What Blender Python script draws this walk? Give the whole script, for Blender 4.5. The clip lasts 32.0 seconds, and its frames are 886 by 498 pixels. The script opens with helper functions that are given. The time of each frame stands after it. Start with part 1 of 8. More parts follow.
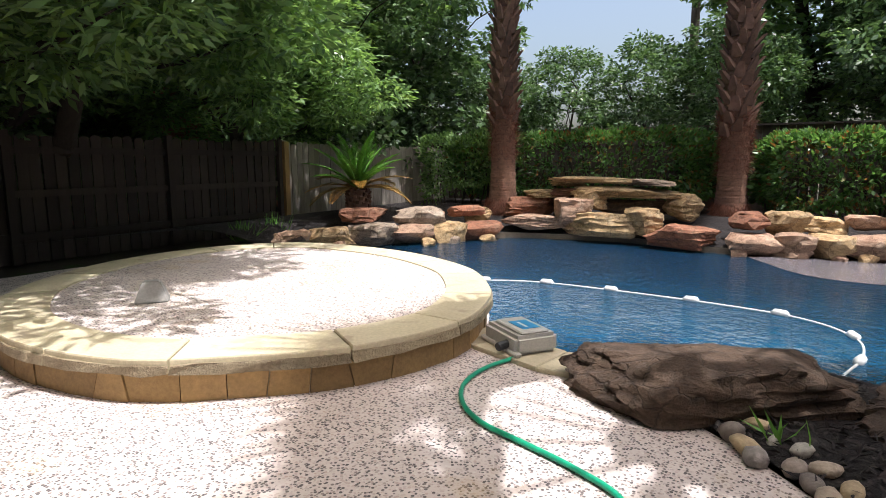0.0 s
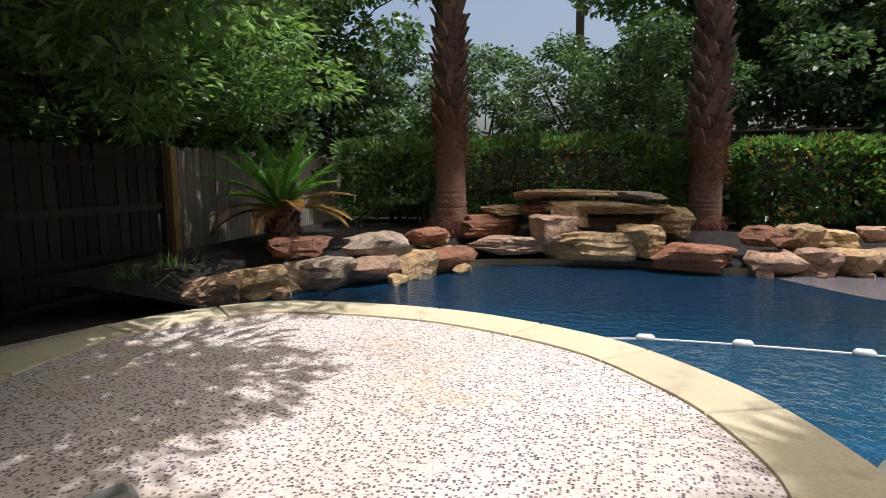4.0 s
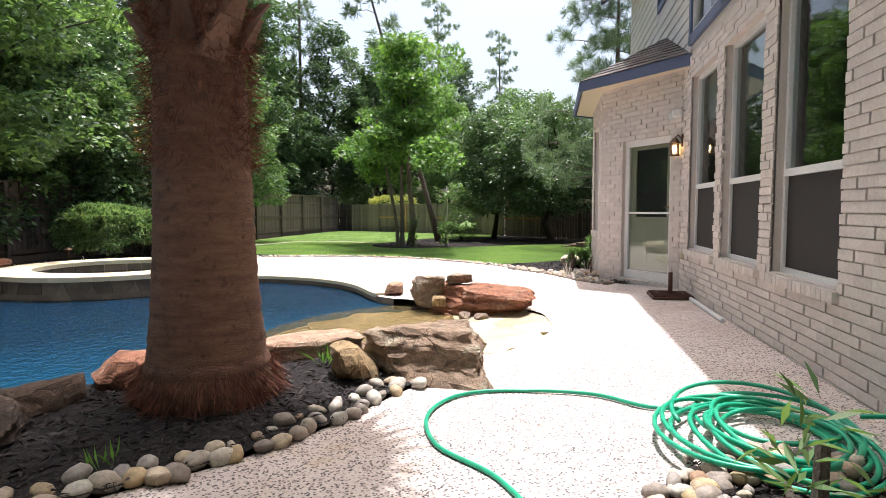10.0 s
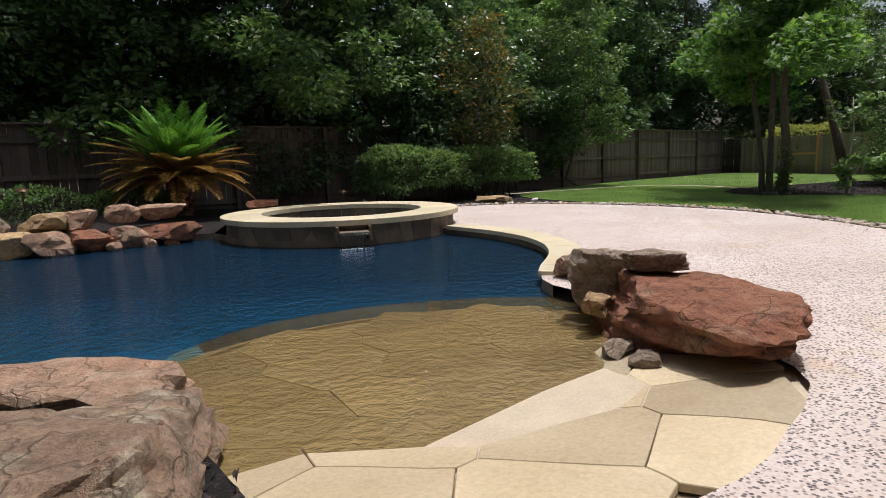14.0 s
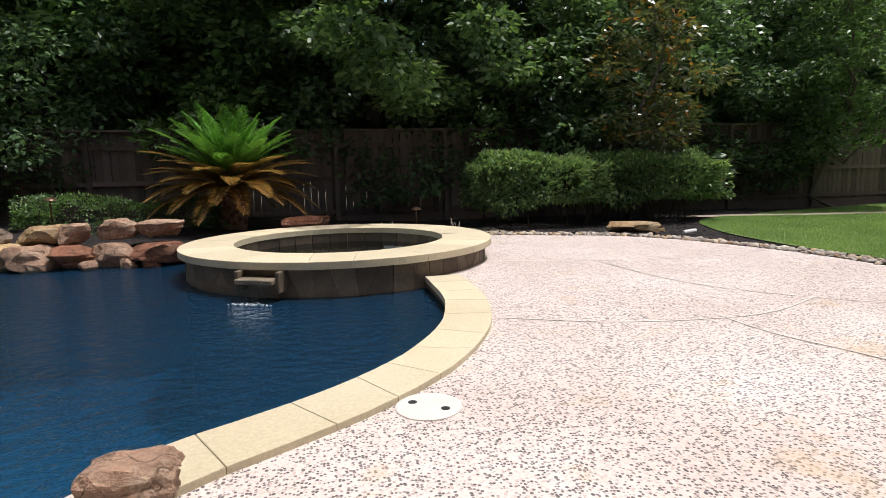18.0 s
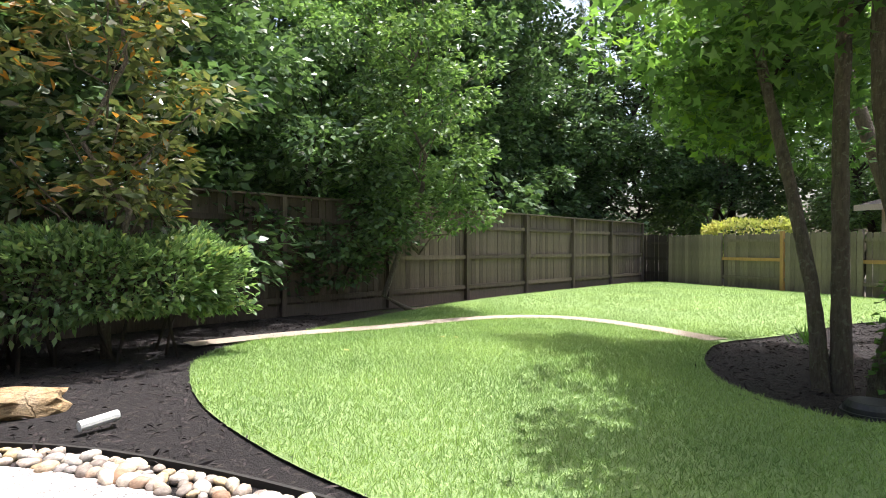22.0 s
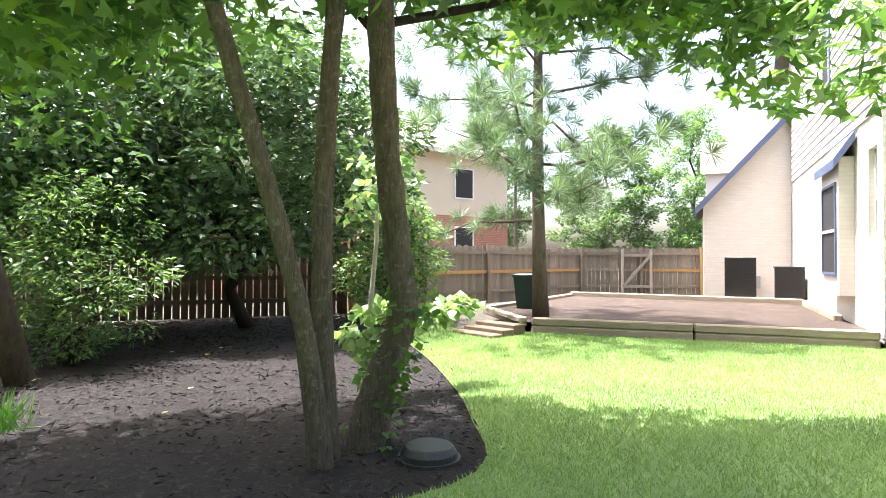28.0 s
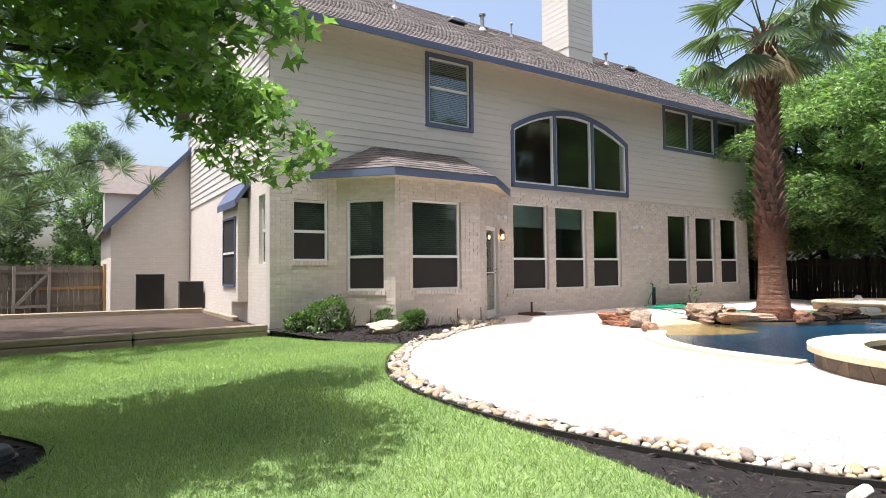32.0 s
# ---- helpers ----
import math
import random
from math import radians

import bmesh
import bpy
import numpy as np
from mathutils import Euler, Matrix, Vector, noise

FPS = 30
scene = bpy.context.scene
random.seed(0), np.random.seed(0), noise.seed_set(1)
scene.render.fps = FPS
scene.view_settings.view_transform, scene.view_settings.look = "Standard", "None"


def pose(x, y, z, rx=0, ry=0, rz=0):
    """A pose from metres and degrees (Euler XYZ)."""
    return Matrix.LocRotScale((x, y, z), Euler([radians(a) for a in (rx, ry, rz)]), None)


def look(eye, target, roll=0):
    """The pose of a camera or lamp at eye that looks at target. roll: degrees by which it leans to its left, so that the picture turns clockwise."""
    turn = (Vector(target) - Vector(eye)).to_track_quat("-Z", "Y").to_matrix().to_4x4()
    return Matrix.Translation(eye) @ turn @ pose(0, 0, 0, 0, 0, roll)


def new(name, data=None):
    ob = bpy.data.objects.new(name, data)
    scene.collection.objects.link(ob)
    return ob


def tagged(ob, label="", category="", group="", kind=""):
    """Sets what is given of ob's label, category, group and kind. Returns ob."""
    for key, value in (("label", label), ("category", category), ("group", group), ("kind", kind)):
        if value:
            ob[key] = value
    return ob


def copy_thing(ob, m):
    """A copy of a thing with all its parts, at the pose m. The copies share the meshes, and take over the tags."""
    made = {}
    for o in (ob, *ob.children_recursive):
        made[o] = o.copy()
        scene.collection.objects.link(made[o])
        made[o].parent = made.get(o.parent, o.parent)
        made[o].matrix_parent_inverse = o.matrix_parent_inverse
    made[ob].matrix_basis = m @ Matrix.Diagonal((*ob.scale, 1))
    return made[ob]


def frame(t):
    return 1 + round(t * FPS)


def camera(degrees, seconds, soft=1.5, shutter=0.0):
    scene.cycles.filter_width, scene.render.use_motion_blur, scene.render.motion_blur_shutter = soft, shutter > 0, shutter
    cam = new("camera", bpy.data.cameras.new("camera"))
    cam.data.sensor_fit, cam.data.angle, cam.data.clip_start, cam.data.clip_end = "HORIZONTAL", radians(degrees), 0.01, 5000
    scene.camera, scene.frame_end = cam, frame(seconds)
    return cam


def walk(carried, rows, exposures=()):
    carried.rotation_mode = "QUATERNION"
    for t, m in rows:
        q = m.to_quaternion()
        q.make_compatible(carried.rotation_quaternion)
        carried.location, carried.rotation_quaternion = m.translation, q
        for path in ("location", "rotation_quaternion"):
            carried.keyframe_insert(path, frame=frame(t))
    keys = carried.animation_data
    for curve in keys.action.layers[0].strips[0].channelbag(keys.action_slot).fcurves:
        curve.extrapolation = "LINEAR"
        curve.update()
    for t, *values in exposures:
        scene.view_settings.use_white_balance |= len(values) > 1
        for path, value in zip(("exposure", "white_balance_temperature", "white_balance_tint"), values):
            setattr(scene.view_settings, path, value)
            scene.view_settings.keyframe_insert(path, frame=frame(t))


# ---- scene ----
cam = camera(75.0, 32.0, soft=0.75)
PATH = [
    (0, (0.083, 0.491, 1.268), (-1.031, 2.125, 0.966), -0.0),
    (0.5, (-0.425, 0.739, 1.283), (-1.722, 2.234, 0.996), -0.1),
    (1, (-0.916, 0.943, 1.287), (-2.379, 2.28, 1.021), -0.1),
    (1.5, (-1.379, 1.053, 1.275), (-2.928, 2.29, 1.009), -0.2),
    (2, (-1.81, 1.211, 1.244), (-3.374, 2.428, 0.976), -0.3),
    (2.5, (-2.085, 1.379, 1.242), (-3.594, 2.664, 0.974), -0.3),
    (3, (-2.314, 1.516, 1.242), (-3.531, 3.081, 0.976), 0.0),
    (3.5, (-2.499, 1.649, 1.198), (-3.436, 3.398, 0.947), -0.1),
    (4, (-2.725, 1.603, 1.26), (-3.328, 3.491, 0.996), -0.4),
    (4.5, (-3.002, 1.488, 1.254), (-3.142, 3.466, 0.994), 0.8),
    (6.5, (-3.708, 1.138, 1.223), (-2.638, 2.812, 0.99), 0.2),
    (7, (-3.723, 1.021, 1.241), (-2.543, 2.62, 1.013), 0.1),
    (7.5, (-3.696, 0.907, 1.241), (-2.357, 2.376, 1.02), -0.0),
    (8, (-3.645, 0.783, 1.278), (-2.129, 2.071, 1.07), -0.3),
    (8.5, (-3.448, 0.7, 1.305), (-1.701, 1.656, 1.119), -0.4),
    (9, (-3.071, 0.779, 1.305), (-1.184, 1.422, 1.146), -0.3),
    (9.5, (-2.54, 0.785, 1.3), (-0.615, 1.31, 1.158), -0.4),
    (10, (-1.857, 0.83, 1.267), (0.104, 1.199, 1.132), -0.1),
    (10.5, (-1.151, 0.858, 1.264), (0.83, 1.094, 1.131), -0.3),
    (11, (-0.43, 0.817, 1.248), (1.555, 1.018, 1.113), -0.5),
    (11.5, (0.297, 0.733, 1.235), (2.286, 0.895, 1.1), -0.6),
    (12, (1.003, 0.663, 1.249), (2.99, 0.843, 1.109), -0.6),
    (12.5, (1.621, 0.602, 1.197), (3.589, 0.929, 1.054), -0.9),
    (13, (2.021, 0.481, 1.136), (3.845, 1.288, 0.985), -1.3),
    (13.5, (2.361, 0.33, 0.979), (3.927, 1.563, 0.817), -1.0),
    (14, (2.57, 0.105, 0.996), (3.819, 1.638, 0.698), -1.9),
    (14.5, (2.826, -0.049, 1.069), (3.779, 1.666, 0.68), -2.7),
    (16.5, (5.227, 0.484, 0.982), (5.588, 2.413, 0.593), -1.0),
    (17, (5.851, 0.662, 1.032), (6.202, 2.595, 0.66), -1.3),
    (17.5, (6.515, 0.881, 1.086), (6.87, 2.822, 0.757), -1.0),
    (18, (7.152, 1.124, 1.126), (7.552, 3.064, 0.849), -1.2),
    (18.5, (7.81, 1.39, 1.17), (8.267, 3.322, 0.928), -1.1),
    (19, (8.429, 1.686, 1.193), (9.02, 3.585, 0.983), -1.1),
    (19.5, (9.081, 2.048, 1.215), (9.764, 3.92, 1.041), -1.2),
    (20, (9.744, 2.647, 1.227), (10.507, 4.49, 1.087), -0.9),
    (20.5, (10.329, 3.349, 1.226), (11.255, 5.119, 1.125), -0.5),
    (21, (10.812, 4.048, 1.22), (11.919, 5.712, 1.154), -0.2),
    (21.5, (11.21, 4.631, 1.21), (12.503, 6.157, 1.181), 0.2),
    (22, (11.555, 5.089, 1.18), (13.035, 6.435, 1.173), 0.2),
    (22.5, (11.806, 5.629, 1.157), (13.488, 6.711, 1.16), 0.8),
    (23, (12.016, 6.036, 1.187), (13.829, 6.881, 1.2), 0.3),
    (23.5, (12.179, 6.364, 1.186), (14.118, 6.853, 1.202), 0.6),
    (24, (12.414, 6.765, 1.187), (14.407, 6.931, 1.209), 0.6),
    (24.5, (12.67, 7.095, 1.177), (14.665, 6.962, 1.205), 0.8),
    (25, (12.924, 7.375, 1.178), (14.879, 6.954, 1.213), 0.7),
    (25.5, (13.184, 7.626, 1.156), (15.026, 6.848, 1.199), 0.7),
    (26, (13.493, 7.918, 1.169), (15.2, 6.878, 1.222), 0.7),
    (26.5, (13.776, 8.189, 1.188), (15.34, 6.944, 1.254), 0.8),
    (28.5, (15.57, 9.094, 1.263), (16.092, 7.163, 1.283), -0.0),
    (29, (15.737, 9.328, 1.294), (15.983, 7.344, 1.319), -0.2),
    (29.5, (15.843, 9.558, 1.287), (15.803, 7.559, 1.325), -0.6),
    (30, (15.981, 9.798, 1.265), (15.737, 7.814, 1.309), -0.7),
    (30.5, (16.127, 10.024, 1.23), (15.696, 8.072, 1.298), -0.7),
    (31, (16.175, 10.211, 1.215), (15.464, 8.343, 1.297), -0.5),
    (31.5, (16.215, 10.4, 1.223), (15.283, 8.632, 1.304), -0.6),
    (32, (16.309, 10.616, 1.23), (15.214, 8.944, 1.311), -0.6),
]
EXPOSURES = [(0, 0.78), (0.6, 0.58), (1.5, 0.03), (2.5, 0.03), (4, 0.23), (4.5, 0.43), (6.5, 1.08), (7, 1.18), (9, 1.28), (10, 0.95), (11, 0.48), (12, -0.05), (13, -0.45), (14, -0.3), (15.5, 0.08), (17, 0.53), (18, -0.12), (19, -0.42), (20.5, -0.12), (21.5, 0.73), (22.5, 1.68), (23.5, 1.83), (25, 2.05), (26, 2.42), (29, 2.46), (30, 1.73), (31, 1.5), (32, 1.0)]
walk(cam, [(t, look(eye, target, roll)) for t, eye, target, roll in PATH], EXPOSURES)

# ---- world and light ----
world = bpy.data.worlds.new("world")
scene.world = world
world.use_nodes = True
SUN = Vector((0.262, -0.005, 0.962)).normalized()
wn = world.node_tree.nodes
sky = wn.new("ShaderNodeTexSky")
sky.sky_type = "NISHITA"
sky.sun_disc = False
sky.sun_elevation = math.asin(SUN.z)
sky.sun_rotation = math.atan2(SUN.x, SUN.y)
sky.air_density, sky.dust_density, sky.ozone_density = 1.0, 6.0, 0.5
world.node_tree.links.new(sky.outputs[0], wn["Background"].inputs[0])
wn["Background"].inputs[1].default_value = 0.15
sun_data = bpy.data.lights.new("sun", "SUN")
sun_data.energy, sun_data.angle, sun_data.color = 3.8, radians(0.53), (0.99, 0.975, 0.99)
sun = new("sun", sun_data)
sun.matrix_world = look(SUN * 60, (0, 0, 0))


# ---- materials ----
def shader(name):
    m = bpy.data.materials.new(name)
    m.use_nodes = True
    nt = m.node_tree
    return m, nt, nt.nodes["Principled BSDF"], nt.nodes["Material Output"]


def node(nt, kind, **values):
    n = nt.nodes.new(kind)
    for k, v in values.items():
        n.inputs[k.replace("_", " ")].default_value = v
    return n


def coords(nt, where="Object"):
    return nt.nodes.new("ShaderNodeTexCoord").outputs[where]


def noise_tex(nt, co, scale, detail=4.0, rough=0.55, stretch=None):
    if stretch:
        mp = nt.nodes.new("ShaderNodeMapping")
        mp.inputs["Scale"].default_value = stretch
        nt.links.new(co, mp.inputs["Vector"])
        co = mp.outputs[0]
    n = node(nt, "ShaderNodeTexNoise", Scale=scale, Detail=detail, Roughness=rough)
    nt.links.new(co, n.inputs["Vector"])
    return n.outputs[0]


def ramp(nt, fac, stops):
    r = nt.nodes.new("ShaderNodeValToRGB")
    e = r.color_ramp.elements
    while len(e) < len(stops):
        e.new(0.5)
    for el, (p, c) in zip(e, stops):
        el.position, el.color = p, (*c, 1)
    nt.links.new(fac, r.inputs[0])
    return r.outputs[0]


def mixed(nt, fac, a, b, mode="MIX"):
    m = nt.nodes.new("ShaderNodeMix")
    m.data_type, m.blend_type = "RGBA", mode
    for socket, v in ((m.inputs[0], fac), (m.inputs[6], a), (m.inputs[7], b)):
        if isinstance(v, (int, float)):
            socket.default_value = v
        elif isinstance(v, tuple):
            socket.default_value = (*v, 1)
        else:
            nt.links.new(v, socket)
    return m.outputs[2]


def bump(nt, b, height, strength, distance):
    n = node(nt, "ShaderNodeBump", Strength=strength, Distance=distance)
    nt.links.new(height, n.inputs["Height"])
    nt.links.new(n.outputs[0], b.inputs["Normal"])


def by_piece(nt, colour, low=0.8, high=1.15, island=False):
    """Varies a colour from piece to piece."""
    if island:
        src = nt.nodes.new("ShaderNodeNewGeometry").outputs["Random Per Island"]
    else:
        src = nt.nodes.new("ShaderNodeObjectInfo").outputs["Random"]
    grey = ramp(nt, src, [(0, (low,) * 3), (1, (high,) * 3)])
    return mixed(nt, 1.0, colour, grey, "MULTIPLY")


def plain(name, c1, c2=None, scale=6.0, rough=0.6, bumps=0.3, bscale=40.0, metal=0.0, stretch=None, vary=None, island=False, c3=None, bdist=0.01, spec=0.5):
    """A surface with broad stains, fine grain and relief."""
    m, nt, b, out = shader(name)
    co = coords(nt)
    c2 = c2 or tuple(0.75 * v for v in c1)
    col = ramp(nt, noise_tex(nt, co, scale, 5, 0.6, stretch), [(0.3, c2), (0.68, c1)])
    fine = noise_tex(nt, co, bscale, 5, 0.7, stretch)
    col = mixed(nt, 0.35, col, ramp(nt, fine, [(0.3, tuple(0.55 * v for v in c1)), (0.7, tuple(min(1, 1.25 * v) for v in c1))]))
    if c3:
        spots = ramp(nt, noise_tex(nt, co, scale * 2.7, 3, 0.6), [(0.56, (0, 0, 0)), (0.66, (1, 1, 1))])
        col = mixed(nt, spots, col, c3)
    if vary:
        col = by_piece(nt, col, *vary, island=island)
    nt.links.new(col, b.inputs["Base Color"])
    b.inputs["Roughness"].default_value = rough
    b.inputs["Metallic"].default_value = metal
    b.inputs["Specular IOR Level"].default_value = spec
    if bumps:
        bump(nt, b, fine, bumps, bdist)
    return m


def rock_mat(name, c1, c2, c3, rough=0.85, dust=0.5):
    """Weathered sandstone: beds of colour, pitted faces, pale lichen and dark cracks."""
    m, nt, b, out = shader(name)
    co = coords(nt)
    broad = noise_tex(nt, co, 1.7, 6, 0.65, (1, 1, 2.6))
    col = ramp(nt, broad, [(0.28, c2), (0.48, c1), (0.58, tuple(0.7 * v for v in c1)), (0.72, tuple(min(1, 1.3 * v) for v in c1))])
    lichen = ramp(nt, noise_tex(nt, co, 4.6, 6, 0.7), [(0.53, (0, 0, 0)), (0.66, (dust,) * 3)])
    col = mixed(nt, lichen, col, c3)
    mid = noise_tex(nt, co, 11.0, 7, 0.72, (1, 1, 1.8))
    col = mixed(nt, 1.0, col, ramp(nt, mid, [(0.3, (0.5, 0.48, 0.46)), (0.52, (1, 1, 1)), (0.75, (1.25, 1.22, 1.18))]), "MULTIPLY")
    fine = noise_tex(nt, co, 70.0, 4, 0.7)
    col = mixed(nt, 1.0, col, ramp(nt, fine, [(0.3, (0.72, 0.7, 0.68)), (0.6, (1.1, 1.1, 1.1))]), "MULTIPLY")
    crack = node(nt, "ShaderNodeTexVoronoi", Scale=3.4)
    crack.feature = "DISTANCE_TO_EDGE"
    wob = nt.nodes.new("ShaderNodeVectorMath")
    wob.operation = "MULTIPLY_ADD"
    ns = node(nt, "ShaderNodeTexNoise", Scale=5.0, Detail=4.0)
    nt.links.new(co, ns.inputs["Vector"])
    wob.inputs[1].default_value = (0.35, 0.35, 0.35)
    nt.links.new(ns.outputs[1], wob.inputs[0])
    nt.links.new(co, wob.inputs[2])
    nt.links.new(wob.outputs[0], crack.inputs["Vector"])
    line = ramp(nt, crack.outputs["Distance"], [(0.0, (0.42, 0.4, 0.38)), (0.035, (1, 1, 1))])
    col = mixed(nt, 0.75, col, line, "MULTIPLY")
    col = by_piece(nt, col, 0.78, 1.22)
    nt.links.new(col, b.inputs["Base Color"])
    b.inputs["Roughness"].default_value = rough
    high = mixed(nt, 0.3, mid, fine)
    bump(nt, b, mixed(nt, 0.6, high, line, "MULTIPLY"), 1.0, 0.05)
    return m


def aggregate_mat():
    """Exposed river-pebble concrete, washed out and stained in places."""
    m, nt, b, out = shader("aggregate")
    co = coords(nt)
    v = node(nt, "ShaderNodeTexVoronoi", Scale=74.0)
    nt.links.new(co, v.inputs["Vector"])
    sep = nt.nodes.new("ShaderNodeSeparateColor")
    nt.links.new(v.outputs["Color"], sep.inputs[0])
    stones = ramp(nt, sep.outputs[0], [(0.0, (0.09, 0.078, 0.08)), (0.26, (0.17, 0.145, 0.145)), (0.38, (0.32, 0.26, 0.245)), (0.44, (0.56, 0.48, 0.45)), (0.6, (0.7, 0.62, 0.59)), (0.8, (0.53, 0.42, 0.38)), (1.0, (0.74, 0.68, 0.65))])
    edge = ramp(nt, v.outputs["Distance"], [(0.42, (0, 0, 0)), (0.66, (1, 1, 1))])
    col = mixed(nt, edge, stones, (0.68, 0.6, 0.57))
    broad = ramp(nt, noise_tex(nt, co, 0.9, 4), [(0.35, (0.86, 0.83, 0.8)), (0.7, (1, 1, 1))])
    col = mixed(nt, 1.0, col, broad, "MULTIPLY")
    stain = ramp(nt, noise_tex(nt, co, 1.6, 6, 0.7), [(0.57, (0, 0, 0)), (0.72, (0.55, 0.55, 0.55))])
    col = mixed(nt, stain, col, (0.5, 0.36, 0.19))
    nt.links.new(col, b.inputs["Base Color"])
    b.inputs["Roughness"].default_value = 0.85
    bump(nt, b, v.outputs["Distance"], 0.5, 0.006)
    return m


LUSH = 1.8


def leaf_mat(name, dark, light, gloss=0.45, through_light=0.48, tip=None, sheen=0.5):
    m, nt, b, out = shader(name)
    rnd = nt.nodes.new("ShaderNodeNewGeometry").outputs["Random Per Island"]
    dark, light = (tuple(min(0.5, LUSH * (0.8 * v + 0.2 * sum(c) / 3)) for v in c) for c in (dark, light))
    stops = [(0.0, dark), (0.75, light)]
    if tip:
        stops += [(0.86, light), (0.93, tip)]
    col = ramp(nt, rnd, stops)
    broad = ramp(nt, noise_tex(nt, coords(nt), 0.7, 3), [(0.3, (0.7, 0.75, 0.7)), (0.7, (1.15, 1.1, 1.0))])
    col = mixed(nt, 1.0, col, broad, "MULTIPLY")
    nt.links.new(col, b.inputs["Base Color"])
    b.inputs["Roughness"].default_value = gloss
    b.inputs["Specular IOR Level"].default_value = sheen
    tr = nt.nodes.new("ShaderNodeBsdfTranslucent")
    nt.links.new(mixed(nt, 1.0, col, (1.2, 1.2, 0.7), "MULTIPLY"), tr.inputs[0])
    mx = nt.nodes.new("ShaderNodeMixShader")
    mx.inputs[0].default_value = through_light
    nt.links.new(b.outputs[0], mx.inputs[1])
    nt.links.new(tr.outputs[0], mx.inputs[2])
    nt.links.new(mx.outputs[0], out.inputs[0])
    return m


def water_mat(name, tint, ripple, scale, murk=None, cloud=0.5, deep=None):
    """Clear water: tinted, with a rippled mirror on top."""
    m, nt, b, out = shader(name)
    nt.nodes.remove(b)
    co = coords(nt)
    tr = nt.nodes.new("ShaderNodeBsdfTransparent")
    tr.inputs[0].default_value = (*tint, 1)
    body = tr.outputs[0]
    if murk:
        df = nt.nodes.new("ShaderNodeBsdfDiffuse")
        df.inputs[0].default_value = (*murk, 1)
        cloudy = ramp(nt, noise_tex(nt, co, 0.35, 3), [(0.3, tuple(0.72 * v for v in murk)), (0.7, tuple(1.3 * v for v in murk))])
        # body darkens north and east, for depth and painted-in reflections of rocks and trees
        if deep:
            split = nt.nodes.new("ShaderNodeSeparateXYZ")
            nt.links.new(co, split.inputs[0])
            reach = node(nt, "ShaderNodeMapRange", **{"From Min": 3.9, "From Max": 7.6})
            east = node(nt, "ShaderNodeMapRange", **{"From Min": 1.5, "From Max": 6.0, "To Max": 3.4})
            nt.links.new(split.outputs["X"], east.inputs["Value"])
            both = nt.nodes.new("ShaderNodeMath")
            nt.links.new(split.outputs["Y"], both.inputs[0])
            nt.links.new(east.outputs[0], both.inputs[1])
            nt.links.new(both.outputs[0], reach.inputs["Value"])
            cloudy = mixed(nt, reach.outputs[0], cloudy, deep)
        nt.links.new(cloudy, df.inputs[0])
        ms = nt.nodes.new("ShaderNodeMixShader")
        ms.inputs[0].default_value = cloud
        nt.links.new(tr.outputs[0], ms.inputs[1])
        nt.links.new(df.outputs[0], ms.inputs[2])
        body = ms.outputs[0]
    gl = nt.nodes.new("ShaderNodeBsdfGlossy")
    gl.inputs["Roughness"].default_value = 0.05
    lw = node(nt, "ShaderNodeLayerWeight", Blend=0.5)
    fr = ramp(nt, lw.outputs["Facing"], [(0.0, (0.03,) * 3), (0.55, (0.06,) * 3), (0.76, (0.2,) * 3), (0.86, (0.55,) * 3), (0.94, (0.85,) * 3), (1.0, (1.0,) * 3)])
    h = noise_tex(nt, co, scale, 4, 0.62)
    bp = node(nt, "ShaderNodeBump", Strength=ripple, Distance=0.035)
    nt.links.new(h, bp.inputs["Height"])
    nt.links.new(bp.outputs[0], gl.inputs["Normal"])
    nt.links.new(bp.outputs[0], lw.inputs["Normal"])
    if murk:
        nt.links.new(bp.outputs[0], df.inputs["Normal"])
    mx = nt.nodes.new("ShaderNodeMixShader")
    for a, c in ((fr, 0), (body, 1), (gl.outputs[0], 2)):
        nt.links.new(a, mx.inputs[c])
    nt.links.new(mx.outputs[0], out.inputs[0])
    return m


def glass_mat(name, tint=(0.8, 0.85, 0.85), rough=0.02):
    m, nt, b, out = shader(name)
    nt.nodes.remove(b)
    tr = nt.nodes.new("ShaderNodeBsdfTransparent")
    tr.inputs[0].default_value = (*tint, 1)
    gl = nt.nodes.new("ShaderNodeBsdfGlossy")
    gl.inputs["Roughness"].default_value = rough
    lw = node(nt, "ShaderNodeLayerWeight", Blend=0.5)
    fr = ramp(nt, lw.outputs["Facing"], [(0.0, (0.07,) * 3), (0.55, (0.1,) * 3), (0.8, (0.24,) * 3), (1.0, (0.8,) * 3)])
    mx = nt.nodes.new("ShaderNodeMixShader")
    for a, c in ((fr, 0), (tr.outputs[0], 1), (gl.outputs[0], 2)):
        nt.links.new(a, mx.inputs[c])
    nt.links.new(mx.outputs[0], out.inputs[0])
    return m


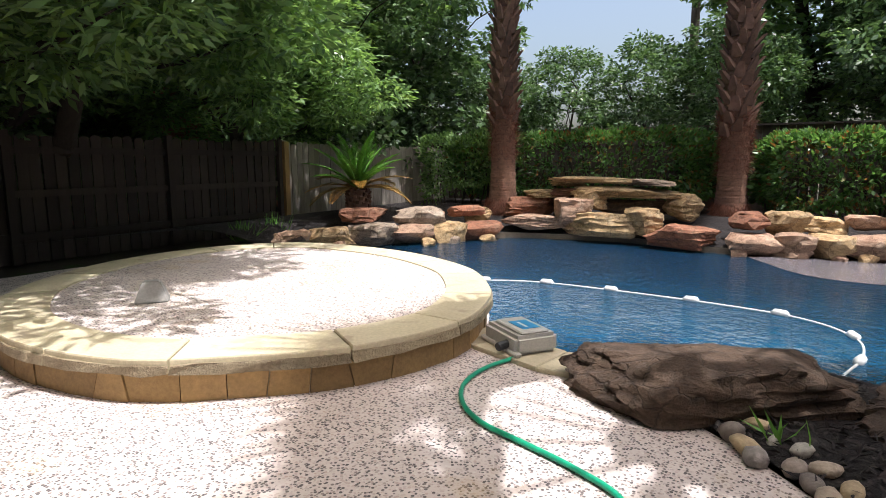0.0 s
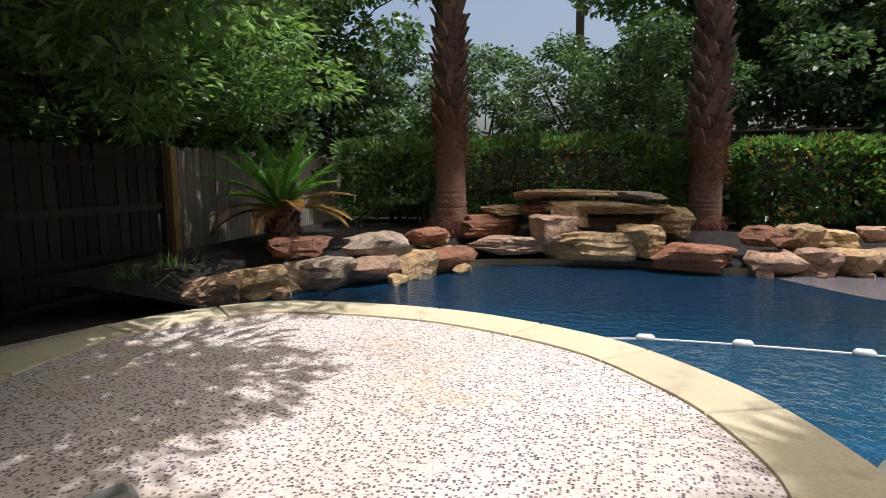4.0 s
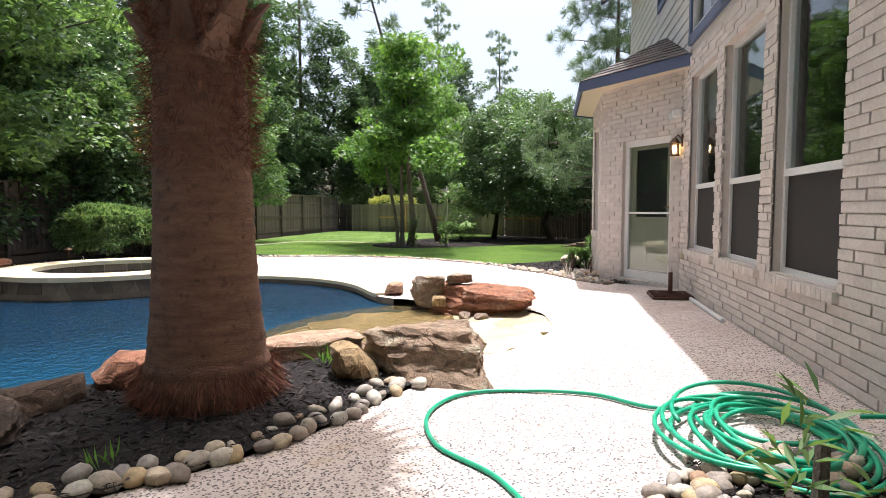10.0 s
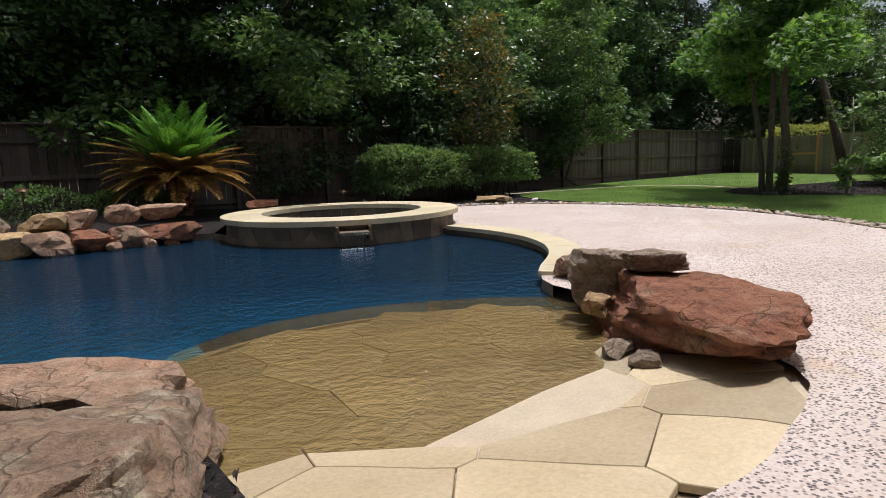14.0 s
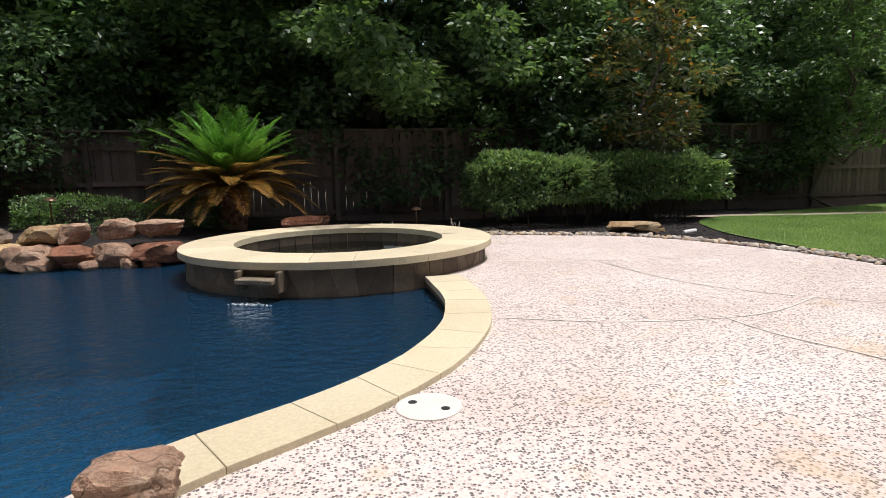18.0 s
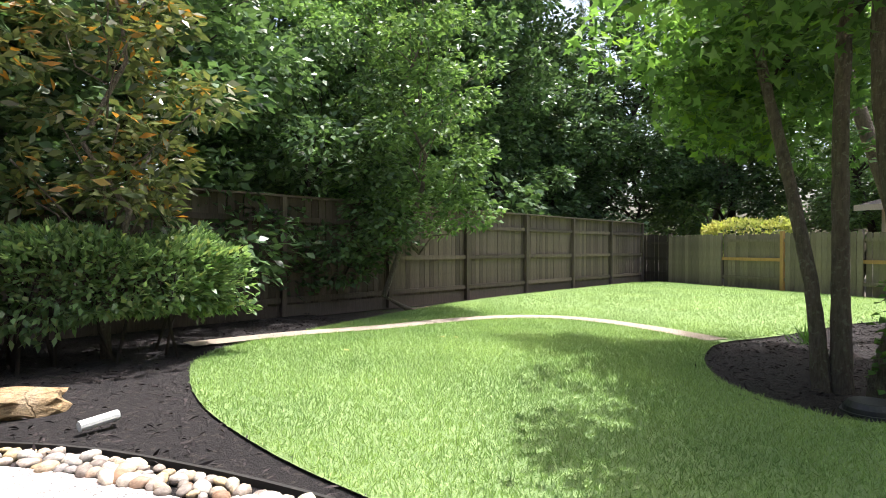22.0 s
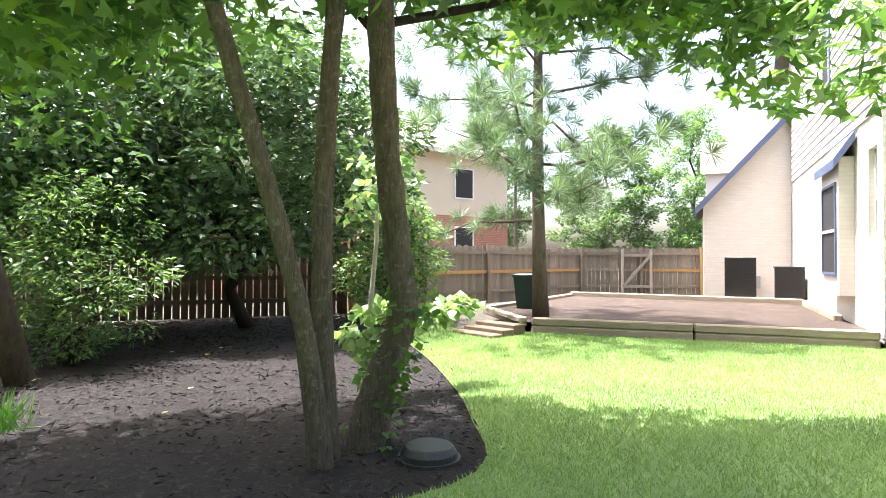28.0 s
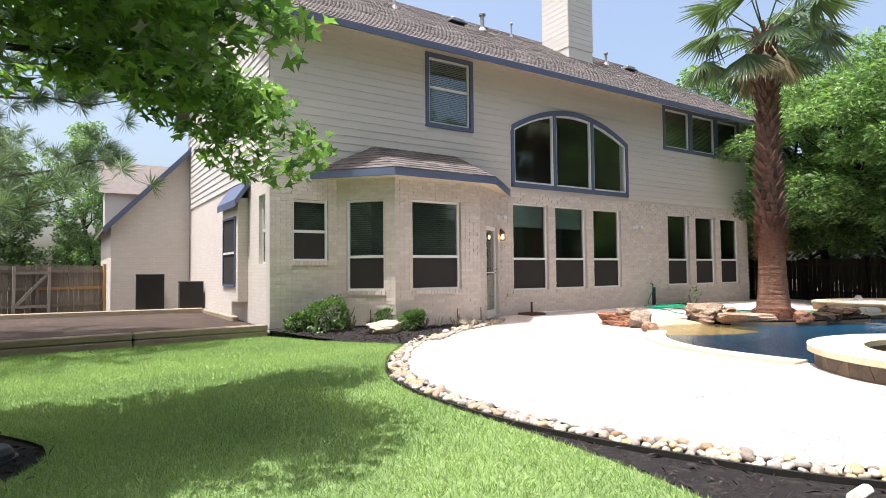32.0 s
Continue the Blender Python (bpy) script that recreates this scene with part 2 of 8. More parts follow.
def brick_pattern(name, c1, c2, mortar, width, height, scale=1.0):
    m, nt, b, out = shader(name)
    co = coords(nt)
    sp = nt.nodes.new("ShaderNodeSeparateXYZ")
    nt.links.new(co, sp.inputs[0])
    ad = nt.nodes.new("ShaderNodeMath")
    nt.links.new(sp.outputs[0], ad.inputs[0])
    nt.links.new(sp.outputs[1], ad.inputs[1])
    cb = nt.nodes.new("ShaderNodeCombineXYZ")
    nt.links.new(ad.outputs[0], cb.inputs[0])
    nt.links.new(sp.outputs[2], cb.inputs[1])
    t = node(nt, "ShaderNodeTexBrick", Scale=scale, Color1=(*c1, 1), Color2=(*c2, 1), Mortar=(*mortar, 1), Brick_Width=width, Row_Height=height, Mortar_Size=0.006)
    nt.links.new(cb.outputs[0], t.inputs[0])
    col = mixed(nt, 0.4, t.outputs[0], ramp(nt, noise_tex(nt, co, 3.0, 5), [(0.3, c2), (0.7, c1)]))
    nt.links.new(col, b.inputs["Base Color"])
    b.inputs["Roughness"].default_value = 0.85
    bump(nt, b, t.outputs[1], -0.4, 0.01)
    return m


M_agg = aggregate_mat()
M_joint = plain("joint_mortar", (0.7, 0.64, 0.59), (0.62, 0.56, 0.52), bumps=0.1, bscale=90)
M_coping = plain("coping_stone", (0.62, 0.55, 0.39), (0.53, 0.44, 0.28), 1.6, 0.75, 0.25, 50, vary=(0.88, 1.08), c3=(0.46, 0.38, 0.27))
M_pale_coping = plain("pale_coping_stone", (0.6, 0.53, 0.38), (0.52, 0.44, 0.28), 1.6, 0.75, 0.25, 50, vary=(0.9, 1.08))
M_chipped = plain("chipped_stone", (0.45, 0.37, 0.24), (0.26, 0.2, 0.13), 9, 0.85, 0.9, 35, vary=(0.75, 1.15), bdist=0.03)
M_riser = plain("riser_stone", (0.4, 0.26, 0.11), (0.24, 0.15, 0.07), 5, 0.8, 0.5, 40, vary=(0.65, 1.25))
M_spa_wall = plain("spa_wall_stone", (0.2, 0.15, 0.1), (0.085, 0.068, 0.05), 5, 0.7, 0.5, 40, vary=(0.6, 1.3))
M_flag = plain("flagstone", (0.56, 0.47, 0.32), (0.42, 0.32, 0.19), 2.0, 0.6, 0.3, 45, vary=(0.72, 1.2))
M_grout = plain("tan_grout", (0.6, 0.51, 0.38), bscale=80)
M_shelf = plain("plaster_shelf", (0.15, 0.14, 0.155), (0.11, 0.1, 0.115), 1.5, 0.12, 0.2, 60)
M_pool = plain("pool_plaster", (0.05, 0.36, 0.62), (0.035, 0.28, 0.52), 1.2, 0.8, 0.2, 60)
M_rock_red = rock_mat("red_sandstone", (0.3, 0.125, 0.07), (0.16, 0.065, 0.04), (0.36, 0.24, 0.16))
M_rock_tan = rock_mat("tan_sandstone", (0.52, 0.36, 0.19), (0.36, 0.19, 0.085), (0.6, 0.5, 0.36))
M_rock_pink = rock_mat("pink_sandstone", (0.48, 0.31, 0.215), (0.31, 0.15, 0.09), (0.56, 0.46, 0.35))
M_rock_grey = rock_mat("lichened_stone", (0.34, 0.26, 0.2), (0.17, 0.12, 0.09), (0.5, 0.45, 0.37))
M_rock_lichen = rock_mat("lichen_crusted_stone", (0.36, 0.25, 0.175), (0.15, 0.085, 0.05), (0.52, 0.46, 0.35), dust=0.9)
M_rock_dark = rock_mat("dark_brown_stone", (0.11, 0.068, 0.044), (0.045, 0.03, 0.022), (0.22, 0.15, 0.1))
M_rock_pale = rock_mat("pale_limestone", (0.66, 0.56, 0.42), (0.5, 0.38, 0.25), (0.75, 0.7, 0.6))


def pebble_mat():
    m, nt, b, out = shader("river_pebble")
    pick = nt.nodes.new("ShaderNodeObjectInfo").outputs["Random"]
    col = ramp(nt, pick, [(0.0, (0.2, 0.17, 0.15)), (0.2, (0.36, 0.3, 0.26)), (0.4, (0.48, 0.36, 0.2)), (0.55, (0.58, 0.54, 0.48)), (0.75, (0.3, 0.27, 0.26)), (0.88, (0.5, 0.44, 0.37)), (1.0, (0.3, 0.18, 0.11))])
    co = coords(nt)
    col = mixed(nt, 1.0, col, ramp(nt, noise_tex(nt, co, 4.0, 5, 0.65), [(0.3, (0.65, 0.63, 0.6)), (0.7, (1.2, 1.18, 1.15))]), "MULTIPLY")
    nt.links.new(col, b.inputs["Base Color"])
    b.inputs["Roughness"].default_value = 0.6
    bump(nt, b, noise_tex(nt, co, 14.0, 4), 0.35, 0.02)
    return m


M_pebble = pebble_mat()
M_mulch = plain("black_mulch", (0.024, 0.018, 0.018), (0.012, 0.009, 0.009), 7, 0.95, 1.0, 70, bdist=0.05, c3=(0.055, 0.042, 0.037))
M_chip = plain("mulch_chip", (0.036, 0.027, 0.027), (0.015, 0.011, 0.011), 20, 0.95, 0.3, 70, vary=(0.5, 1.9), island=True)
M_dirt = plain("bare_soil", (0.06, 0.038, 0.027), (0.033, 0.022, 0.017), 1.4, 0.95, 0.8, 30, bdist=0.04, c3=(0.09, 0.062, 0.045))
M_soil = plain("ground_soil", (0.075, 0.06, 0.045), (0.045, 0.035, 0.026), 0.8, 0.95, 0.8, 30, bdist=0.04, c3=(0.05, 0.075, 0.025))
M_lawn = plain("lawn_turf", (0.25, 0.35, 0.13), (0.18, 0.27, 0.09), 0.9, 0.9, 0.8, 60, bdist=0.03)
M_gravel = plain("gravel_path", (0.45, 0.38, 0.3), (0.3, 0.25, 0.2), 14, 0.9, 0.9, 60, bdist=0.03)
M_edging = plain("black_edging", (0.02, 0.018, 0.016), bscale=40)
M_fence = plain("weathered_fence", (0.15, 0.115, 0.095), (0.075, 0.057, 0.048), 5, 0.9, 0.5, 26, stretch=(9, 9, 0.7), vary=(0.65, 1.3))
# weathered dark boards, darkened further so the colour holds the trees' deep shade
M_fence_shaded = plain("shaded_fence", (0.04, 0.029, 0.023), (0.02, 0.015, 0.012), 5, 0.9, 0.5, 26, stretch=(9, 9, 0.7), vary=(0.6, 1.4))
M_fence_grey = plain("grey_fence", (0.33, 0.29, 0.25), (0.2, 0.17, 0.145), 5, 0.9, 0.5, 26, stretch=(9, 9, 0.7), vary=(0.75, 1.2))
M_fence_new = plain("new_cedar", (0.42, 0.25, 0.1), (0.3, 0.17, 0.06), 5, 0.85, 0.4, 26, stretch=(9, 9, 0.7), vary=(0.85, 1.1))
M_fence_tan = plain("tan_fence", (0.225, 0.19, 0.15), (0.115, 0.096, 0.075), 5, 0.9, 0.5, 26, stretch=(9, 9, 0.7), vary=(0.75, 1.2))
M_step = plain("brown_timber", (0.17, 0.12, 0.08), (0.09, 0.065, 0.045), 4, 0.9, 0.5, 30, stretch=(1, 6, 6))
M_timber = plain("landscape_timber", (0.34, 0.28, 0.2), (0.2, 0.16, 0.12), 4, 0.9, 0.5, 30, stretch=(1, 6, 6), vary=(0.85, 1.15))
M_brick = plain("painted_brick", (0.68, 0.615, 0.565), (0.6, 0.53, 0.48), 7, 0.85, 0.5, 45, vary=(0.9, 1.06), bdist=0.012)
M_brick_all = plain("painted_brick_wall", (0.68, 0.615, 0.565), (0.6, 0.53, 0.48), 7, 0.85, 0.5, 45, vary=(0.9, 1.06), island=True, bdist=0.012)
M_mortar = plain("mortar", (0.62, 0.56, 0.515), (0.56, 0.5, 0.45), 9, 0.95, 0.4, 70)
M_brick_far = brick_pattern("brick_side", (0.68, 0.62, 0.565), (0.62, 0.56, 0.5), (0.56, 0.5, 0.45), 0.22, 0.075)
M_brick_red = brick_pattern("red_brick", (0.36, 0.15, 0.09), (0.27, 0.11, 0.07), (0.4, 0.33, 0.27), 0.22, 0.075)
M_siding = plain("siding_paint", (0.61, 0.575, 0.535), (0.58, 0.545, 0.5), 1.2, 0.7, 0.12, 60, stretch=(0.3, 1, 4), vary=(0.97, 1.03))
M_soffit = plain("soffit_paint", (0.6, 0.52, 0.38), (0.56, 0.48, 0.35), 2, 0.7, 0.1, 50)
M_blue = plain("blue_trim", (0.1, 0.125, 0.21), (0.08, 0.105, 0.18), 3, 0.6, 0.1, 60)
M_shingle = plain("roof_shingle", (0.15, 0.128, 0.12), (0.085, 0.073, 0.07), 5, 0.95, 0.7, 60, vary=(0.7, 1.3), island=True)
M_shingle_flat = plain("far_shingle", (0.17, 0.145, 0.132), (0.1, 0.086, 0.08), 5, 0.95, 0.7, 60)
M_white = plain("white_vinyl", (0.78, 0.78, 0.77), (0.7, 0.69, 0.67), 3, 0.45, 0.05, 60)
M_blind = plain("window_blind", (0.15, 0.15, 0.14), (0.12, 0.12, 0.115), 3, 0.7, 0.0)
M_blind_light = plain("pale_blind", (0.5, 0.52, 0.58), (0.44, 0.46, 0.52), 3, 0.7, 0.0)
M_screen = plain("solar_screen", (0.022, 0.02, 0.019), (0.017, 0.015, 0.014), 30, 0.75, 0.2, 400)
# near-black colour stands in for the lack of light indoors
M_unlit_room = plain("unlit_room", (0.05, 0.045, 0.04), bumps=0.0)
M_shade_cloth = plain("roller_shade", (0.17, 0.24, 0.22), bumps=0.0)
M_glass = glass_mat("window_glass")
M_door = plain("cream_door", (0.6, 0.53, 0.38), bumps=0.05, rough=0.5)
M_hose = plain("green_hose", (0.012, 0.36, 0.2), (0.01, 0.3, 0.165), 12, 0.35, 0.1, 80)
M_grey_plastic = plain("grey_plastic", (0.34, 0.33, 0.31), (0.28, 0.27, 0.25), 14, 0.6, 0.2, 70)
M_pump = plain("pale_grey_plastic", (0.5, 0.485, 0.45), (0.43, 0.415, 0.38), 14, 0.55, 0.15, 70)
M_label_blue = plain("blue_label", (0.02, 0.3, 0.62), bumps=0.0, rough=0.4)
M_black = plain("black_plastic", (0.025, 0.026, 0.028), bumps=0.15, rough=0.5)
M_bin = plain("green_bin_plastic", (0.015, 0.05, 0.04), bumps=0.1, rough=0.5)
M_iron = plain("rusted_iron", (0.12, 0.055, 0.035), (0.06, 0.03, 0.02), 20, 0.7, 0.5, 60, metal=0.3)
M_bronze = plain("bronze_metal", (0.12, 0.07, 0.045), bumps=0.1, rough=0.4, metal=0.7)
M_metal = plain("galvanised_metal", (0.35, 0.35, 0.34), bumps=0.1, rough=0.45, metal=0.6)
M_ac = plain("dark_grey_metal", (0.035, 0.033, 0.032), bumps=0.1, rough=0.5, metal=0.3)
M_bark = plain("rough_bark", (0.22, 0.18, 0.145), (0.06, 0.047, 0.038), 9, 0.95, 1.0, 16, stretch=(4, 4, 1), bdist=0.05, c3=(0.24, 0.23, 0.18))
M_bark_dark = plain("dark_bark", (0.06, 0.045, 0.035), (0.03, 0.022, 0.017), 5, 0.95, 1.0, 30, stretch=(5, 5, 1), bdist=0.05)
M_bark_pine = plain("pine_bark", (0.22, 0.165, 0.135), (0.09, 0.065, 0.053), 7, 0.95, 1.0, 22, stretch=(3, 3, 1), bdist=0.05)
M_twig_pale = plain("pale_twig", (0.5, 0.45, 0.4), bumps=0.2)
M_palm = plain("palm_trunk", (0.33, 0.175, 0.115), (0.13, 0.062, 0.042), 5, 0.95, 1.0, 26, stretch=(1.0, 1.0, 5), bdist=0.035, c3=(0.16, 0.085, 0.06))
M_boot = plain("palm_boot", (0.21, 0.12, 0.088), (0.095, 0.053, 0.038), 8, 0.9, 0.7, 40, vary=(0.6, 1.5), island=True)
M_fibre = plain("palm_fibre", (0.23, 0.085, 0.05), (0.1, 0.036, 0.022), 9, 0.95, 0.2, 40, vary=(0.5, 1.4), island=True)
L_oak = leaf_mat("oak_leaves", (0.042, 0.095, 0.034), (0.15, 0.27, 0.085), gloss=0.38, through_light=0.46, tip=(0.18, 0.3, 0.08), sheen=0.6)
L_dark = leaf_mat("dark_leaves", (0.022, 0.05, 0.022), (0.078, 0.15, 0.058), gloss=0.38, through_light=0.36, sheen=0.55)
L_mid = leaf_mat("mid_leaves", (0.03, 0.07, 0.022), (0.1, 0.185, 0.052), through_light=0.42, tip=(0.14, 0.22, 0.08))
L_gum = leaf_mat("sweetgum_leaves", (0.03, 0.08, 0.02), (0.1, 0.21, 0.042), through_light=0.52, tip=(0.2, 0.35, 0.06))
L_pine = leaf_mat("pine_needles", (0.05, 0.095, 0.055), (0.14, 0.21, 0.12), through_light=0.25)
L_hedge = leaf_mat("hedge_leaves", (0.045, 0.1, 0.035), (0.15, 0.25, 0.095), gloss=0.3, through_light=0.4, tip=(0.28, 0.34, 0.15), sheen=0.7)
L_photinia = leaf_mat("photinia_leaves", (0.025, 0.07, 0.02), (0.085, 0.19, 0.045), gloss=0.3, tip=(0.26, 0.12, 0.05))
L_magnolia = leaf_mat("magnolia_leaves", (0.035, 0.055, 0.02), (0.1, 0.115, 0.04), gloss=0.28, through_light=0.35, tip=(0.42, 0.2, 0.035))
L_sago = leaf_mat("sago_leaves", (0.05, 0.15, 0.02), (0.12, 0.32, 0.03), through_light=0.3)
L_sago_old = leaf_mat("sago_old_leaves", (0.15, 0.085, 0.02), (0.3, 0.17, 0.045), through_light=0.3)
L_palm = leaf_mat("fan_palm_leaves", (0.025, 0.05, 0.02), (0.065, 0.115, 0.045), through_light=0.3)
L_palm_dead = leaf_mat("dead_palm_leaves", (0.2, 0.13, 0.07), (0.34, 0.24, 0.14), through_light=0.2)
L_grass = leaf_mat("grass_blades", (0.108, 0.188, 0.055), (0.195, 0.305, 0.1), through_light=0.34, gloss=0.5, sheen=0.3)
L_lime = leaf_mat("yellow_green_leaves", (0.2, 0.25, 0.03), (0.42, 0.45, 0.08))
L_redbud = leaf_mat("redbud_leaves", (0.09, 0.2, 0.05), (0.2, 0.36, 0.13), through_light=0.4)
L_fallen = leaf_mat("fallen_leaves", (0.24, 0.09, 0.03), (0.42, 0.25, 0.07))
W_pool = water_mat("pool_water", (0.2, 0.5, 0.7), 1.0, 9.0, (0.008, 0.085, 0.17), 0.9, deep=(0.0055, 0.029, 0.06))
W_beach = water_mat("shallow_water", (0.62, 0.53, 0.34), 1.0, 17.0, (0.2, 0.16, 0.07), 0.3)
W_spa = water_mat("spa_water", (0.3, 0.42, 0.45), 0.15, 9.0)
W_fall = water_mat("falling_water", (0.8, 0.88, 0.9), 0.8, 30.0)


# ---- building blocks ----
def part(name, bm, material, parent=None, label="", smooth=False):
    me = bpy.data.meshes.new(name)
    bm.to_mesh(me)
    bm.free()
    return mesh_part(name, me, material, parent, label, smooth)


def mesh_part(name, me, material, parent=None, label="", smooth=False):
    if not me.materials:
        me.materials.append(material)
    if smooth:
        me.shade_smooth()
    ob = new(name, me)
    ob.parent = parent
    if label:
        tagged(ob, label)
    return ob


def thing(name, label, category, at=(0, 0, 0), turn=0.0, group="", kind=""):
    ob = new(name)
    ob.empty_display_size = 0.1
    ob.matrix_basis = pose(*at, 0, 0, turn)
    return tagged(ob, label, category, group, kind)


def setting(ob, label, category):
    return tagged(ob, label, category, kind="structure")


def box(bm, x0, x1, y0, y1, z0, z1, m=None):
    vs = [bm.verts.new((x, y, z)) for x in (x0, x1) for y in (y0, y1) for z in (z0, z1)]
    if m is not None:
        for v in vs:
            v.co = m @ v.co
    for f in ((0, 1, 3, 2), (4, 6, 7, 5), (0, 4, 5, 1), (2, 3, 7, 6), (0, 2, 6, 4), (1, 5, 7, 3)):
        bm.faces.new([vs[i] for i in f])
    return vs


def boxed(*dims, bevel=0.0):
    bm = bmesh.new()
    box(bm, *dims)
    if bevel:
        bmesh.ops.bevel(bm, geom=bm.edges[:], offset=bevel, segments=1, affect="EDGES")
    return bm


def tube(bm, pts, radii, sides=8, cap=True):
    """A round limb along points."""
    pts = [Vector([float(c) for c in p]) for p in pts]
    if isinstance(radii, (int, float)):
        radii = [radii] * len(pts)
    radii = [float(r) for r in radii]
    rings = []
    side = None
    for i, p in enumerate(pts):
        d = (pts[min(i + 1, len(pts) - 1)] - pts[max(i - 1, 0)]).normalized()
        if side is None:
            side = d.orthogonal().normalized()
        side = (side - d * side.dot(d)).normalized()
        up = d.cross(side)
        rings.append([bm.verts.new(p + radii[i] * (math.cos(a) * side + math.sin(a) * up)) for a in (2 * math.pi * k / sides for k in range(sides))])
    for a, b in zip(rings, rings[1:]):
        for k in range(sides):
            bm.faces.new((a[k], a[(k + 1) % sides], b[(k + 1) % sides], b[k]))
    if cap:
        bm.faces.new(rings[0][::-1])
        bm.faces.new(rings[-1])
    return bm


def tubed(pts, radii, sides=8):
    return tube(bmesh.new(), pts, radii, sides)


def lathe(profile, sides=24):
    """A turned body from (radius, height) pairs."""
    bm = bmesh.new()
    rings = [[bm.verts.new((r * math.cos(2 * math.pi * k / sides), r * math.sin(2 * math.pi * k / sides), z)) for k in range(sides)] for r, z in profile]
    for a, b in zip(rings, rings[1:]):
        for k in range(sides):
            bm.faces.new((a[k], a[(k + 1) % sides], b[(k + 1) % sides], b[k]))
    bm.faces.new(rings[0][::-1])
    bm.faces.new(rings[-1])
    return bm


def curve_through(points, step=0.25, closed=False):
    """A smooth line through 2D or 3D points, at even steps."""
    p = np.array(points, float)
    n = len(p)
    out = []
    for i in range(n if closed else n - 1):
        a, b, c, d = (p[(i + k) % n] if closed else p[min(max(i + k, 0), n - 1)] for k in (-1, 0, 1, 2))
        m = max(1, int(np.ceil(np.linalg.norm(c - b) / step)))
        for s in np.arange(m) / m:
            out.append(0.5 * (2 * b + (c - a) * s + (2 * a - 5 * b + 4 * c - d) * s**2 + (3 * b - a - 3 * c + d) * s**3))
    if not closed:
        out.append(p[-1])
    return [tuple(map(float, q)) for q in out]


def inside(x, y, poly):
    hit = False
    for (x1, y1), (x2, y2) in zip(poly, poly[1:] + poly[:1]):
        if (y1 > y) != (y2 > y) and x < (x2 - x1) * (y - y1) / (y2 - y1) + x1:
            hit = not hit
    return hit


def gz(x, y):
    """The paving rises a little towards the house."""
    if not -8 < x < 13.2:
        return 0.0
    return 0.11 * min(1.0, max(0.0, (1.0 - y) / 1.6))


def sheet(outline, z, holes=(), cuts=(), level=None):
    """A flat or gently sloping face with holes."""
    bm = bmesh.new()
    for loop in (outline, *holes):
        vs = [bm.verts.new((*q[:2], 0)) for q in loop]
        for a, b in zip(vs, vs[1:] + vs[:1]):
            bm.edges.new((a, b))
    bmesh.ops.triangle_fill(bm, use_beauty=True, use_dissolve=False, edges=bm.edges[:])
    for y in cuts:
        bmesh.ops.bisect_plane(bm, geom=bm.verts[:] + bm.edges[:] + bm.faces[:], plane_co=(0, y, 0), plane_no=(0, 1, 0))
    for v in bm.verts:
        v.co.z = z + (level(v.co.x, v.co.y) if level else 0)
    for f in bm.faces:
        if f.normal.z < 0:
            f.normal_flip()
    return bm


def skirt(bm, line, z0, z1, closed=True):
    a = [bm.verts.new((*q[:2], z0)) for q in line]
    b = [bm.verts.new((*q[:2], z1)) for q in line]
    n = len(line)
    for i in range(n if closed else n - 1):
        bm.faces.new((a[i], a[(i + 1) % n], b[(i + 1) % n], b[i]))
    return bm


def slab(poly, z0, z1, chamfer=0.0):
    """A stone piece from its outline in plan."""
    bm = bmesh.new()
    cx, cy = (sum(q[k] for q in poly) / len(poly) for k in (0, 1))
    ring = lambda s, z: [bm.verts.new((cx + (x - cx) * s, cy + (y - cy) * s, z)) for x, y in poly]
    size = max(math.hypot(x - cx, y - cy) for x, y in poly)
    loops = [ring(1, z0), ring(1, z1 - chamfer), ring(1 - chamfer / size, z1)] if chamfer else [ring(1, z0), ring(1, z1)]
    for a, b in zip(loops, loops[1:]):
        for i in range(len(poly)):
            bm.faces.new((a[i], a[(i + 1) % len(poly)], b[(i + 1) % len(poly)], b[i]))
    bm.faces.new(loops[-1])
    bmesh.ops.recalc_face_normals(bm, faces=bm.faces[:])
    return bm


def offset_line(line, d, closed=True):
    p = np.array([q[:2] for q in line])
    t = np.roll(p, -1, 0) - np.roll(p, 1, 0) if closed else np.gradient(p, axis=0)
    t /= np.linalg.norm(t, axis=1)[:, None] + 1e-9
    return [tuple(q) for q in (p + d * np.c_[-t[:, 1], t[:, 0]])]


# ---- plan ----
POOL = curve_through([(8.13, 7.0), (8.17, 6.4), (8.15, 5.8), (8.0, 5.15), (7.83, 4.78), (7.58, 4.38), (7.15, 3.95), (6.77, 3.69), (6.46, 3.48), (6.2, 3.26), (6.08, 3.05), (6.02, 2.6), (5.95, 2.2), (5.6, 1.3), (5.27, 0.95), (4.7, 0.84), (4.3, 0.81), (3.7, 0.98), (3.15, 1.35), (3.1, 2.0), (3.0, 2.8), (2.5, 3.5), (1.8, 4.0), (0.9, 4.2), (0.0, 4.5), (-0.6, 4.3), (-1.1, 3.95), (-1.5, 4.0), (-2.0, 4.2), (-2.35, 4.75), (-2.9, 5.2), (-3.87, 5.6), (-5.0, 5.62), (-5.8, 5.5), (-6.6, 6.1), (-6.75, 6.9), (-6.2, 7.6), (-5.7, 8.3), (-5.3, 8.9), (-4.8, 9.65), (-4.0, 9.95), (-2.7, 10.2), (-1.5, 9.8), (-0.6, 10.1), (0.5, 10.4), (1.7, 10.1), (3.4, 9.65), (4.5, 9.65), (5.5, 9.5), (5.5, 8.5), (5.8, 7.6), (6.4, 7.0), (7.2, 6.75), (7.8, 6.85)], 0.3, True)
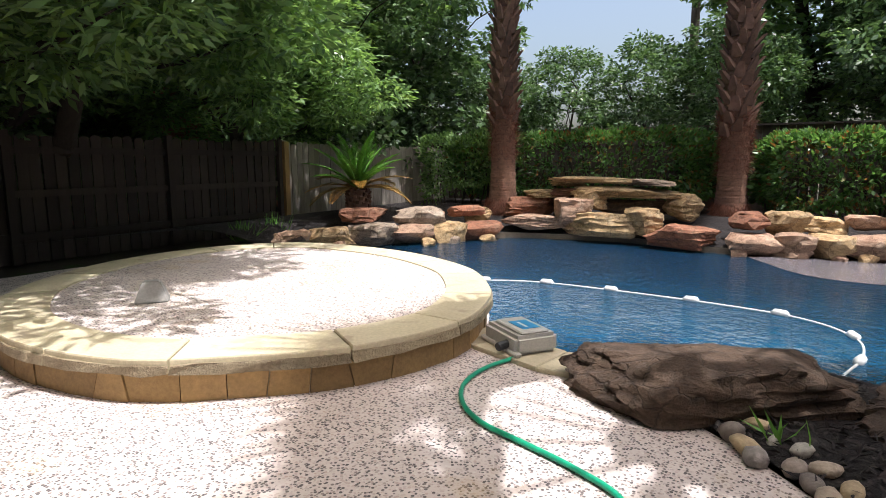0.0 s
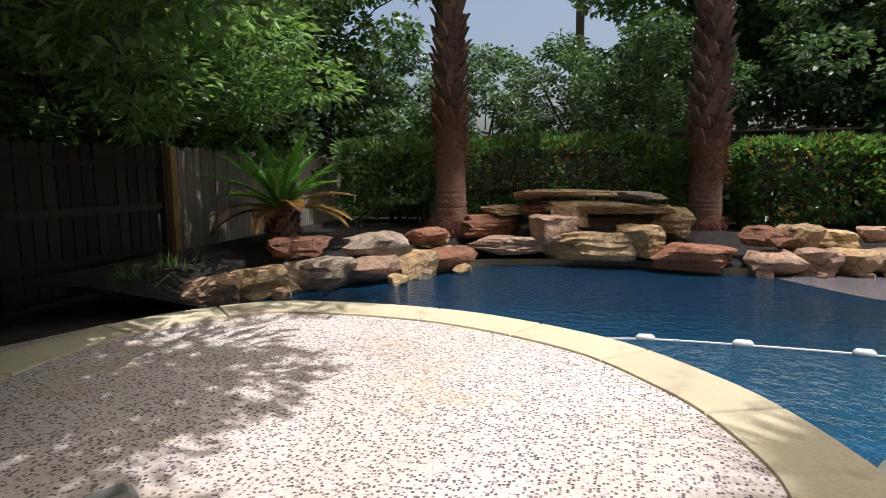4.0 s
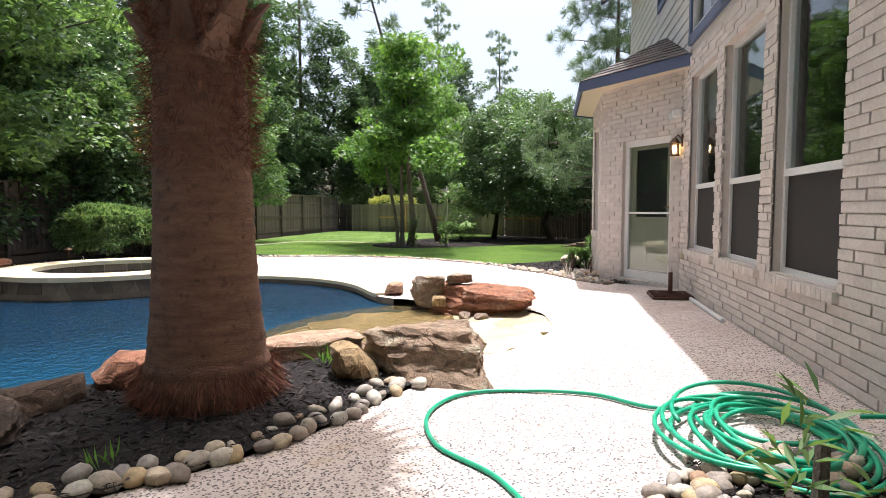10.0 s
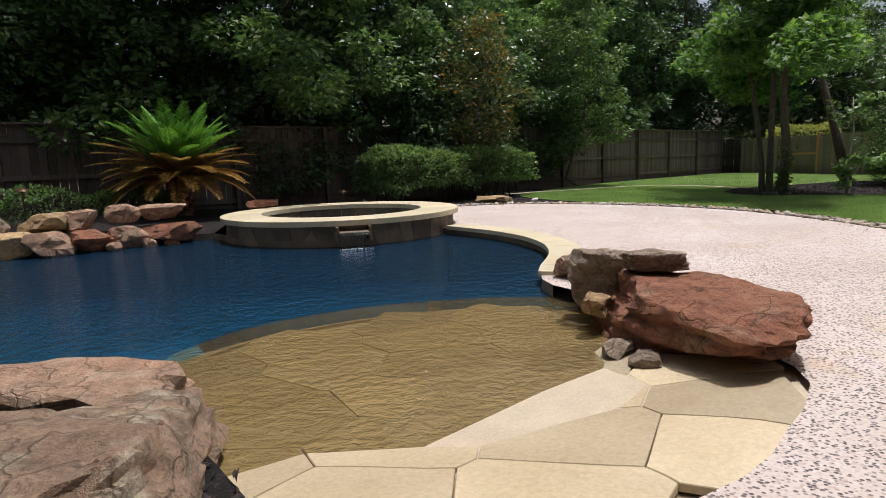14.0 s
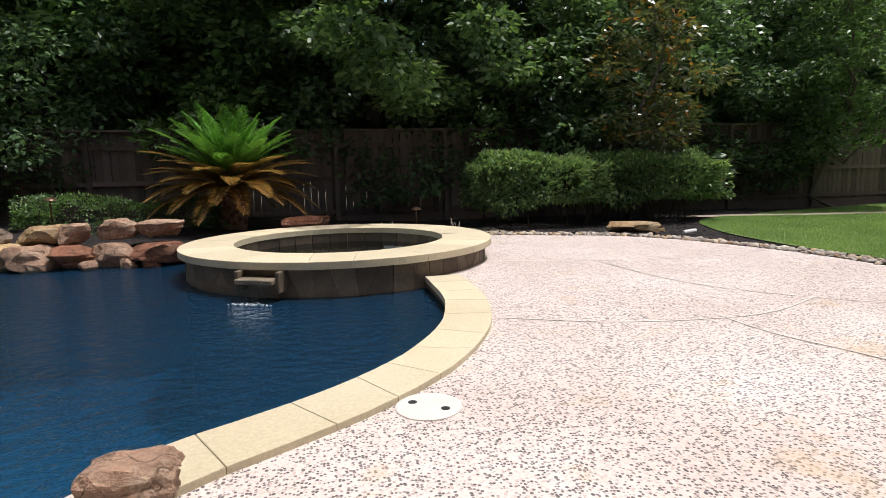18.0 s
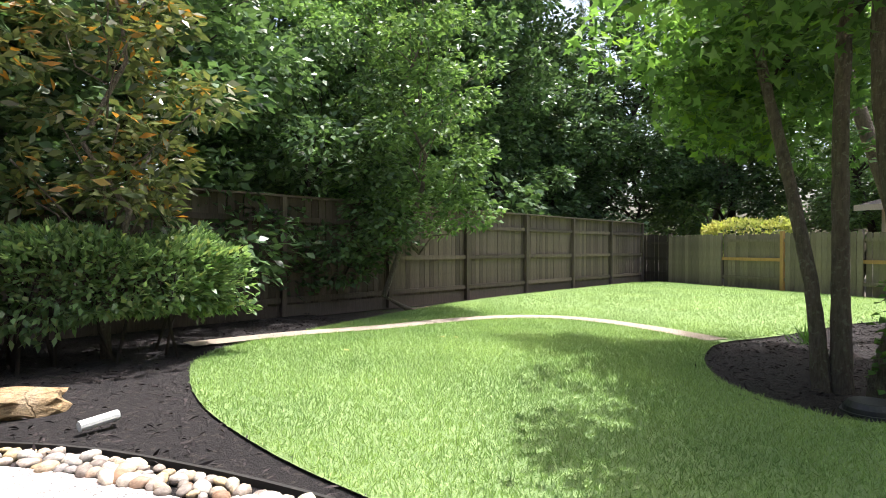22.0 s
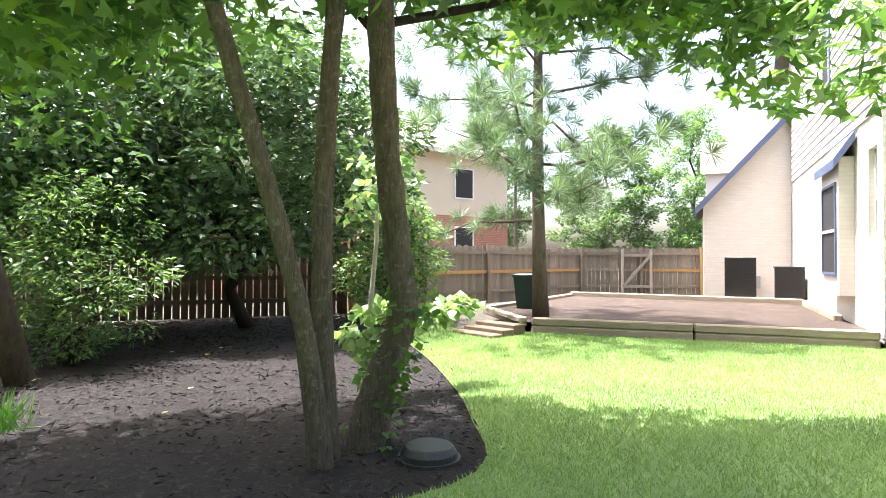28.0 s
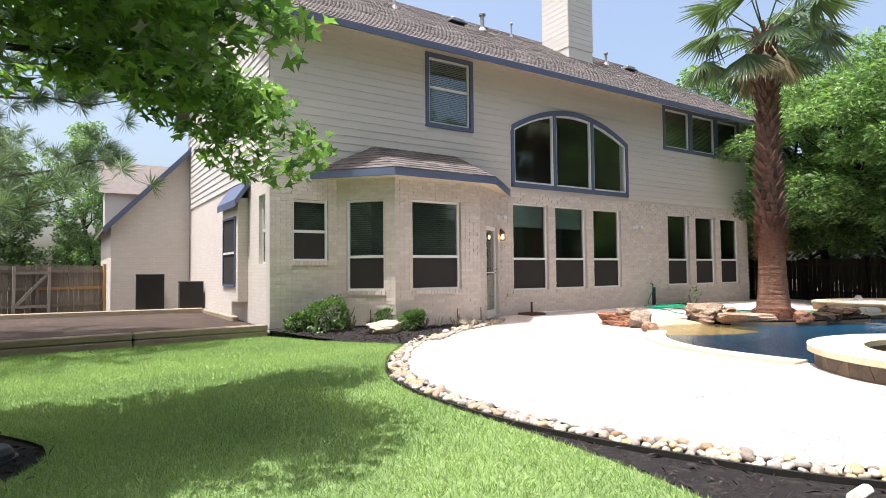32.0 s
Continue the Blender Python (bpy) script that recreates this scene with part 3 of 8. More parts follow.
BEACH = curve_through([(6.08, 3.05), (6.02, 2.6), (5.95, 2.2), (5.6, 1.3), (5.27, 0.95), (4.7, 0.84), (4.3, 0.81), (3.7, 0.98), (3.15, 1.35), (3.1, 2.0), (3.0, 2.8)], 0.3)
SPA = (7.36, 8.59)
PLAT = curve_through([(-1.85, 3.5), (-2.0, 4.15), (-2.3, 4.65), (-2.85, 5.18), (-3.87, 5.58), (-5.0, 5.58), (-5.6, 5.3), (-6.05, 4.5), (-6.0, 3.4), (-5.4, 2.4), (-4.6, 1.88), (-3.77, 1.73), (-2.95, 1.9), (-2.5, 2.25), (-2.07, 2.75)], 0.18, True)
DECK_EDGE = curve_through([(7.6, -0.3), (8.5, 0.2), (9.6, 0.66), (10.9, 1.75), (12.02, 3.11), (12.75, 4.45), (12.95, 5.3), (13.0, 6.1), (12.97, 6.75), (12.86, 7.35), (12.63, 8.1), (12.29, 8.85), (11.65, 9.55), (10.5, 10.12), (9.5, 10.52), (8.2, 10.75)], 0.3)
HOUSE_Y, HOUSE_E, HOUSE_W = -1.0, 12.87, -4.7


# ---- ground, paving, pool ----
far = [(90 * math.cos(a), 90 * math.sin(a)) for a in np.linspace(0, 2 * math.pi, 40, endpoint=False)]
far = [(x + 8, y) for x, y in far]
ground = part("ground", sheet(far, -0.1, [POOL]), M_soil)
setting(ground, "dark leaf-littered soil under the trees", "ground")
# the paving runs round the pool's east and south sides and past the raised platform


def shore(a, b):
    """The pool's edge from the point nearest a to the point nearest b, in the order of POOL."""
    i, j = (min(range(len(POOL)), key=lambda k: (POOL[k][0] - p[0]) ** 2 + (POOL[k][1] - p[1]) ** 2) for p in (a, b))
    return POOL[i : j + 1] if i <= j else POOL[i:] + POOL[: j + 1]


east = shore((8.13, 7.0), (3.1, 2.0))
west = shore((-1.1, 3.95), (-5.9, 5.5))
ISLAND = [(3.1, 1.7), (2.75, 1.55), (2.45, 1.62), (1.9, 1.88), (1.35, 2.05), (0.7, 2.42), (0.26, 2.81), (-0.15, 3.2), (-0.5, 3.45), (-1.0, 3.6)]
deck_outline = [(-6.9, 5.3), (-7.4, 3.6), (-7.3, 1.2), (-6.6, -0.4), (-4.7, -1.02), (7.0, -1.02)] + DECK_EDGE + [(8.0, 10.3), (8.0, 7.2)] + east + ISLAND + west
deck = part("pavement", sheet(deck_outline, 0.0, cuts=(0.9, 0.6, 0.2, -0.2, -0.5), level=gz), M_agg)
setting(deck, "pale exposed-aggregate concrete pool deck", "pavement")
bm = bmesh.new()
for line in ([(10.3, 7.4), (10.38, 6.6), (10.47, 6.1), (10.68, 5.62), (11.12, 5.08), (11.72, 4.62), (12.6, 4.18)], [(11.1, 5.09), (10.3, 4.75), (9.27, 4.82), (8.4, 5.2)], [(9.1, 7.8), (10.3, 7.4), (11.1, 7.25), (11.95, 7.3), (12.85, 7.5)], [(10.0, 4.84), (10.03, 4.3), (10.27, 3.52), (10.3, 2.3), (9.9, 0.9)], [(0.28, 2.7), (0.06, 2.14), (-0.06, 1.76), (-0.25, 0.9)], [(5.2, 0.7), (5.0, -0.9)]):
    pts = curve_through(line, 0.2)
    l, r = offset_line(pts, 0.009, False), offset_line(pts, -0.009, False)
    lv, rv = ([bm.verts.new((x, y, gz(x, y) + 0.005)) for x, y in s] for s in (l, r))
    for i in range(len(pts) - 1):
        bm.faces.new((rv[i], rv[i + 1], lv[i + 1], lv[i]))
part("joint_line", bm, M_joint, deck, "pale filled control joints")

bm = skirt(bmesh.new(), POOL, -1.6, -0.16)
pool_wall = setting(part("pool_wall", bm, M_pool), "blue plastered pool wall", "pool")
pool_floor = setting(part("pool_floor", sheet(POOL, -1.6), M_pool), "blue plastered pool floor", "pool")
# the beach: flags that slope down into the water, with a drop behind


def beach_z(x, y):
    d = min(math.hypot(x - q[0], y - q[1]) for q in BEACH if q[1] < 1.45)
    return -0.004 - 0.15 * max(0.0, min(0.95, d - 0.15)) - 0.025 * max(0.0, d - 1.1)


DEEP = curve_through([(3.0, 2.8), (3.08, 3.35), (3.45, 3.78), (3.95, 3.98), (4.5, 3.97), (5.0, 3.83), (5.4, 3.62), (5.8, 3.35), (6.08, 3.05)], 0.3)
beach_poly = offset_line(BEACH, 0.05, False) + offset_line(DEEP, 0.12, False)[1:-1]
beach = setting(part("beach_entry", skirt(sheet(beach_poly, -0.034, level=beach_z), DEEP, -1.6, -0.2, False), M_grout), "sloping flagstone beach entry of the pool", "pool")


def cells(points, poly, gap):
    """Irregular paving pieces: the region of each point, drawn in by half the gap."""
    out = []
    for i, (px, py) in enumerate(points):
        cell = [(px - 3, py - 3), (px + 3, py - 3), (px + 3, py + 3), (px - 3, py + 3)]
        for j, (qx, qy) in enumerate(points):
            if i == j or math.hypot(px - qx, py - qy) > 3:
                continue
            nx, ny = qx - px, qy - py
            l = math.hypot(nx, ny)
            nx, ny = nx / l, ny / l
            c = (px + qx) / 2 * nx + (py + qy) / 2 * ny - gap / 2
            cut = []
            for (ax, ay), (bx, by) in zip(cell, cell[1:] + cell[:1]):
                da, db = ax * nx + ay * ny - c, bx * nx + by * ny - c
                if da <= 0:
                    cut.append((ax, ay))
                if da * db < 0:
                    s = da / (da - db)
                    cut.append((ax + (bx - ax) * s, ay + (by - ay) * s))
            cell = cut
            if len(cell) < 3:
                break
        if len(cell) >= 3:
            out.append(cell)
    return out


rng = random.Random(5)
seeds = []
while len(seeds) < 110:
    q = (rng.uniform(2.2, 7.4), rng.uniform(0.2, 5.2))
    if all(math.hypot(q[0] - s[0], q[1] - s[1]) > 0.46 for s in seeds):
        seeds.append(q)
    elif rng.random() < 0.0006:
        break
for cell in cells(seeds, beach_poly, 0.006):
    clipped = []
    cx, cy = sum(q[0] for q in cell) / len(cell), sum(q[1] for q in cell) / len(cell)
    if not inside(cx, cy, beach_poly):
        continue
    dense = [(a[0] + (b[0] - a[0]) * s / 5, a[1] + (b[1] - a[1]) * s / 5) for a, b in zip(cell, cell[1:] + cell[:1]) for s in range(5)]
    for x, y in dense:
        s = 1.0
        while s > 0.2 and not inside(cx + (x - cx) * s, cy + (y - cy) * s, beach_poly):
            s -= 0.012
        clipped.append((cx + (x - cx) * s, cy + (y - cy) * s))
    bm = slab(clipped, -0.03, 0.0, 0.004)
    for v in bm.verts:
        v.co.z += beach_z(v.co.x, v.co.y)
    part("flagstone", bm, M_flag, beach)
i0, i1 = (min(range(len(POOL)), key=lambda k: math.dist(POOL[k], q)) for q in (DEEP[-1], DEEP[0]))
deep_side = POOL[i1:] + POOL[: i0 + 1]
waterline = setting(part("pool_waterline", skirt(bmesh.new(), offset_line(deep_side, 0.004, False), -0.3, -0.006, False), M_spa_wall), "dark stone band at the waterline of the pool", "pool")
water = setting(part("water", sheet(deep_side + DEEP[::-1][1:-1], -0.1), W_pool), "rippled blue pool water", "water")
water.visible_shadow = False
shallows = setting(part("water_shallow", sheet(POOL[i0 : i1 + 1] + DEEP[1:-1], -0.1), W_beach), "clear shallow water over flagstones", "water")
shallows.visible_shadow = False
shelf_line = curve_through([(-1.0, 10.2), (-0.6, 9.2), (0.0, 8.5), (1.0, 8.5), (2.2, 9.0), (2.9, 9.9), (1.7, 10.3), (0.4, 10.5)], 0.3, True)
pool_shelf = setting(part("pool_shelf", skirt(sheet(shelf_line, -0.094), shelf_line, -1.6, -0.094), M_shelf), "pale grey shallow shelf awash in the pool", "pool")


def ring_stones(name, outer, inner, z0, z1, n, material, parent, gap=0.012, closed=True, rough=0.0):
    """Stones laid side by side between two lines."""
    m = len(outer)
    cuts = [round(i * (m if closed else m - 1) / n) for i in range(n + 1)]
    for a, b in zip(cuts, cuts[1:]):
        ids = [k % m for k in range(a, b + 1)]
        o, i = [outer[k] for k in ids], [inner[k] for k in ids]
        poly = o + i[::-1]
        cx, cy = (sum(q[k] for q in poly) / len(poly) for k in (0, 1))
        s = 1 - gap
        # draw the two ends in, not the sides
        def drawn(line):
            line = [Vector(q) for q in line]
            line[0] = line[0] + (line[1] - line[0]).normalized() * gap / 2
            line[-1] = line[-1] + (line[-2] - line[-1]).normalized() * gap / 2
            return [tuple(q) for q in line]

        poly = drawn(o) + drawn(i)[::-1]
        part(name, slab(poly, z0, z1, 0.008), material, parent)


def along(line, closed):
    """The length of a line and a function from a distance along it and a distance outwards to a point."""
    pts = [Vector(q[:2]) for q in line] + ([Vector(line[0][:2])] if closed else [])
    run = [0.0]
    for a, b in zip(pts, pts[1:]):
        run.append(run[-1] + (b - a).length)

    def at(d, out=0.0):
        d = min(max(d, 0.0), run[-1] - 1e-6)
        k = max(i for i in range(len(run) - 1) if run[i] <= d)
        a, b = pts[k], pts[k + 1]
        t = (b - a).normalized()
        p = a + t * (d - run[k])
        return p + Vector((t.y, -t.x)) * out

    return run[-1], at


def strip_cells(length, low, high, count, gap, seed, slant=0.5):
    """Irregular pieces that fill a strip, cut off at its edges."""
    rg = random.Random(seed)
    mid, half = (low + high) / 2, (high - low) / 2
    points = [((i + 0.5 + rg.uniform(-0.32, 0.32)) * length / count, mid + half * slant * rg.choice((-1, 0, 0.2, 1)) * rg.uniform(0.6, 1.4)) for i in range(count)]
    for cell in cells(points, None, gap):
        for k, v, sg in ((0, 0.0, 1), (0, length, -1), (1, low, 1), (1, high, -1)):
            cut = []
            for a, b in zip(cell, cell[1:] + cell[:1]):
                da, db = sg * (a[k] - v), sg * (b[k] - v)
                if da >= 0:
                    cut.append(a)
                if da * db < 0:
                    t = da / (da - db)
                    cut.append((a[0] + (b[0] - a[0]) * t, a[1] + (b[1] - a[1]) * t))
            cell = cut
        if len(cell) > 2:
            yield cell


def clad(name, line, z0, z1, count, material, parent, seed, depth=0.04, gap=0.006, out=1):
    """Irregular flat stones set upright along a closed line."""
    length, at = along(line, True)
    rg = random.Random(seed + 7)
    for cell in strip_cells(length, z0, z1, count, gap, seed):
        proud = rg.uniform(-0.004, 0.006)
        dense = [(a[0] + (b[0] - a[0]) * k / 3, a[1] + (b[1] - a[1]) * k / 3) for a, b in zip(cell, cell[1:] + cell[:1]) for k in range(3)]
        bm = bmesh.new()
        f = [bm.verts.new((*at(d, out * proud), z)) for d, z in dense]
        g = [bm.verts.new((*at(d, -out * depth), z)) for d, z in dense]
        bm.faces.new(f)
        for k in range(len(f)):
            bm.faces.new((f[k], g[k], g[(k + 1) % len(f)], f[(k + 1) % len(f)]))
        bmesh.ops.recalc_face_normals(bm, faces=bm.faces[:])
        part(name, bm, material, parent)


def paved_ring(name, line, width, z0, z1, count, material, parent, seed, closed=True, gap=0.004, out=1):
    """Coping laid in irregular pieces, from a line inwards."""
    length, at = along(line, closed)
    for cell in strip_cells(length, 0.0, width, count, gap, seed, 0.3):
        poly = []
        for a, b in zip(cell, cell[1:] + cell[:1]):
            n = max(1, int(math.dist(a, b) / 0.12))
            for k in range(n):
                d, w = a[0] + (b[0] - a[0]) * k / n, a[1] + (b[1] - a[1]) * k / n
                worn = 0.007 * noise.noise(Vector((d * 4.0, seed, 0))) if w < 0.001 or w > width - 0.001 else 0.0
                q = at(d, -out * (w + worn))
                if not poly or math.dist(poly[-1], q) > 0.004:
                    poly.append((q.x, q.y))
        if len(poly) > 2:
            part(name, slab(poly, z0, z1, 0.003), material, parent)


# raised round platform beside the pool
def turns_left(line):
    return sum(a[0] * b[1] - b[0] * a[1] for a, b in zip(line, line[1:] + line[:1])) > 0


PLAT_OUT = 1 if turns_left(PLAT) else -1
platform = thing("raised_platform", "round raised platform with tan stone coping and aggregate top", "platform")
p_in = offset_line(PLAT, 0.36)
part("top", sheet(offset_line(PLAT, 0.355), 0.242), M_agg, platform, "stained exposed-aggregate top")
part("core", skirt(bmesh.new(), offset_line(PLAT, 0.06), -0.1, 0.2), M_grout, platform)
ring_stones("coping_stone", PLAT, p_in, 0.175, 0.255, 15, M_coping, platform)
ring_stones("chipped_edge", offset_line(PLAT, -0.012), offset_line(PLAT, 0.03), 0.165, 0.222, 15, M_chipped, platform)
clad("riser_stone", offset_line(PLAT, 0.035), -0.02, 0.163, 52, M_riser, platform, 17, out=PLAT_OUT)
for ob in list(platform.children):
    if ob.name.startswith("chipped_edge"):
        for v in ob.data.vertices:
            v.co += 0.016 * noise.noise_vector(v.co * 23)

# pool coping
cop = shore((8.13, 6.9), (6.3, 3.35))
COP_OUT = 1 if math.dist(offset_line(cop, 0.3, False)[5], along(cop, False)[1](1.0, 0.3)) > math.dist(offset_line(cop, 0.3, False)[5], along(cop, False)[1](1.0, -0.3)) else -1
pool_coping = thing("pool_coping", "tan stone coping round the pool's edge", "coping", kind="structure")
paved_ring("coping_stone", offset_line(cop, -0.03, False), 0.36, -0.02, 0.035, 11, M_pale_coping, pool_coping, 21, False, out=COP_OUT)
cop2 = shore((-0.9, 4.0), (-2.0, 4.2))
ring_stones("coping_stone", offset_line(cop2, -0.03, False), offset_line(cop2, 0.36, False), -0.02, 0.03, 4, M_pale_coping, pool_coping, closed=False)

# spa
circle = lambda r, n=64, c=SPA: [(c[0] + r * math.cos(2 * math.pi * k / n), c[1] + r * math.sin(2 * math.pi * k / n)) for k in range(n)]
spa = thing("spa", "round raised spa with tan coping and stone-clad wall", "spa", (0, 0, 0))
part("core", skirt(skirt(bmesh.new(), circle(1.8), -1.6, 0.2), circle(1.36), -0.6, 0.2), M_grout, spa)
part("basin_floor", sheet(circle(1.36), -0.6), M_pool, spa)
paved_ring("coping_stone", circle(1.92), 0.62, 0.19, 0.265, 17, M_pale_coping, spa, 23)
clad("wall_stone", circle(1.84), -0.12, 0.188, 58, M_spa_wall, spa, 29, 0.05)
ring_stones("inner_stone", circle(1.37), circle(1.33), -0.3, 0.188, 30, M_spa_wall, spa)
bm = sheet(circle(1.335), 0.06)
spa_water = part("spa_water", bm, W_spa, spa, "still dark spa water")
spa_water.visible_shadow = False
sx, sy = 6.53, 6.86
spout = thing("spa_spillway", "small stone spillway pouring water into the pool", "spillway", (sx, sy, 0), math.degrees(math.atan2(SPA[1] - sy, SPA[0] - sx)) - 90)
part("lip", boxed(-0.2, 0.2, -0.15, 0.25, 0.07, 0.118, bevel=0.008), M_spa_wall, spout)
part("cheek", boxed(-0.24, -0.2, -0.08, 0.2, -0.02, 0.185, bevel=0.008), M_spa_wall, spout)
part("cheek", boxed(0.2, 0.24, -0.08, 0.2, -0.02, 0.185, bevel=0.008), M_spa_wall, spout)
bm = bmesh.new()
rows = [[bm.verts.new((x, -0.152 - 0.06 * math.sin(s * 1.5) + 0.004 * math.sin(x * 60), 0.122 - 0.225 * s * s)) for x in np.linspace(-0.16, 0.16, 23)] for s in np.linspace(0, 1, 8)]
for a, b in zip(rows, rows[1:]):
    for i in range(22):
        bm.faces.new((a[i], a[i + 1], b[i + 1], b[i]))
part("falling_sheet", bm, W_fall, spout, "thin falling sheet of water", True)
rgf = random.Random(3)
bm = bmesh.new()
for k in range(60):
    c = Matrix.Translation((rgf.gauss(0, 0.11), -0.22 + rgf.gauss(0, 0.025), -0.098)) @ Matrix.Diagonal((1, 1, 0.5, 1))
    bmesh.ops.create_icosphere(bm, subdivisions=1, radius=rgf.uniform(0.004, 0.012), matrix=c)
tagged(part("foam", bm, M_white, spout, "white foam where the water lands", True), kind="stuff")

# planting beds, lawn
N_BED = [(-7.9, 3.0), (-7.6, 5.2), (-6.75, 6.0)] + shore((-6.6, 6.1), (5.5, 9.5)) + [(6.2, 10.3), (8.6, 10.55), (9.6, 10.45), (9.4, 13.7), (-8.6, 13.4)]


def berm(x, y):
    d = min(math.hypot(x - q[0], y - q[1]) for q in NSHORE)
    return 0.32 * min(1.0, d / 1.0) if x < 5.2 else 0.32 * min(1.0, d / 1.0) * max(0.0, 1 - (x - 5.2) / 1.5)


NSHORE = shore((-6.6, 6.1), (5.5, 9.5))
bm = sheet(N_BED, 0.0)
bmesh.ops.subdivide_edges(bm, edges=[e for e in bm.edges if e.calc_length() > 0.8], cuts=2, use_grid_fill=True)
for v in bm.verts:
    v.co.z = -0.03 + berm(v.co.x, v.co.y) + 0.02 * noise.noise(v.co * 3)
setting(part("mulch_bed", bm, M_mulch, smooth=True), "dark mulch bed behind the rock edge", "mulch bed")
ISLE = ISLAND + shore((3.1, 2.0), (-1.0, 4.0))[::-1]
setting(part("mulch_bed", sheet(ISLE, 0.03), M_mulch), "dark mulch round the palm beside the pool", "mulch bed")
HOSE_BED = curve_through([(-0.45, 0.62), (0.25, 0.5), (0.9, 0.2), (1.1, -0.15), (0.75, -0.65), (0.1, -0.97), (-1.0, -0.97), (-1.5, -0.5), (-1.1, 0.1)], 0.25, True)
setting(part("mulch_bed", sheet(HOSE_BED, 0.015, cuts=(0.9, 0.6, 0.2, -0.2, -0.5), level=gz), M_mulch), "small mulch bed beside the house wall", "mulch bed")
LAWN = curve_through([(12.97, -0.8), (12.5, 0.35), (11.95, 1.2), (11.4, 1.98), (12.25, 2.98), (13.07, 4.45), (13.3, 5.4), (13.34, 6.2), (13.33, 7.0), (13.32, 7.7), (13.36, 8.3), (13.48, 9.1), (13.68, 9.8), (13.95, 10.45), (14.25, 11.0), (14.85, 11.5), (15.9, 11.85), (18.5, 12.6), (22.0, 13.3), (27.0, 13.45), (31.2, 13.2), (30.3, 10.4), (28.5, 6.3), (27.2, 3.7), (25.4, 3.5), (24.1, 5.3), (22.9, 6.3), (20.4, 6.95), (19.25, 7.35), (18.25, 7.24), (17.5, 6.97), (16.85, 6.55), (16.45, 5.95), (16.43, 5.45), (16.8, 4.75), (17.25, 3.95), (18.15, 2.62), (19.4, 0.95), (21.0, -1.6), (20.6, -2.8), (19.3, -0.6), (18.3, -0.45), (15.5, -0.6)], 0.35, True)
lawn = setting(part("lawn", sheet(LAWN, 0.0), M_lawn), "bright green mown lawn with tree shade", "lawn")
E_BED = curve_through([(16.3, 5.9), (16.4, 5.2), (16.95, 4.2), (18.0, 2.4), (19.3, 0.7), (21.5, -2.2), (23.2, -1.4), (26.9, 3.2), (25.4, 4.4), (23.3, 6.5), (20.2, 7.25), (18.2, 7.4), (17.0, 6.95)], 0.35, True)
setting(part("mulch_bed", sheet(E_BED, -0.02), M_mulch), "dark bark mulch under the shade trees", "mulch bed")
M_BED = [q for q in DECK_EDGE[8:]] + [(8.6, 10.6), (9.5, 13.7), (17.5, 13.7), (17.5, 12.3), (15.9, 11.8), (14.9, 11.45), (14.3, 10.95), (14.0, 10.4), (13.73, 9.75), (13.5, 9.05), (13.41, 8.3), (13.37, 7.7), (13.39, 6.5), (13.35, 5.4), (13.12, 4.5)]
setting(part("mulch_bed", sheet(M_BED, -0.02), M_mulch), "black mulch bed under the clipped hedge", "mulch bed")
FRONT_BED = DECK_EDGE[1:14] + [(11.38, 1.98), (11.93, 1.22), (12.48, 0.37), (12.95, -0.75), (12.87, -1.02), (7.6, -1.02)]
setting(part("mulch_bed", sheet(FRONT_BED, 0.02, cuts=(0.9, 0.6, 0.2, -0.2, -0.5), level=gz), M_mulch), "dark mulch bed under the bay window", "mulch bed")
setting(part("gravel_patch", sheet([(8.7, 10.95), (9.3, 11.6), (10.3, 11.75), (10.35, 11.0), (10.1, 10.4), (9.5, 10.6)], -0.012), M_gravel), "patch of pale gravel beyond the spa", "path")
path_line = curve_through([(14.6, 11.95), (15.9, 11.8), (17.2, 11.42), (18.3, 11.25), (19.3, 10.95), (19.95, 10.35), (20.1, 9.5), (19.8, 8.4), (19.35, 7.45)], 0.25)
bm = bmesh.new()
l, r = offset_line(path_line, 0.19, False), offset_line(path_line, -0.19, False)
lv, rv = ([bm.verts.new((x, y, 0.012)) for x, y in s] for s in (l, r))
for i in range(len(l) - 1):
    bm.faces.new((rv[i], rv[i + 1], lv[i + 1], lv[i]))
setting(part("gravel_path", bm, M_gravel), "narrow pale gravel strip across the lawn", "path")
DIRT = [(12.9, -0.9), (18.1, -0.6), (19.4, -2.6), (18.5, -8.2), (12.9, -8.6)]
bm = sheet(DIRT, 0.0)
bmesh.ops.subdivide_edges(bm, edges=bm.edges[:], cuts=6, use_grid_fill=True)
for v in bm.verts:
    v.co.z = 0.16 + 0.03 * noise.noise(v.co * 1.5)
setting(part("soil_bed", bm, M_dirt, smooth=True), "raised bed of bare brown soil", "soil bed")


# ---- house ----
BRICK_L, BRICK_H = 0.225, 0.0745


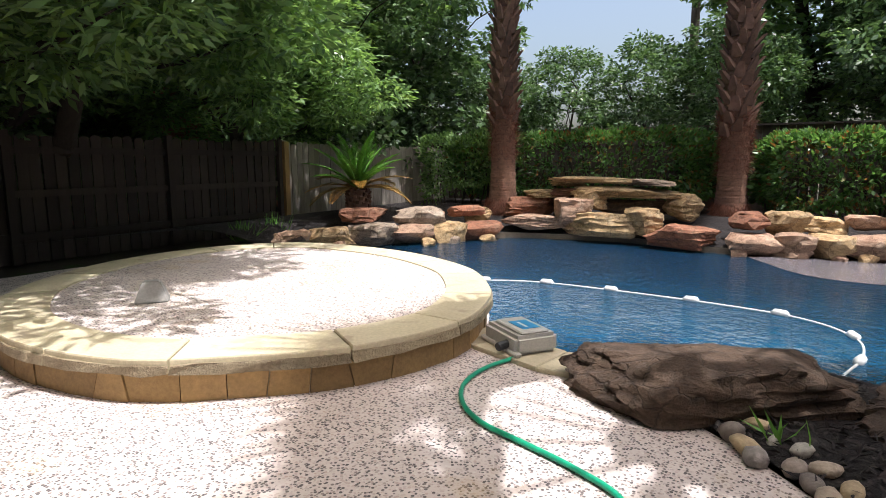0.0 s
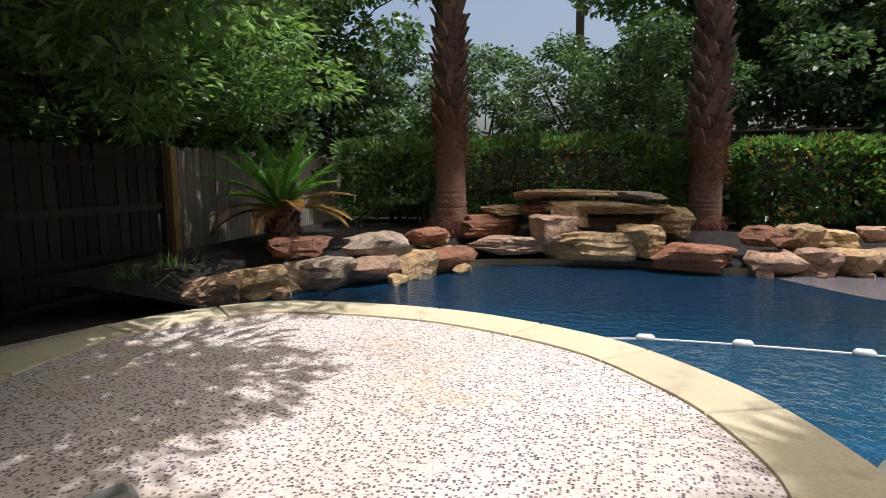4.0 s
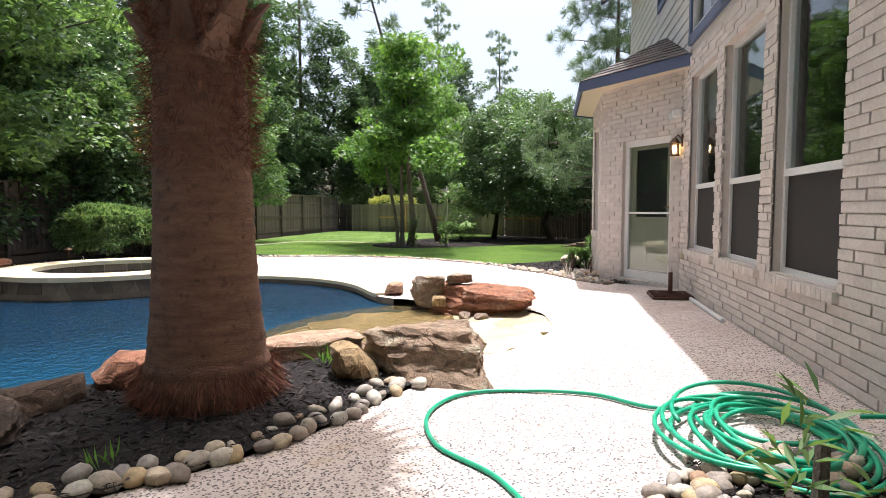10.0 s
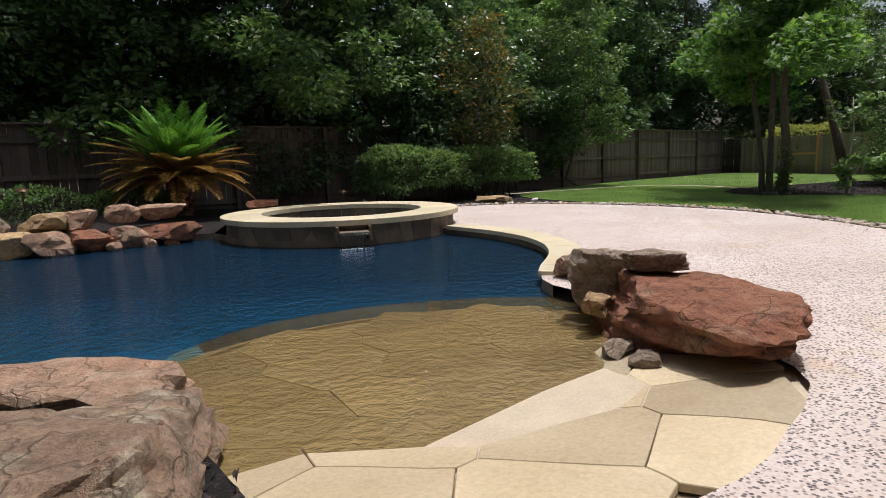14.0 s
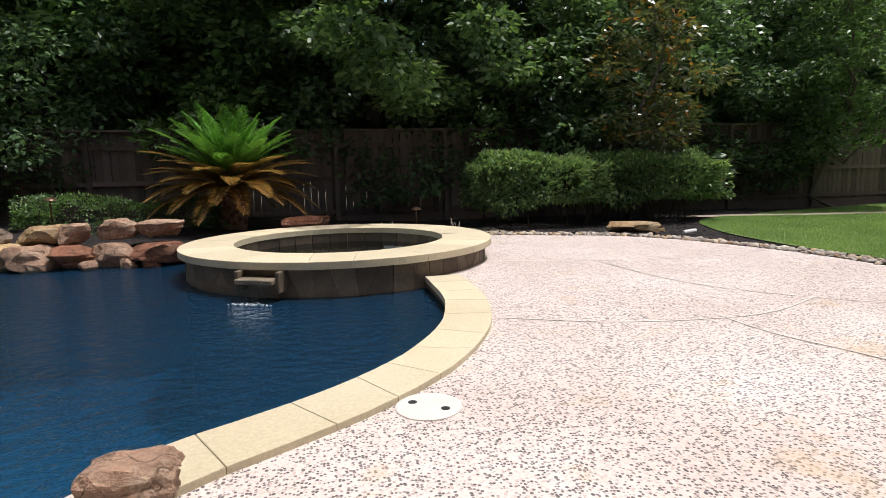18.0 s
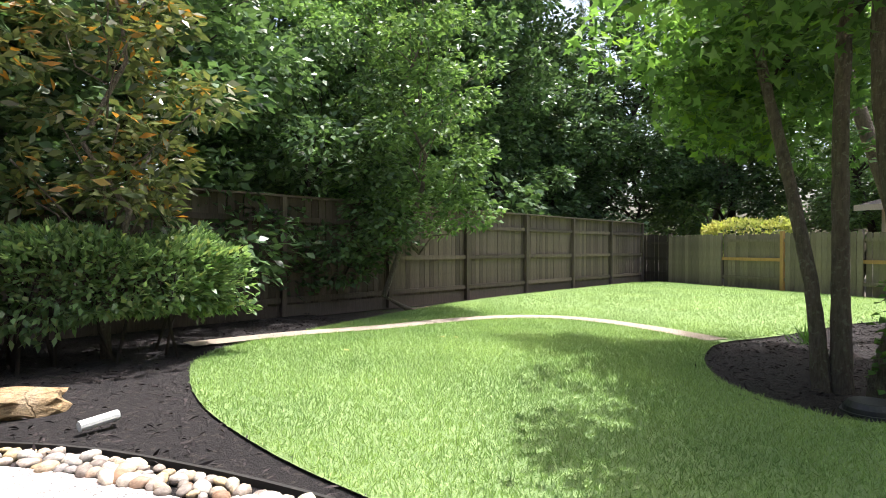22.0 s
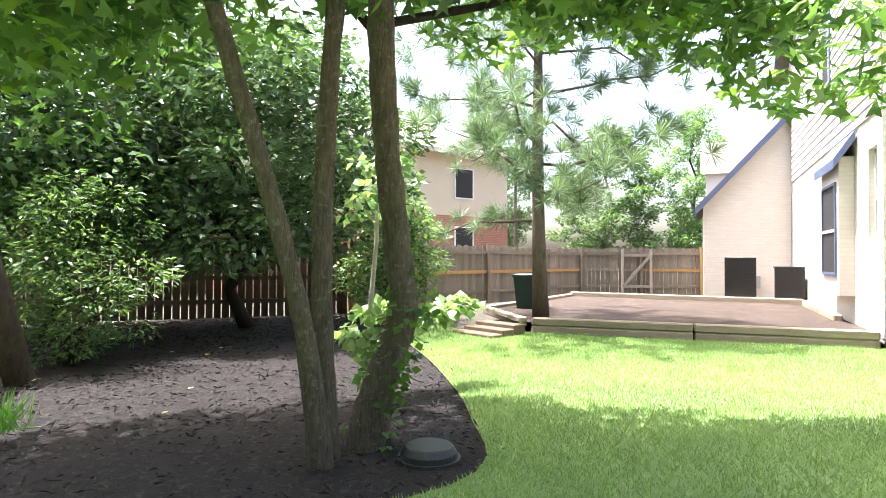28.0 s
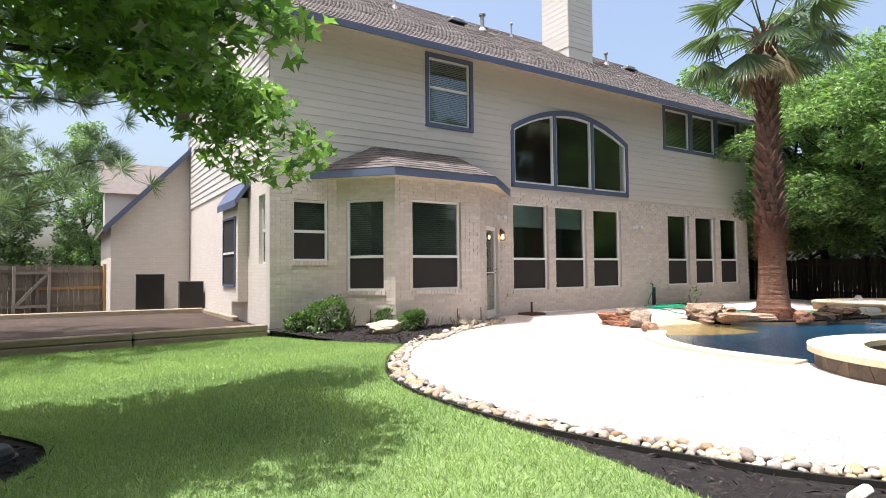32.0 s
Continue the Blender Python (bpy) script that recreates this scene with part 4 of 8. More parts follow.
def brick_wall(name, origin, ux, length, z0, z1, openings, near=None, label="", back=0.22):
    """A wall along ux from origin; outside is to the right of ux... its bricks, mortar face and backing. openings: (x0, x1, z0, z1)."""
    u = Vector((*ux, 0)).normalized()
    n = Vector((u.y, -u.x, 0))
    m = Matrix((( u.x, n.x, 0, origin[0]), (u.y, n.y, 0, origin[1]), (0, 0, 1, 0), (0, 0, 0, 1)))
    bm = bmesh.new()
    xs = sorted({0.0, length, *(v for o in openings for v in o[:2])})
    zs = sorted({z0, z1, *(v for o in openings for v in o[2:])})
    for a, b in zip(xs, xs[1:]):
        for c, d in zip(zs, zs[1:]):
            if not any(o[0] - 1e-6 <= a and b <= o[1] + 1e-6 and o[2] - 1e-6 <= c and d <= o[3] + 1e-6 for o in openings):
                box(bm, a, b, -back, -0.006, c, d, m)
    wall = setting(part(name, bm, M_mortar), label or "cream painted brick wall", "wall")
    shared = {}
    rest = bmesh.new()
    row = 0
    z = z0 + 0.004
    while z + BRICK_H < z1 + 0.02:
        x = -0.5 * BRICK_L if row % 2 else 0.0
        while x < length:
            a, b = max(x, 0), min(x + BRICK_L - 0.009, length)
            c, d = z, z + BRICK_H - 0.009
            pieces = [(a, b)]
            for o in openings:
                if o[2] < d - 0.02 and o[3] > c + 0.02:
                    pieces = [(p, q) for s, t in pieces for p, q in ((s, min(t, o[0])), (max(s, o[1]), t)) if q - p > 0.03]
            for p, q in pieces:
                if q - p < 0.03:
                    continue
                depth = 0.004 * ((row * 7 + int(x * 31)) % 3)
                if near and near[0] < p and q < near[1] and near[2] < z < near[3]:
                    key = (round(q - p, 2), depth)
                    if key not in shared:
                        b2 = bmesh.new()
                        box(b2, 0, key[0], -0.02, 0.004 + depth, 0, BRICK_H - 0.009)
                        me = bpy.data.meshes.new("brick")
                        b2.to_mesh(me)
                        b2.free()
                        me.materials.append(M_brick)
                        shared[key] = me
                    ob = new("brick", shared[key])
                    ob.parent = wall
                    ob.matrix_basis = m @ Matrix.Translation((p, 0, c))
                else:
                    box(rest, p, q, -0.02, 0.004 + depth, c, d, m)
            x += BRICK_L
        z += BRICK_H
        row += 1
    rest_ob = part("brickwork", rest, M_brick_all, wall)
    tagged(rest_ob, kind="stuff")
    return wall, m


to_u = lambda x: HOUSE_E - x
holes = []
for x0, x1 in ((5.25, 6.5), (3.76, 4.98), (2.27, 3.47), (-1.15, 0.0), (-2.65, -1.5), (-4.12, -2.97)):
    holes.append((to_u(x1), to_u(x0), 0.74, 3.04))
holes.append((to_u(12.39), to_u(11.62), 1.5, 2.78))
holes.append((to_u(10.6), to_u(8.0), 0.3, 2.9))
wall_north, m_north = brick_wall("wall_north", (HOUSE_E, HOUSE_Y), (-1, 0), HOUSE_E - HOUSE_W, -0.1, 3.38, holes, near=(to_u(7.0), to_u(1.2), 0.0, 0.72))


def window(at_m, x0, x1, z0, z1, rail=None, blinds=None, sill=True, screen=True, trim=None, shade=False, depth=0.1, label="white vinyl sash window with dark solar screen"):
    """A window in a wall's own measures: x along, y out, z up."""
    win = setting(thing("window", label, "window"), label, "window")
    win.matrix_basis = at_m
    f = 0.045
    y0, y1 = -depth - 0.05, -depth + 0.02
    bm = bmesh.new()
    box(bm, x0, x0 + f, y0, y1, z0, z1)
    box(bm, x1 - f, x1, y0, y1, z0, z1)
    box(bm, x0 + f, x1 - f, y0, y1, z1 - f, z1)
    box(bm, x0 + f, x1 - f, y0, y1, z0, z0 + f)
    part("window_frame", bm, M_white, win)
    rail = rail if rail is not None else z0 + 0.36 * (z1 - z0)
    if rail:
        part("meeting_rail", boxed(x0 + f, x1 - f, y0, y1 + 0.01, rail - 0.03, rail + 0.03), M_white, win)
    pane = part("pane", boxed(x0 + f, x1 - f, -depth - 0.02, -depth - 0.014, z0 + f, z1 - f), M_glass, win)
    pane.visible_shadow = False
    if screen and rail:
        part("solar_screen", boxed(x0 + f + 0.004, x1 - f - 0.004, -depth - 0.008, -depth - 0.004, z0 + f, rail - 0.03), M_screen, win, "black mesh solar screen")
    # a near-black box gives the unlit look of the room
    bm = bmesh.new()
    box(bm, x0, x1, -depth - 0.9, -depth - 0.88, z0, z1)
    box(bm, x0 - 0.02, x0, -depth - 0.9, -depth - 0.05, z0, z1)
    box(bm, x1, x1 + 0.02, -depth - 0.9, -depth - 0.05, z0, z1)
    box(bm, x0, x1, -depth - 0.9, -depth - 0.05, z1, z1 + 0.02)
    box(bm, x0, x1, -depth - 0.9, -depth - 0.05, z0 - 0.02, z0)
    part("room_behind", bm, M_unlit_room, win)
    if blinds:
        bm = bmesh.new()
        z = z0 + f + 0.02
        while z < z1 - f:
            box(bm, x0 + f, x1 - f, -0.022, 0.022, -0.0012, 0.0012, Matrix.Translation((0, -depth - 0.05, z)) @ Matrix.Rotation(radians(-58), 4, "X"))
            z += 0.045
        part("blind", bm, blinds, win, "slatted window blind")
    if shade:
        part("roller_shade", boxed(x0 + f, x1 - f, -depth - 0.1, -depth - 0.095, z1 - 0.62, z1 - f), M_shade_cloth, win, "grey-green roller shade half drawn")
    if sill:
        n = max(3, int((x1 - x0 + 0.08) / 0.078))
        w = (x1 - x0 + 0.08) / n
        for i in range(n):
            part("sill_brick", boxed(x0 - 0.04 + i * w, x0 - 0.04 + (i + 1) * w - 0.008, -0.12, 0.05, z0 - 0.085, z0 - 0.008), M_brick, win)
    if trim:
        t = 0.1
        bm = bmesh.new()
        box(bm, x0 - t, x0, -0.03, 0.035, z0 - t, z1 + t)
        box(bm, x1, x1 + t, -0.03, 0.035, z0 - t, z1 + t)
        box(bm, x0, x1, -0.03, 0.035, z1, z1 + t)
        box(bm, x0, x1, -0.03, 0.035, z0 - t, z0)
        part("trim", bm, trim, win, "blue painted window trim")
    return win


for o in holes[:6]:
    window(m_north, *o, rail=1.57, shade=o[0] < to_u(3.6) and o[0] < to_u(3.7))
window(m_north, *holes[6], rail=2.12, blinds=M_blind)

# bay with angled sides; the door is in the angled side next to the pool
BAY = [(11.43, -1.0), (10.55, 0.0), (8.34, 0.0), (6.95, -1.0)]
for i, (a, b) in enumerate(zip(BAY, BAY[1:])):
    l = math.dist(a, b)
    if i == 0:
        ops = [(l / 2 - 0.45, l / 2 + 0.42, 0.86, 2.8)]
    elif i == 1:
        ops = [(0.42, 1.68, 0.86, 2.8)]
    else:
        ops = [(0.5, 1.5, 0.16, 2.36)]
    w, mm = brick_wall("wall_bay", a, (b[0] - a[0], b[1] - a[1]), l, -0.1, 3.42, ops, near=(0, l, 0.0, 0.75) if i else None, label="cream painted brick wall of the bay")
    if i < 2:
        window(mm, *ops[0], rail=1.58, blinds=M_blind, label="white sash window with lowered dark blinds")
    else:
        x0, x1, z0, z1 = ops[0]
        door = setting(thing("door", "white full-glass storm door before a cream door", "door"), "white full-glass storm door before a cream door", "door")
        door.matrix_basis = mm
        bm = bmesh.new()
        f = 0.075
        for dims in ((x0, x0 + f, z0, z1), (x1 - f, x1, z0, z1), (x0 + f, x1 - f, z1 - 0.1, z1), (x0 + f, x1 - f, z0, z0 + 0.14)):
            box(bm, dims[0], dims[1], -0.11, -0.06, dims[2], dims[3])
        part("door_frame", bm, M_white, door)
        part("mid_rail", boxed(x0 + f, x1 - f, -0.1, -0.065, 1.2, 1.23), M_white, door)
        pane = part("pane", boxed(x0 + f, x1 - f, -0.09, -0.085, z0 + 0.14, z1 - 0.1), M_glass, door)
        pane.visible_shadow = False
        part("door_leaf", boxed(x0, x1, -0.16, -0.12, z0, 1.15), M_door, door, "cream panelled lower door")
        bm = bmesh.new()
        for dims in ((x0, x0 + 0.18, 1.15, z1), (x1 - 0.18, x1, 1.15, z1), (x0 + 0.18, x1 - 0.18, z1 - 0.16, z1)):
            box(bm, dims[0], dims[1], -0.16, -0.12, dims[2], dims[3])
        part("door_leaf", bm, M_door, door)
        part("door_glass", boxed(x0 + 0.18, x1 - 0.18, -0.15, -0.14, 1.15, z1 - 0.16), M_screen, door)
        part("panel", boxed(x0 + 0.2, x0 + 0.44, -0.12, -0.112, 0.35, 1.0, bevel=0.004), M_door, door)
        part("panel", boxed(x1 - 0.44, x1 - 0.2, -0.12, -0.112, 0.35, 1.0, bevel=0.004), M_door, door)
        bm = tubed([(x1 - 0.04, -0.02, 1.3), (x1 - 0.13, -0.015, 1.31)], 0.01)
        tube(bm, [(x1 - 0.04, -0.07, 1.3), (x1 - 0.04, -0.015, 1.3)], 0.012)
        tube(bm, [(x1 - 0.04, -0.07, 1.21), (x1 - 0.04, -0.04, 1.21)], 0.018)
        part("door_handle", bm, M_bronze, door, "small dark lever handle and lock")
        part("threshold", boxed(x0 - 0.04, x1 + 0.04, -0.2, 0.04, z0 - 0.09, z0), M_brick, door)


def prism(bm, outline, z0, z1):
    """Upright walls and lids over an outline in plan."""
    a = [bm.verts.new((*q, z0)) for q in outline]
    b = [bm.verts.new((*q, z1)) for q in outline]
    bm.faces.new(a[::-1])
    bm.faces.new(b)
    for i in range(len(a)):
        j = (i + 1) % len(a)
        bm.faces.new((a[i], a[j], b[j], b[i]))
    bmesh.ops.recalc_face_normals(bm, faces=bm.faces[:])
    return bm


def shingles(bm, a, b, c, d, rows, per):
    """Shingles over the quad a b (eave) c d (ridge, c above b)."""
    a, b, c, d = map(Vector, (a, b, c, d))
    n = (b - a).cross(d - a).normalized()
    if n.z < 0:
        n = -n
    rg = random.Random(len(bm.verts) + rows)
    for r in range(rows):
        s0, s1 = r / rows, min(1.0, (r + 1.15) / rows)
        l0, r0, l1, r1 = a.lerp(d, s0), b.lerp(c, s0), a.lerp(d, s1), b.lerp(c, s1)
        k = max(1, int(per * (r0 - l0).length))
        for i in range(k):
            u0, u1 = i / k, (i + 0.97) / k
            t = 0.012 + rg.uniform(0, 0.008)
            q = [l0.lerp(r0, u0) + n * t, l0.lerp(r0, u1) + n * t, l1.lerp(r1, u1) + n * 0.004, l1.lerp(r1, u0) + n * 0.004, l0.lerp(r0, u0), l0.lerp(r0, u1)]
            v = [bm.verts.new(p) for p in q]
            bm.faces.new(v[:4])
            bm.faces.new((v[4], v[5], v[1], v[0]))


bay_roof = setting(thing("bay_roof", "hipped bay roof with brown shingles and blue fascia", "roof"), "hipped bay roof with brown shingles and blue fascia", "roof")
E1, E2, E3, E4 = (12.0, -1.0, 3.38), (10.75, 0.38, 3.38), (8.15, 0.38, 3.38), (6.6, -1.0, 3.38)
T1, T2 = (10.5, -1.0, 4.08), (8.35, -1.0, 4.08)
bm = bmesh.new()
for quad in ((E1, E2, T1, T1), (E2, E3, T2, T1), (E3, E4, T2, T2)):
    vs = [bm.verts.new((q[0], q[1], q[2] - 0.01)) for q in quad[: 3 if quad[2] == quad[3] else 4]]
    bm.faces.new(vs)
part("roof_deck", bm, M_shingle_flat, bay_roof)
bm = bmesh.new()
shingles(bm, E1, E2, T1, T1, 9, 3.3)
shingles(bm, E2, E3, T2, T1, 9, 3.3)
shingles(bm, E3, E4, T2, T2, 9, 3.3)
tagged(part("shingle_course", bm, M_shingle, bay_roof), kind="stuff")
bm = bmesh.new()
for a, b in ((E1, E2), (E2, E3), (E3, E4)):
    d = (Vector(b) - Vector(a)).normalized()
    mm = Matrix(((d.x, d.y, 0, a[0]), (d.y, -d.x, 0, a[1]), (0, 0, 1, 0), (0, 0, 0, 1)))
    box(bm, -0.02, math.dist(a, b) + 0.02, -0.02, 0.02, 3.22, 3.37, mm)
part("fascia", bm, M_blue, bay_roof, "blue painted fascia board")
part("soffit", prism(bmesh.new(), [(11.95, -1.0), (10.73, 0.34), (8.17, 0.34), (6.65, -1.0)], 3.24, 3.26), M_soffit, bay_roof)

# siding of the upper storey
upper = [(to_u(9.07), to_u(7.86), 4.82, 6.43), (to_u(6.45), to_u(2.02), 3.58, 5.62), (to_u(0.05), to_u(-4.25), 5.25, 6.5)]
EAVE, WALL_TOP = 6.5, 6.78
bm = bmesh.new()
mN = m_north
xs = sorted({0.0, to_u(HOUSE_W), *(v for o in upper for v in o[:2])})
zs = sorted({3.38, WALL_TOP, *(v for o in upper for v in o[2:])})
for a, b in zip(xs, xs[1:]):
    for c, d in zip(zs, zs[1:]):
        if not any(o[0] - 1e-6 <= a and b <= o[1] + 1e-6 and o[2] - 1e-6 <= c and d <= o[3] + 1e-6 for o in upper):
            box(bm, a, b, -0.2, -0.0, c, d, mN)
wall_upper = setting(part("wall_upper_north", bm, M_siding), "beige lapped siding of the upper storey", "wall")


def arch_z(x):
    """Height of the arched window's head."""
    s = (x - to_u(4.23)) / 2.22
    return 5.62 - 0.62 * s * s


def siding(parent, mm, length, z0, z1, ops, lap=0.172, limit=None, arch=None):
    z = z0
    while z < z1 - 0.02:
        t = min(z + lap, z1)
        spans = [(0.0, length)]
        if limit:
            spans = [limit(z)]
        for o in ops:
            if o[2] - 0.09 < t - 0.02 and o[3] + 0.09 > z + 0.02:
                spans = [(p, q) for s, e in spans for p, q in ((s, min(e, o[0] - 0.09)), (max(s, o[1] + 0.09), e)) if q - p > 0.03]
        for p, q in spans:
            if q - p < 0.05:
                continue
            b2 = bmesh.new()
            v = [b2.verts.new(mm @ Vector(c)) for c in ((p, 0.022, z), (q, 0.022, z), (q, 0.006, t + 0.01), (p, 0.006, t + 0.01), (p, 0.0, z), (q, 0.0, z))]
            b2.faces.new(v[:4])
            b2.faces.new((v[4], v[5], v[1], v[0]))
            part("siding_board", b2, M_siding, parent)
        z += lap


siding(wall_upper, m_north, to_u(HOUSE_W), 3.38, WALL_TOP, upper)
window(m_north, *upper[0], rail=5.7, blinds=M_blind_light, sill=False, screen=False, trim=M_blue, depth=0.04, label="upper sash window with pale blinds and blue trim")
for x0, x1 in ((0.05, -1.3), (-1.42, -2.78), (-2.9, -4.25)):
    window(m_north, to_u(x0) + 0.03, to_u(x1) - 0.03, 5.25, 6.5, rail=0, blinds=M_blind, sill=False, screen=False, trim=M_blue, depth=0.04, label="upper slider window with blue trim")

# arched triple window
arch = setting(thing("window", "large arched three-light window with blue trim", "window"), "large arched three-light window with blue trim", "window")
arch.matrix_basis = m_north
ax0, ax1 = upper[1][:2]


def arch_strip(bm, x0, x1, lift, drop, y0, y1):
    xs = np.linspace(x0, x1, 15)
    top = [(x, arch_z(x) + lift) for x in xs]
    low = [(x, arch_z(x) - drop) for x in xs]
    for i in range(14):
        vs = [bm.verts.new((p[0], y, p[1])) for y in (y0, y1) for p in (low[i], low[i + 1], top[i + 1], top[i])]
        for f in ((0, 1, 2, 3), (4, 7, 6, 5), (0, 4, 5, 1), (3, 2, 6, 7)):
            bm.faces.new([vs[k] for k in f])


bm = bmesh.new()
arch_strip(bm, ax0 - 0.1, ax1 + 0.1, 0.14, 0.0, -0.05, 0.05)
for x in (ax0 - 0.1, ax0 + 1.42, ax0 + 2.92, ax1):
    vs = box(bm, x, x + 0.1, -0.05, 0.05, 3.48, 3.6)
    for v in vs:
        if v.co.z > 3.55:
            v.co.z = arch_z(v.co.x) + 0.02
box(bm, ax0 - 0.1, ax1 + 0.1, -0.05, 0.05, 3.46, 3.58)
part("trim", bm, M_blue, arch, "blue painted arched trim")
for x0, x1 in ((ax0, ax0 + 1.42), (ax0 + 1.52, ax0 + 2.92), (ax0 + 3.02, ax1)):
    bm = bmesh.new()
    arch_strip(bm, x0, x1, 0.0, 0.05, -0.06, 0.02)
    for x in (x0, x1 - 0.04):
        vs = box(bm, x, x + 0.04, -0.06, 0.02, 3.58, 3.7)
        for v in vs:
            if v.co.z > 3.65:
                v.co.z = arch_z(v.co.x) - 0.03
    box(bm, x0, x1, -0.06, 0.02, 3.58, 3.63)
    part("window_frame", bm, M_white, arch)
    bm = bmesh.new()
    xs = np.linspace(x0, x1, 12)
    lo, hi = [bm.verts.new((x, -0.03, 3.6)) for x in xs], [bm.verts.new((x, -0.03, arch_z(x) - 0.02)) for x in xs]
    for i in range(11):
        bm.faces.new((lo[i], lo[i + 1], hi[i + 1], hi[i]))
    p = part("pane", bm, M_glass, arch)
    p.visible_shadow = False
# dark box in place of an unlit room behind the arch
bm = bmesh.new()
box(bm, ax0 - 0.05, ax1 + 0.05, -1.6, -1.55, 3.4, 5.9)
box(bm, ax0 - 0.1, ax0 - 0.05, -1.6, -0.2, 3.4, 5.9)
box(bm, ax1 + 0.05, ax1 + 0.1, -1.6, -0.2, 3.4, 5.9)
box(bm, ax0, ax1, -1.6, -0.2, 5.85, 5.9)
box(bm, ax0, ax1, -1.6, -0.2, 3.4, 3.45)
part("room_behind", bm, M_unlit_room, arch)
# siding above the arch's haunches
bm = bmesh.new()
xs = np.linspace(ax0 - 0.1, ax1 + 0.1, 24)
lo, hi = [bm.verts.new(m_north @ Vector((x, 0.004, min(arch_z(x) + 0.02, 5.72)))) for x in xs], [bm.verts.new(m_north @ Vector((x, 0.004, 5.74))) for x in xs]
for i in range(23):
    bm.faces.new((lo[i], lo[i + 1], hi[i + 1], hi[i]))
part("siding_infill", bm, M_siding, wall_upper)

# east gable wall, garage wing, closing walls
GABLE_D = 9.2
m_east = Matrix(((0, 1, 0, HOUSE_E), (1, 0, 0, HOUSE_Y - GABLE_D), (0, 0, 1, 0), (0, 0, 0, 1)))
eops = [(GABLE_D - 0.78, GABLE_D - 0.3, 1.45, 2.9)]
bm = bmesh.new()
for dims in ((0, eops[0][0], -0.1, 3.38), (eops[0][1], GABLE_D - 0.21, -0.1, 3.38), (*eops[0][:2], -0.1, eops[0][2]), (*eops[0][:2], eops[0][3], 3.38)):
    box(bm, dims[0], dims[1], -0.2, 0.0, dims[2], dims[3], m_east)
wall_east = setting(part("wall_east", bm, M_brick_far), "cream painted brick side wall in sun", "wall")
window(m_east, *eops[0], rail=2.15, blinds=M_blind, sill=False)
ridge_y, ridge_z = HOUSE_Y - 4.6, 10.05
bm = bmesh.new()
prof = [(0, 3.38), (GABLE_D - 0.21, 3.38), (GABLE_D - 0.21, WALL_TOP), (GABLE_D / 2, ridge_z - 0.16), (0, WALL_TOP)]
f1 = [bm.verts.new(m_east @ Vector((x, 0.0, z))) for x, z in prof]
f2 = [bm.verts.new(m_east @ Vector((x, -0.2, z))) for x, z in prof]
bm.faces.new(f1)
bm.faces.new(f2[::-1])
for i in range(5):
    bm.faces.new((f1[i], f1[(i + 1) % 5], f2[(i + 1) % 5], f2[i]))
wall_gable = setting(part("wall_east_gable", bm, M_siding), "beige lapped siding of the side gable", "wall")
gop = [(5.0, 5.7, 4.7, 6.2)]
siding(wall_gable, m_east, GABLE_D, 3.38, ridge_z - 0.2, gop, limit=lambda z: (max(0, (z - WALL_TOP + 0.1) * 1.49), min(GABLE_D, GABLE_D - (z - WALL_TOP + 0.1) * 1.49)) if z > WALL_TOP - 0.1 else (0, GABLE_D))
window(m_east, *gop[0], rail=5.4, blinds=M_blind, sill=False, trim=M_blue, depth=-0.02)
bm = bmesh.new()
box(bm, HOUSE_W, HOUSE_E - 0.2, HOUSE_Y - GABLE_D, HOUSE_Y - GABLE_D + 0.2, -0.1, EAVE)
box(bm, HOUSE_W, HOUSE_W + 0.2, HOUSE_Y - GABLE_D + 0.2, HOUSE_Y - 0.22, -0.1, EAVE)
setting(part("wall_south", bm, M_siding), "plain rear walls of the house", "wall")

roof = setting(thing("roof", "brown shingle roof with blue fascia boards", "roof"), "brown shingle roof with blue fascia boards", "roof")
y_e, y_s = HOUSE_Y + 0.68, HOUSE_Y - GABLE_D - 0.5
xa, xb = HOUSE_E + 0.35, HOUSE_W - 3.0
hip = (xb + 4.0, ridge_y, ridge_z)
A, B = (xa, y_e, EAVE - 0.02), (xb, y_e, EAVE - 0.02)
C, D = (xa, y_s, EAVE - 0.02), (xb, y_s, EAVE - 0.02)
R1 = (xa, ridge_y, ridge_z)
bm = bmesh.new()
for quad in ((A, B, hip, R1), (C, R1, hip, D), (B, D, hip)):
    vs = [bm.verts.new(q) for q in quad]
    us = [bm.verts.new((q[0], q[1], q[2] - 0.12)) for q in quad]
    bm.faces.new(vs)
    bm.faces.new(us[::-1])
    for i in range(len(vs)):
        bm.faces.new((vs[i], us[i], us[(i + 1) % len(vs)], vs[(i + 1) % len(vs)]))
bmesh.ops.recalc_face_normals(bm, faces=bm.faces[:])
part("roof_deck", bm, M_shingle_flat, roof)
bm = bmesh.new()
shingles(bm, A, B, hip, R1, 34, 2.2)
tagged(part("shingle_course", bm, M_shingle, roof), kind="stuff")
bm = bmesh.new()
box(bm, xb, xa, y_e - 0.01, y_e + 0.03, EAVE - 0.17, EAVE - 0.02)
d = Vector((0, ridge_y - y_e, ridge_z - EAVE + 0.02))
for y in (y_e, y_s):
    d = Vector((0, ridge_y - y, ridge_z - EAVE + 0.02))
    vs = [bm.verts.new((xa + dx, y + s * d.y, EAVE - 0.02 + s * d.z + dz)) for dx in (0.0, 0.035) for s in (0, 1) for dz in (-0.2, 0.0)]
    for f in ((0, 1, 3, 2), (4, 6, 7, 5), (0, 4, 5, 1), (2, 3, 7, 6), (0, 2, 6, 4), (1, 5, 7, 3)):
        bm.faces.new([vs[k] for k in f])
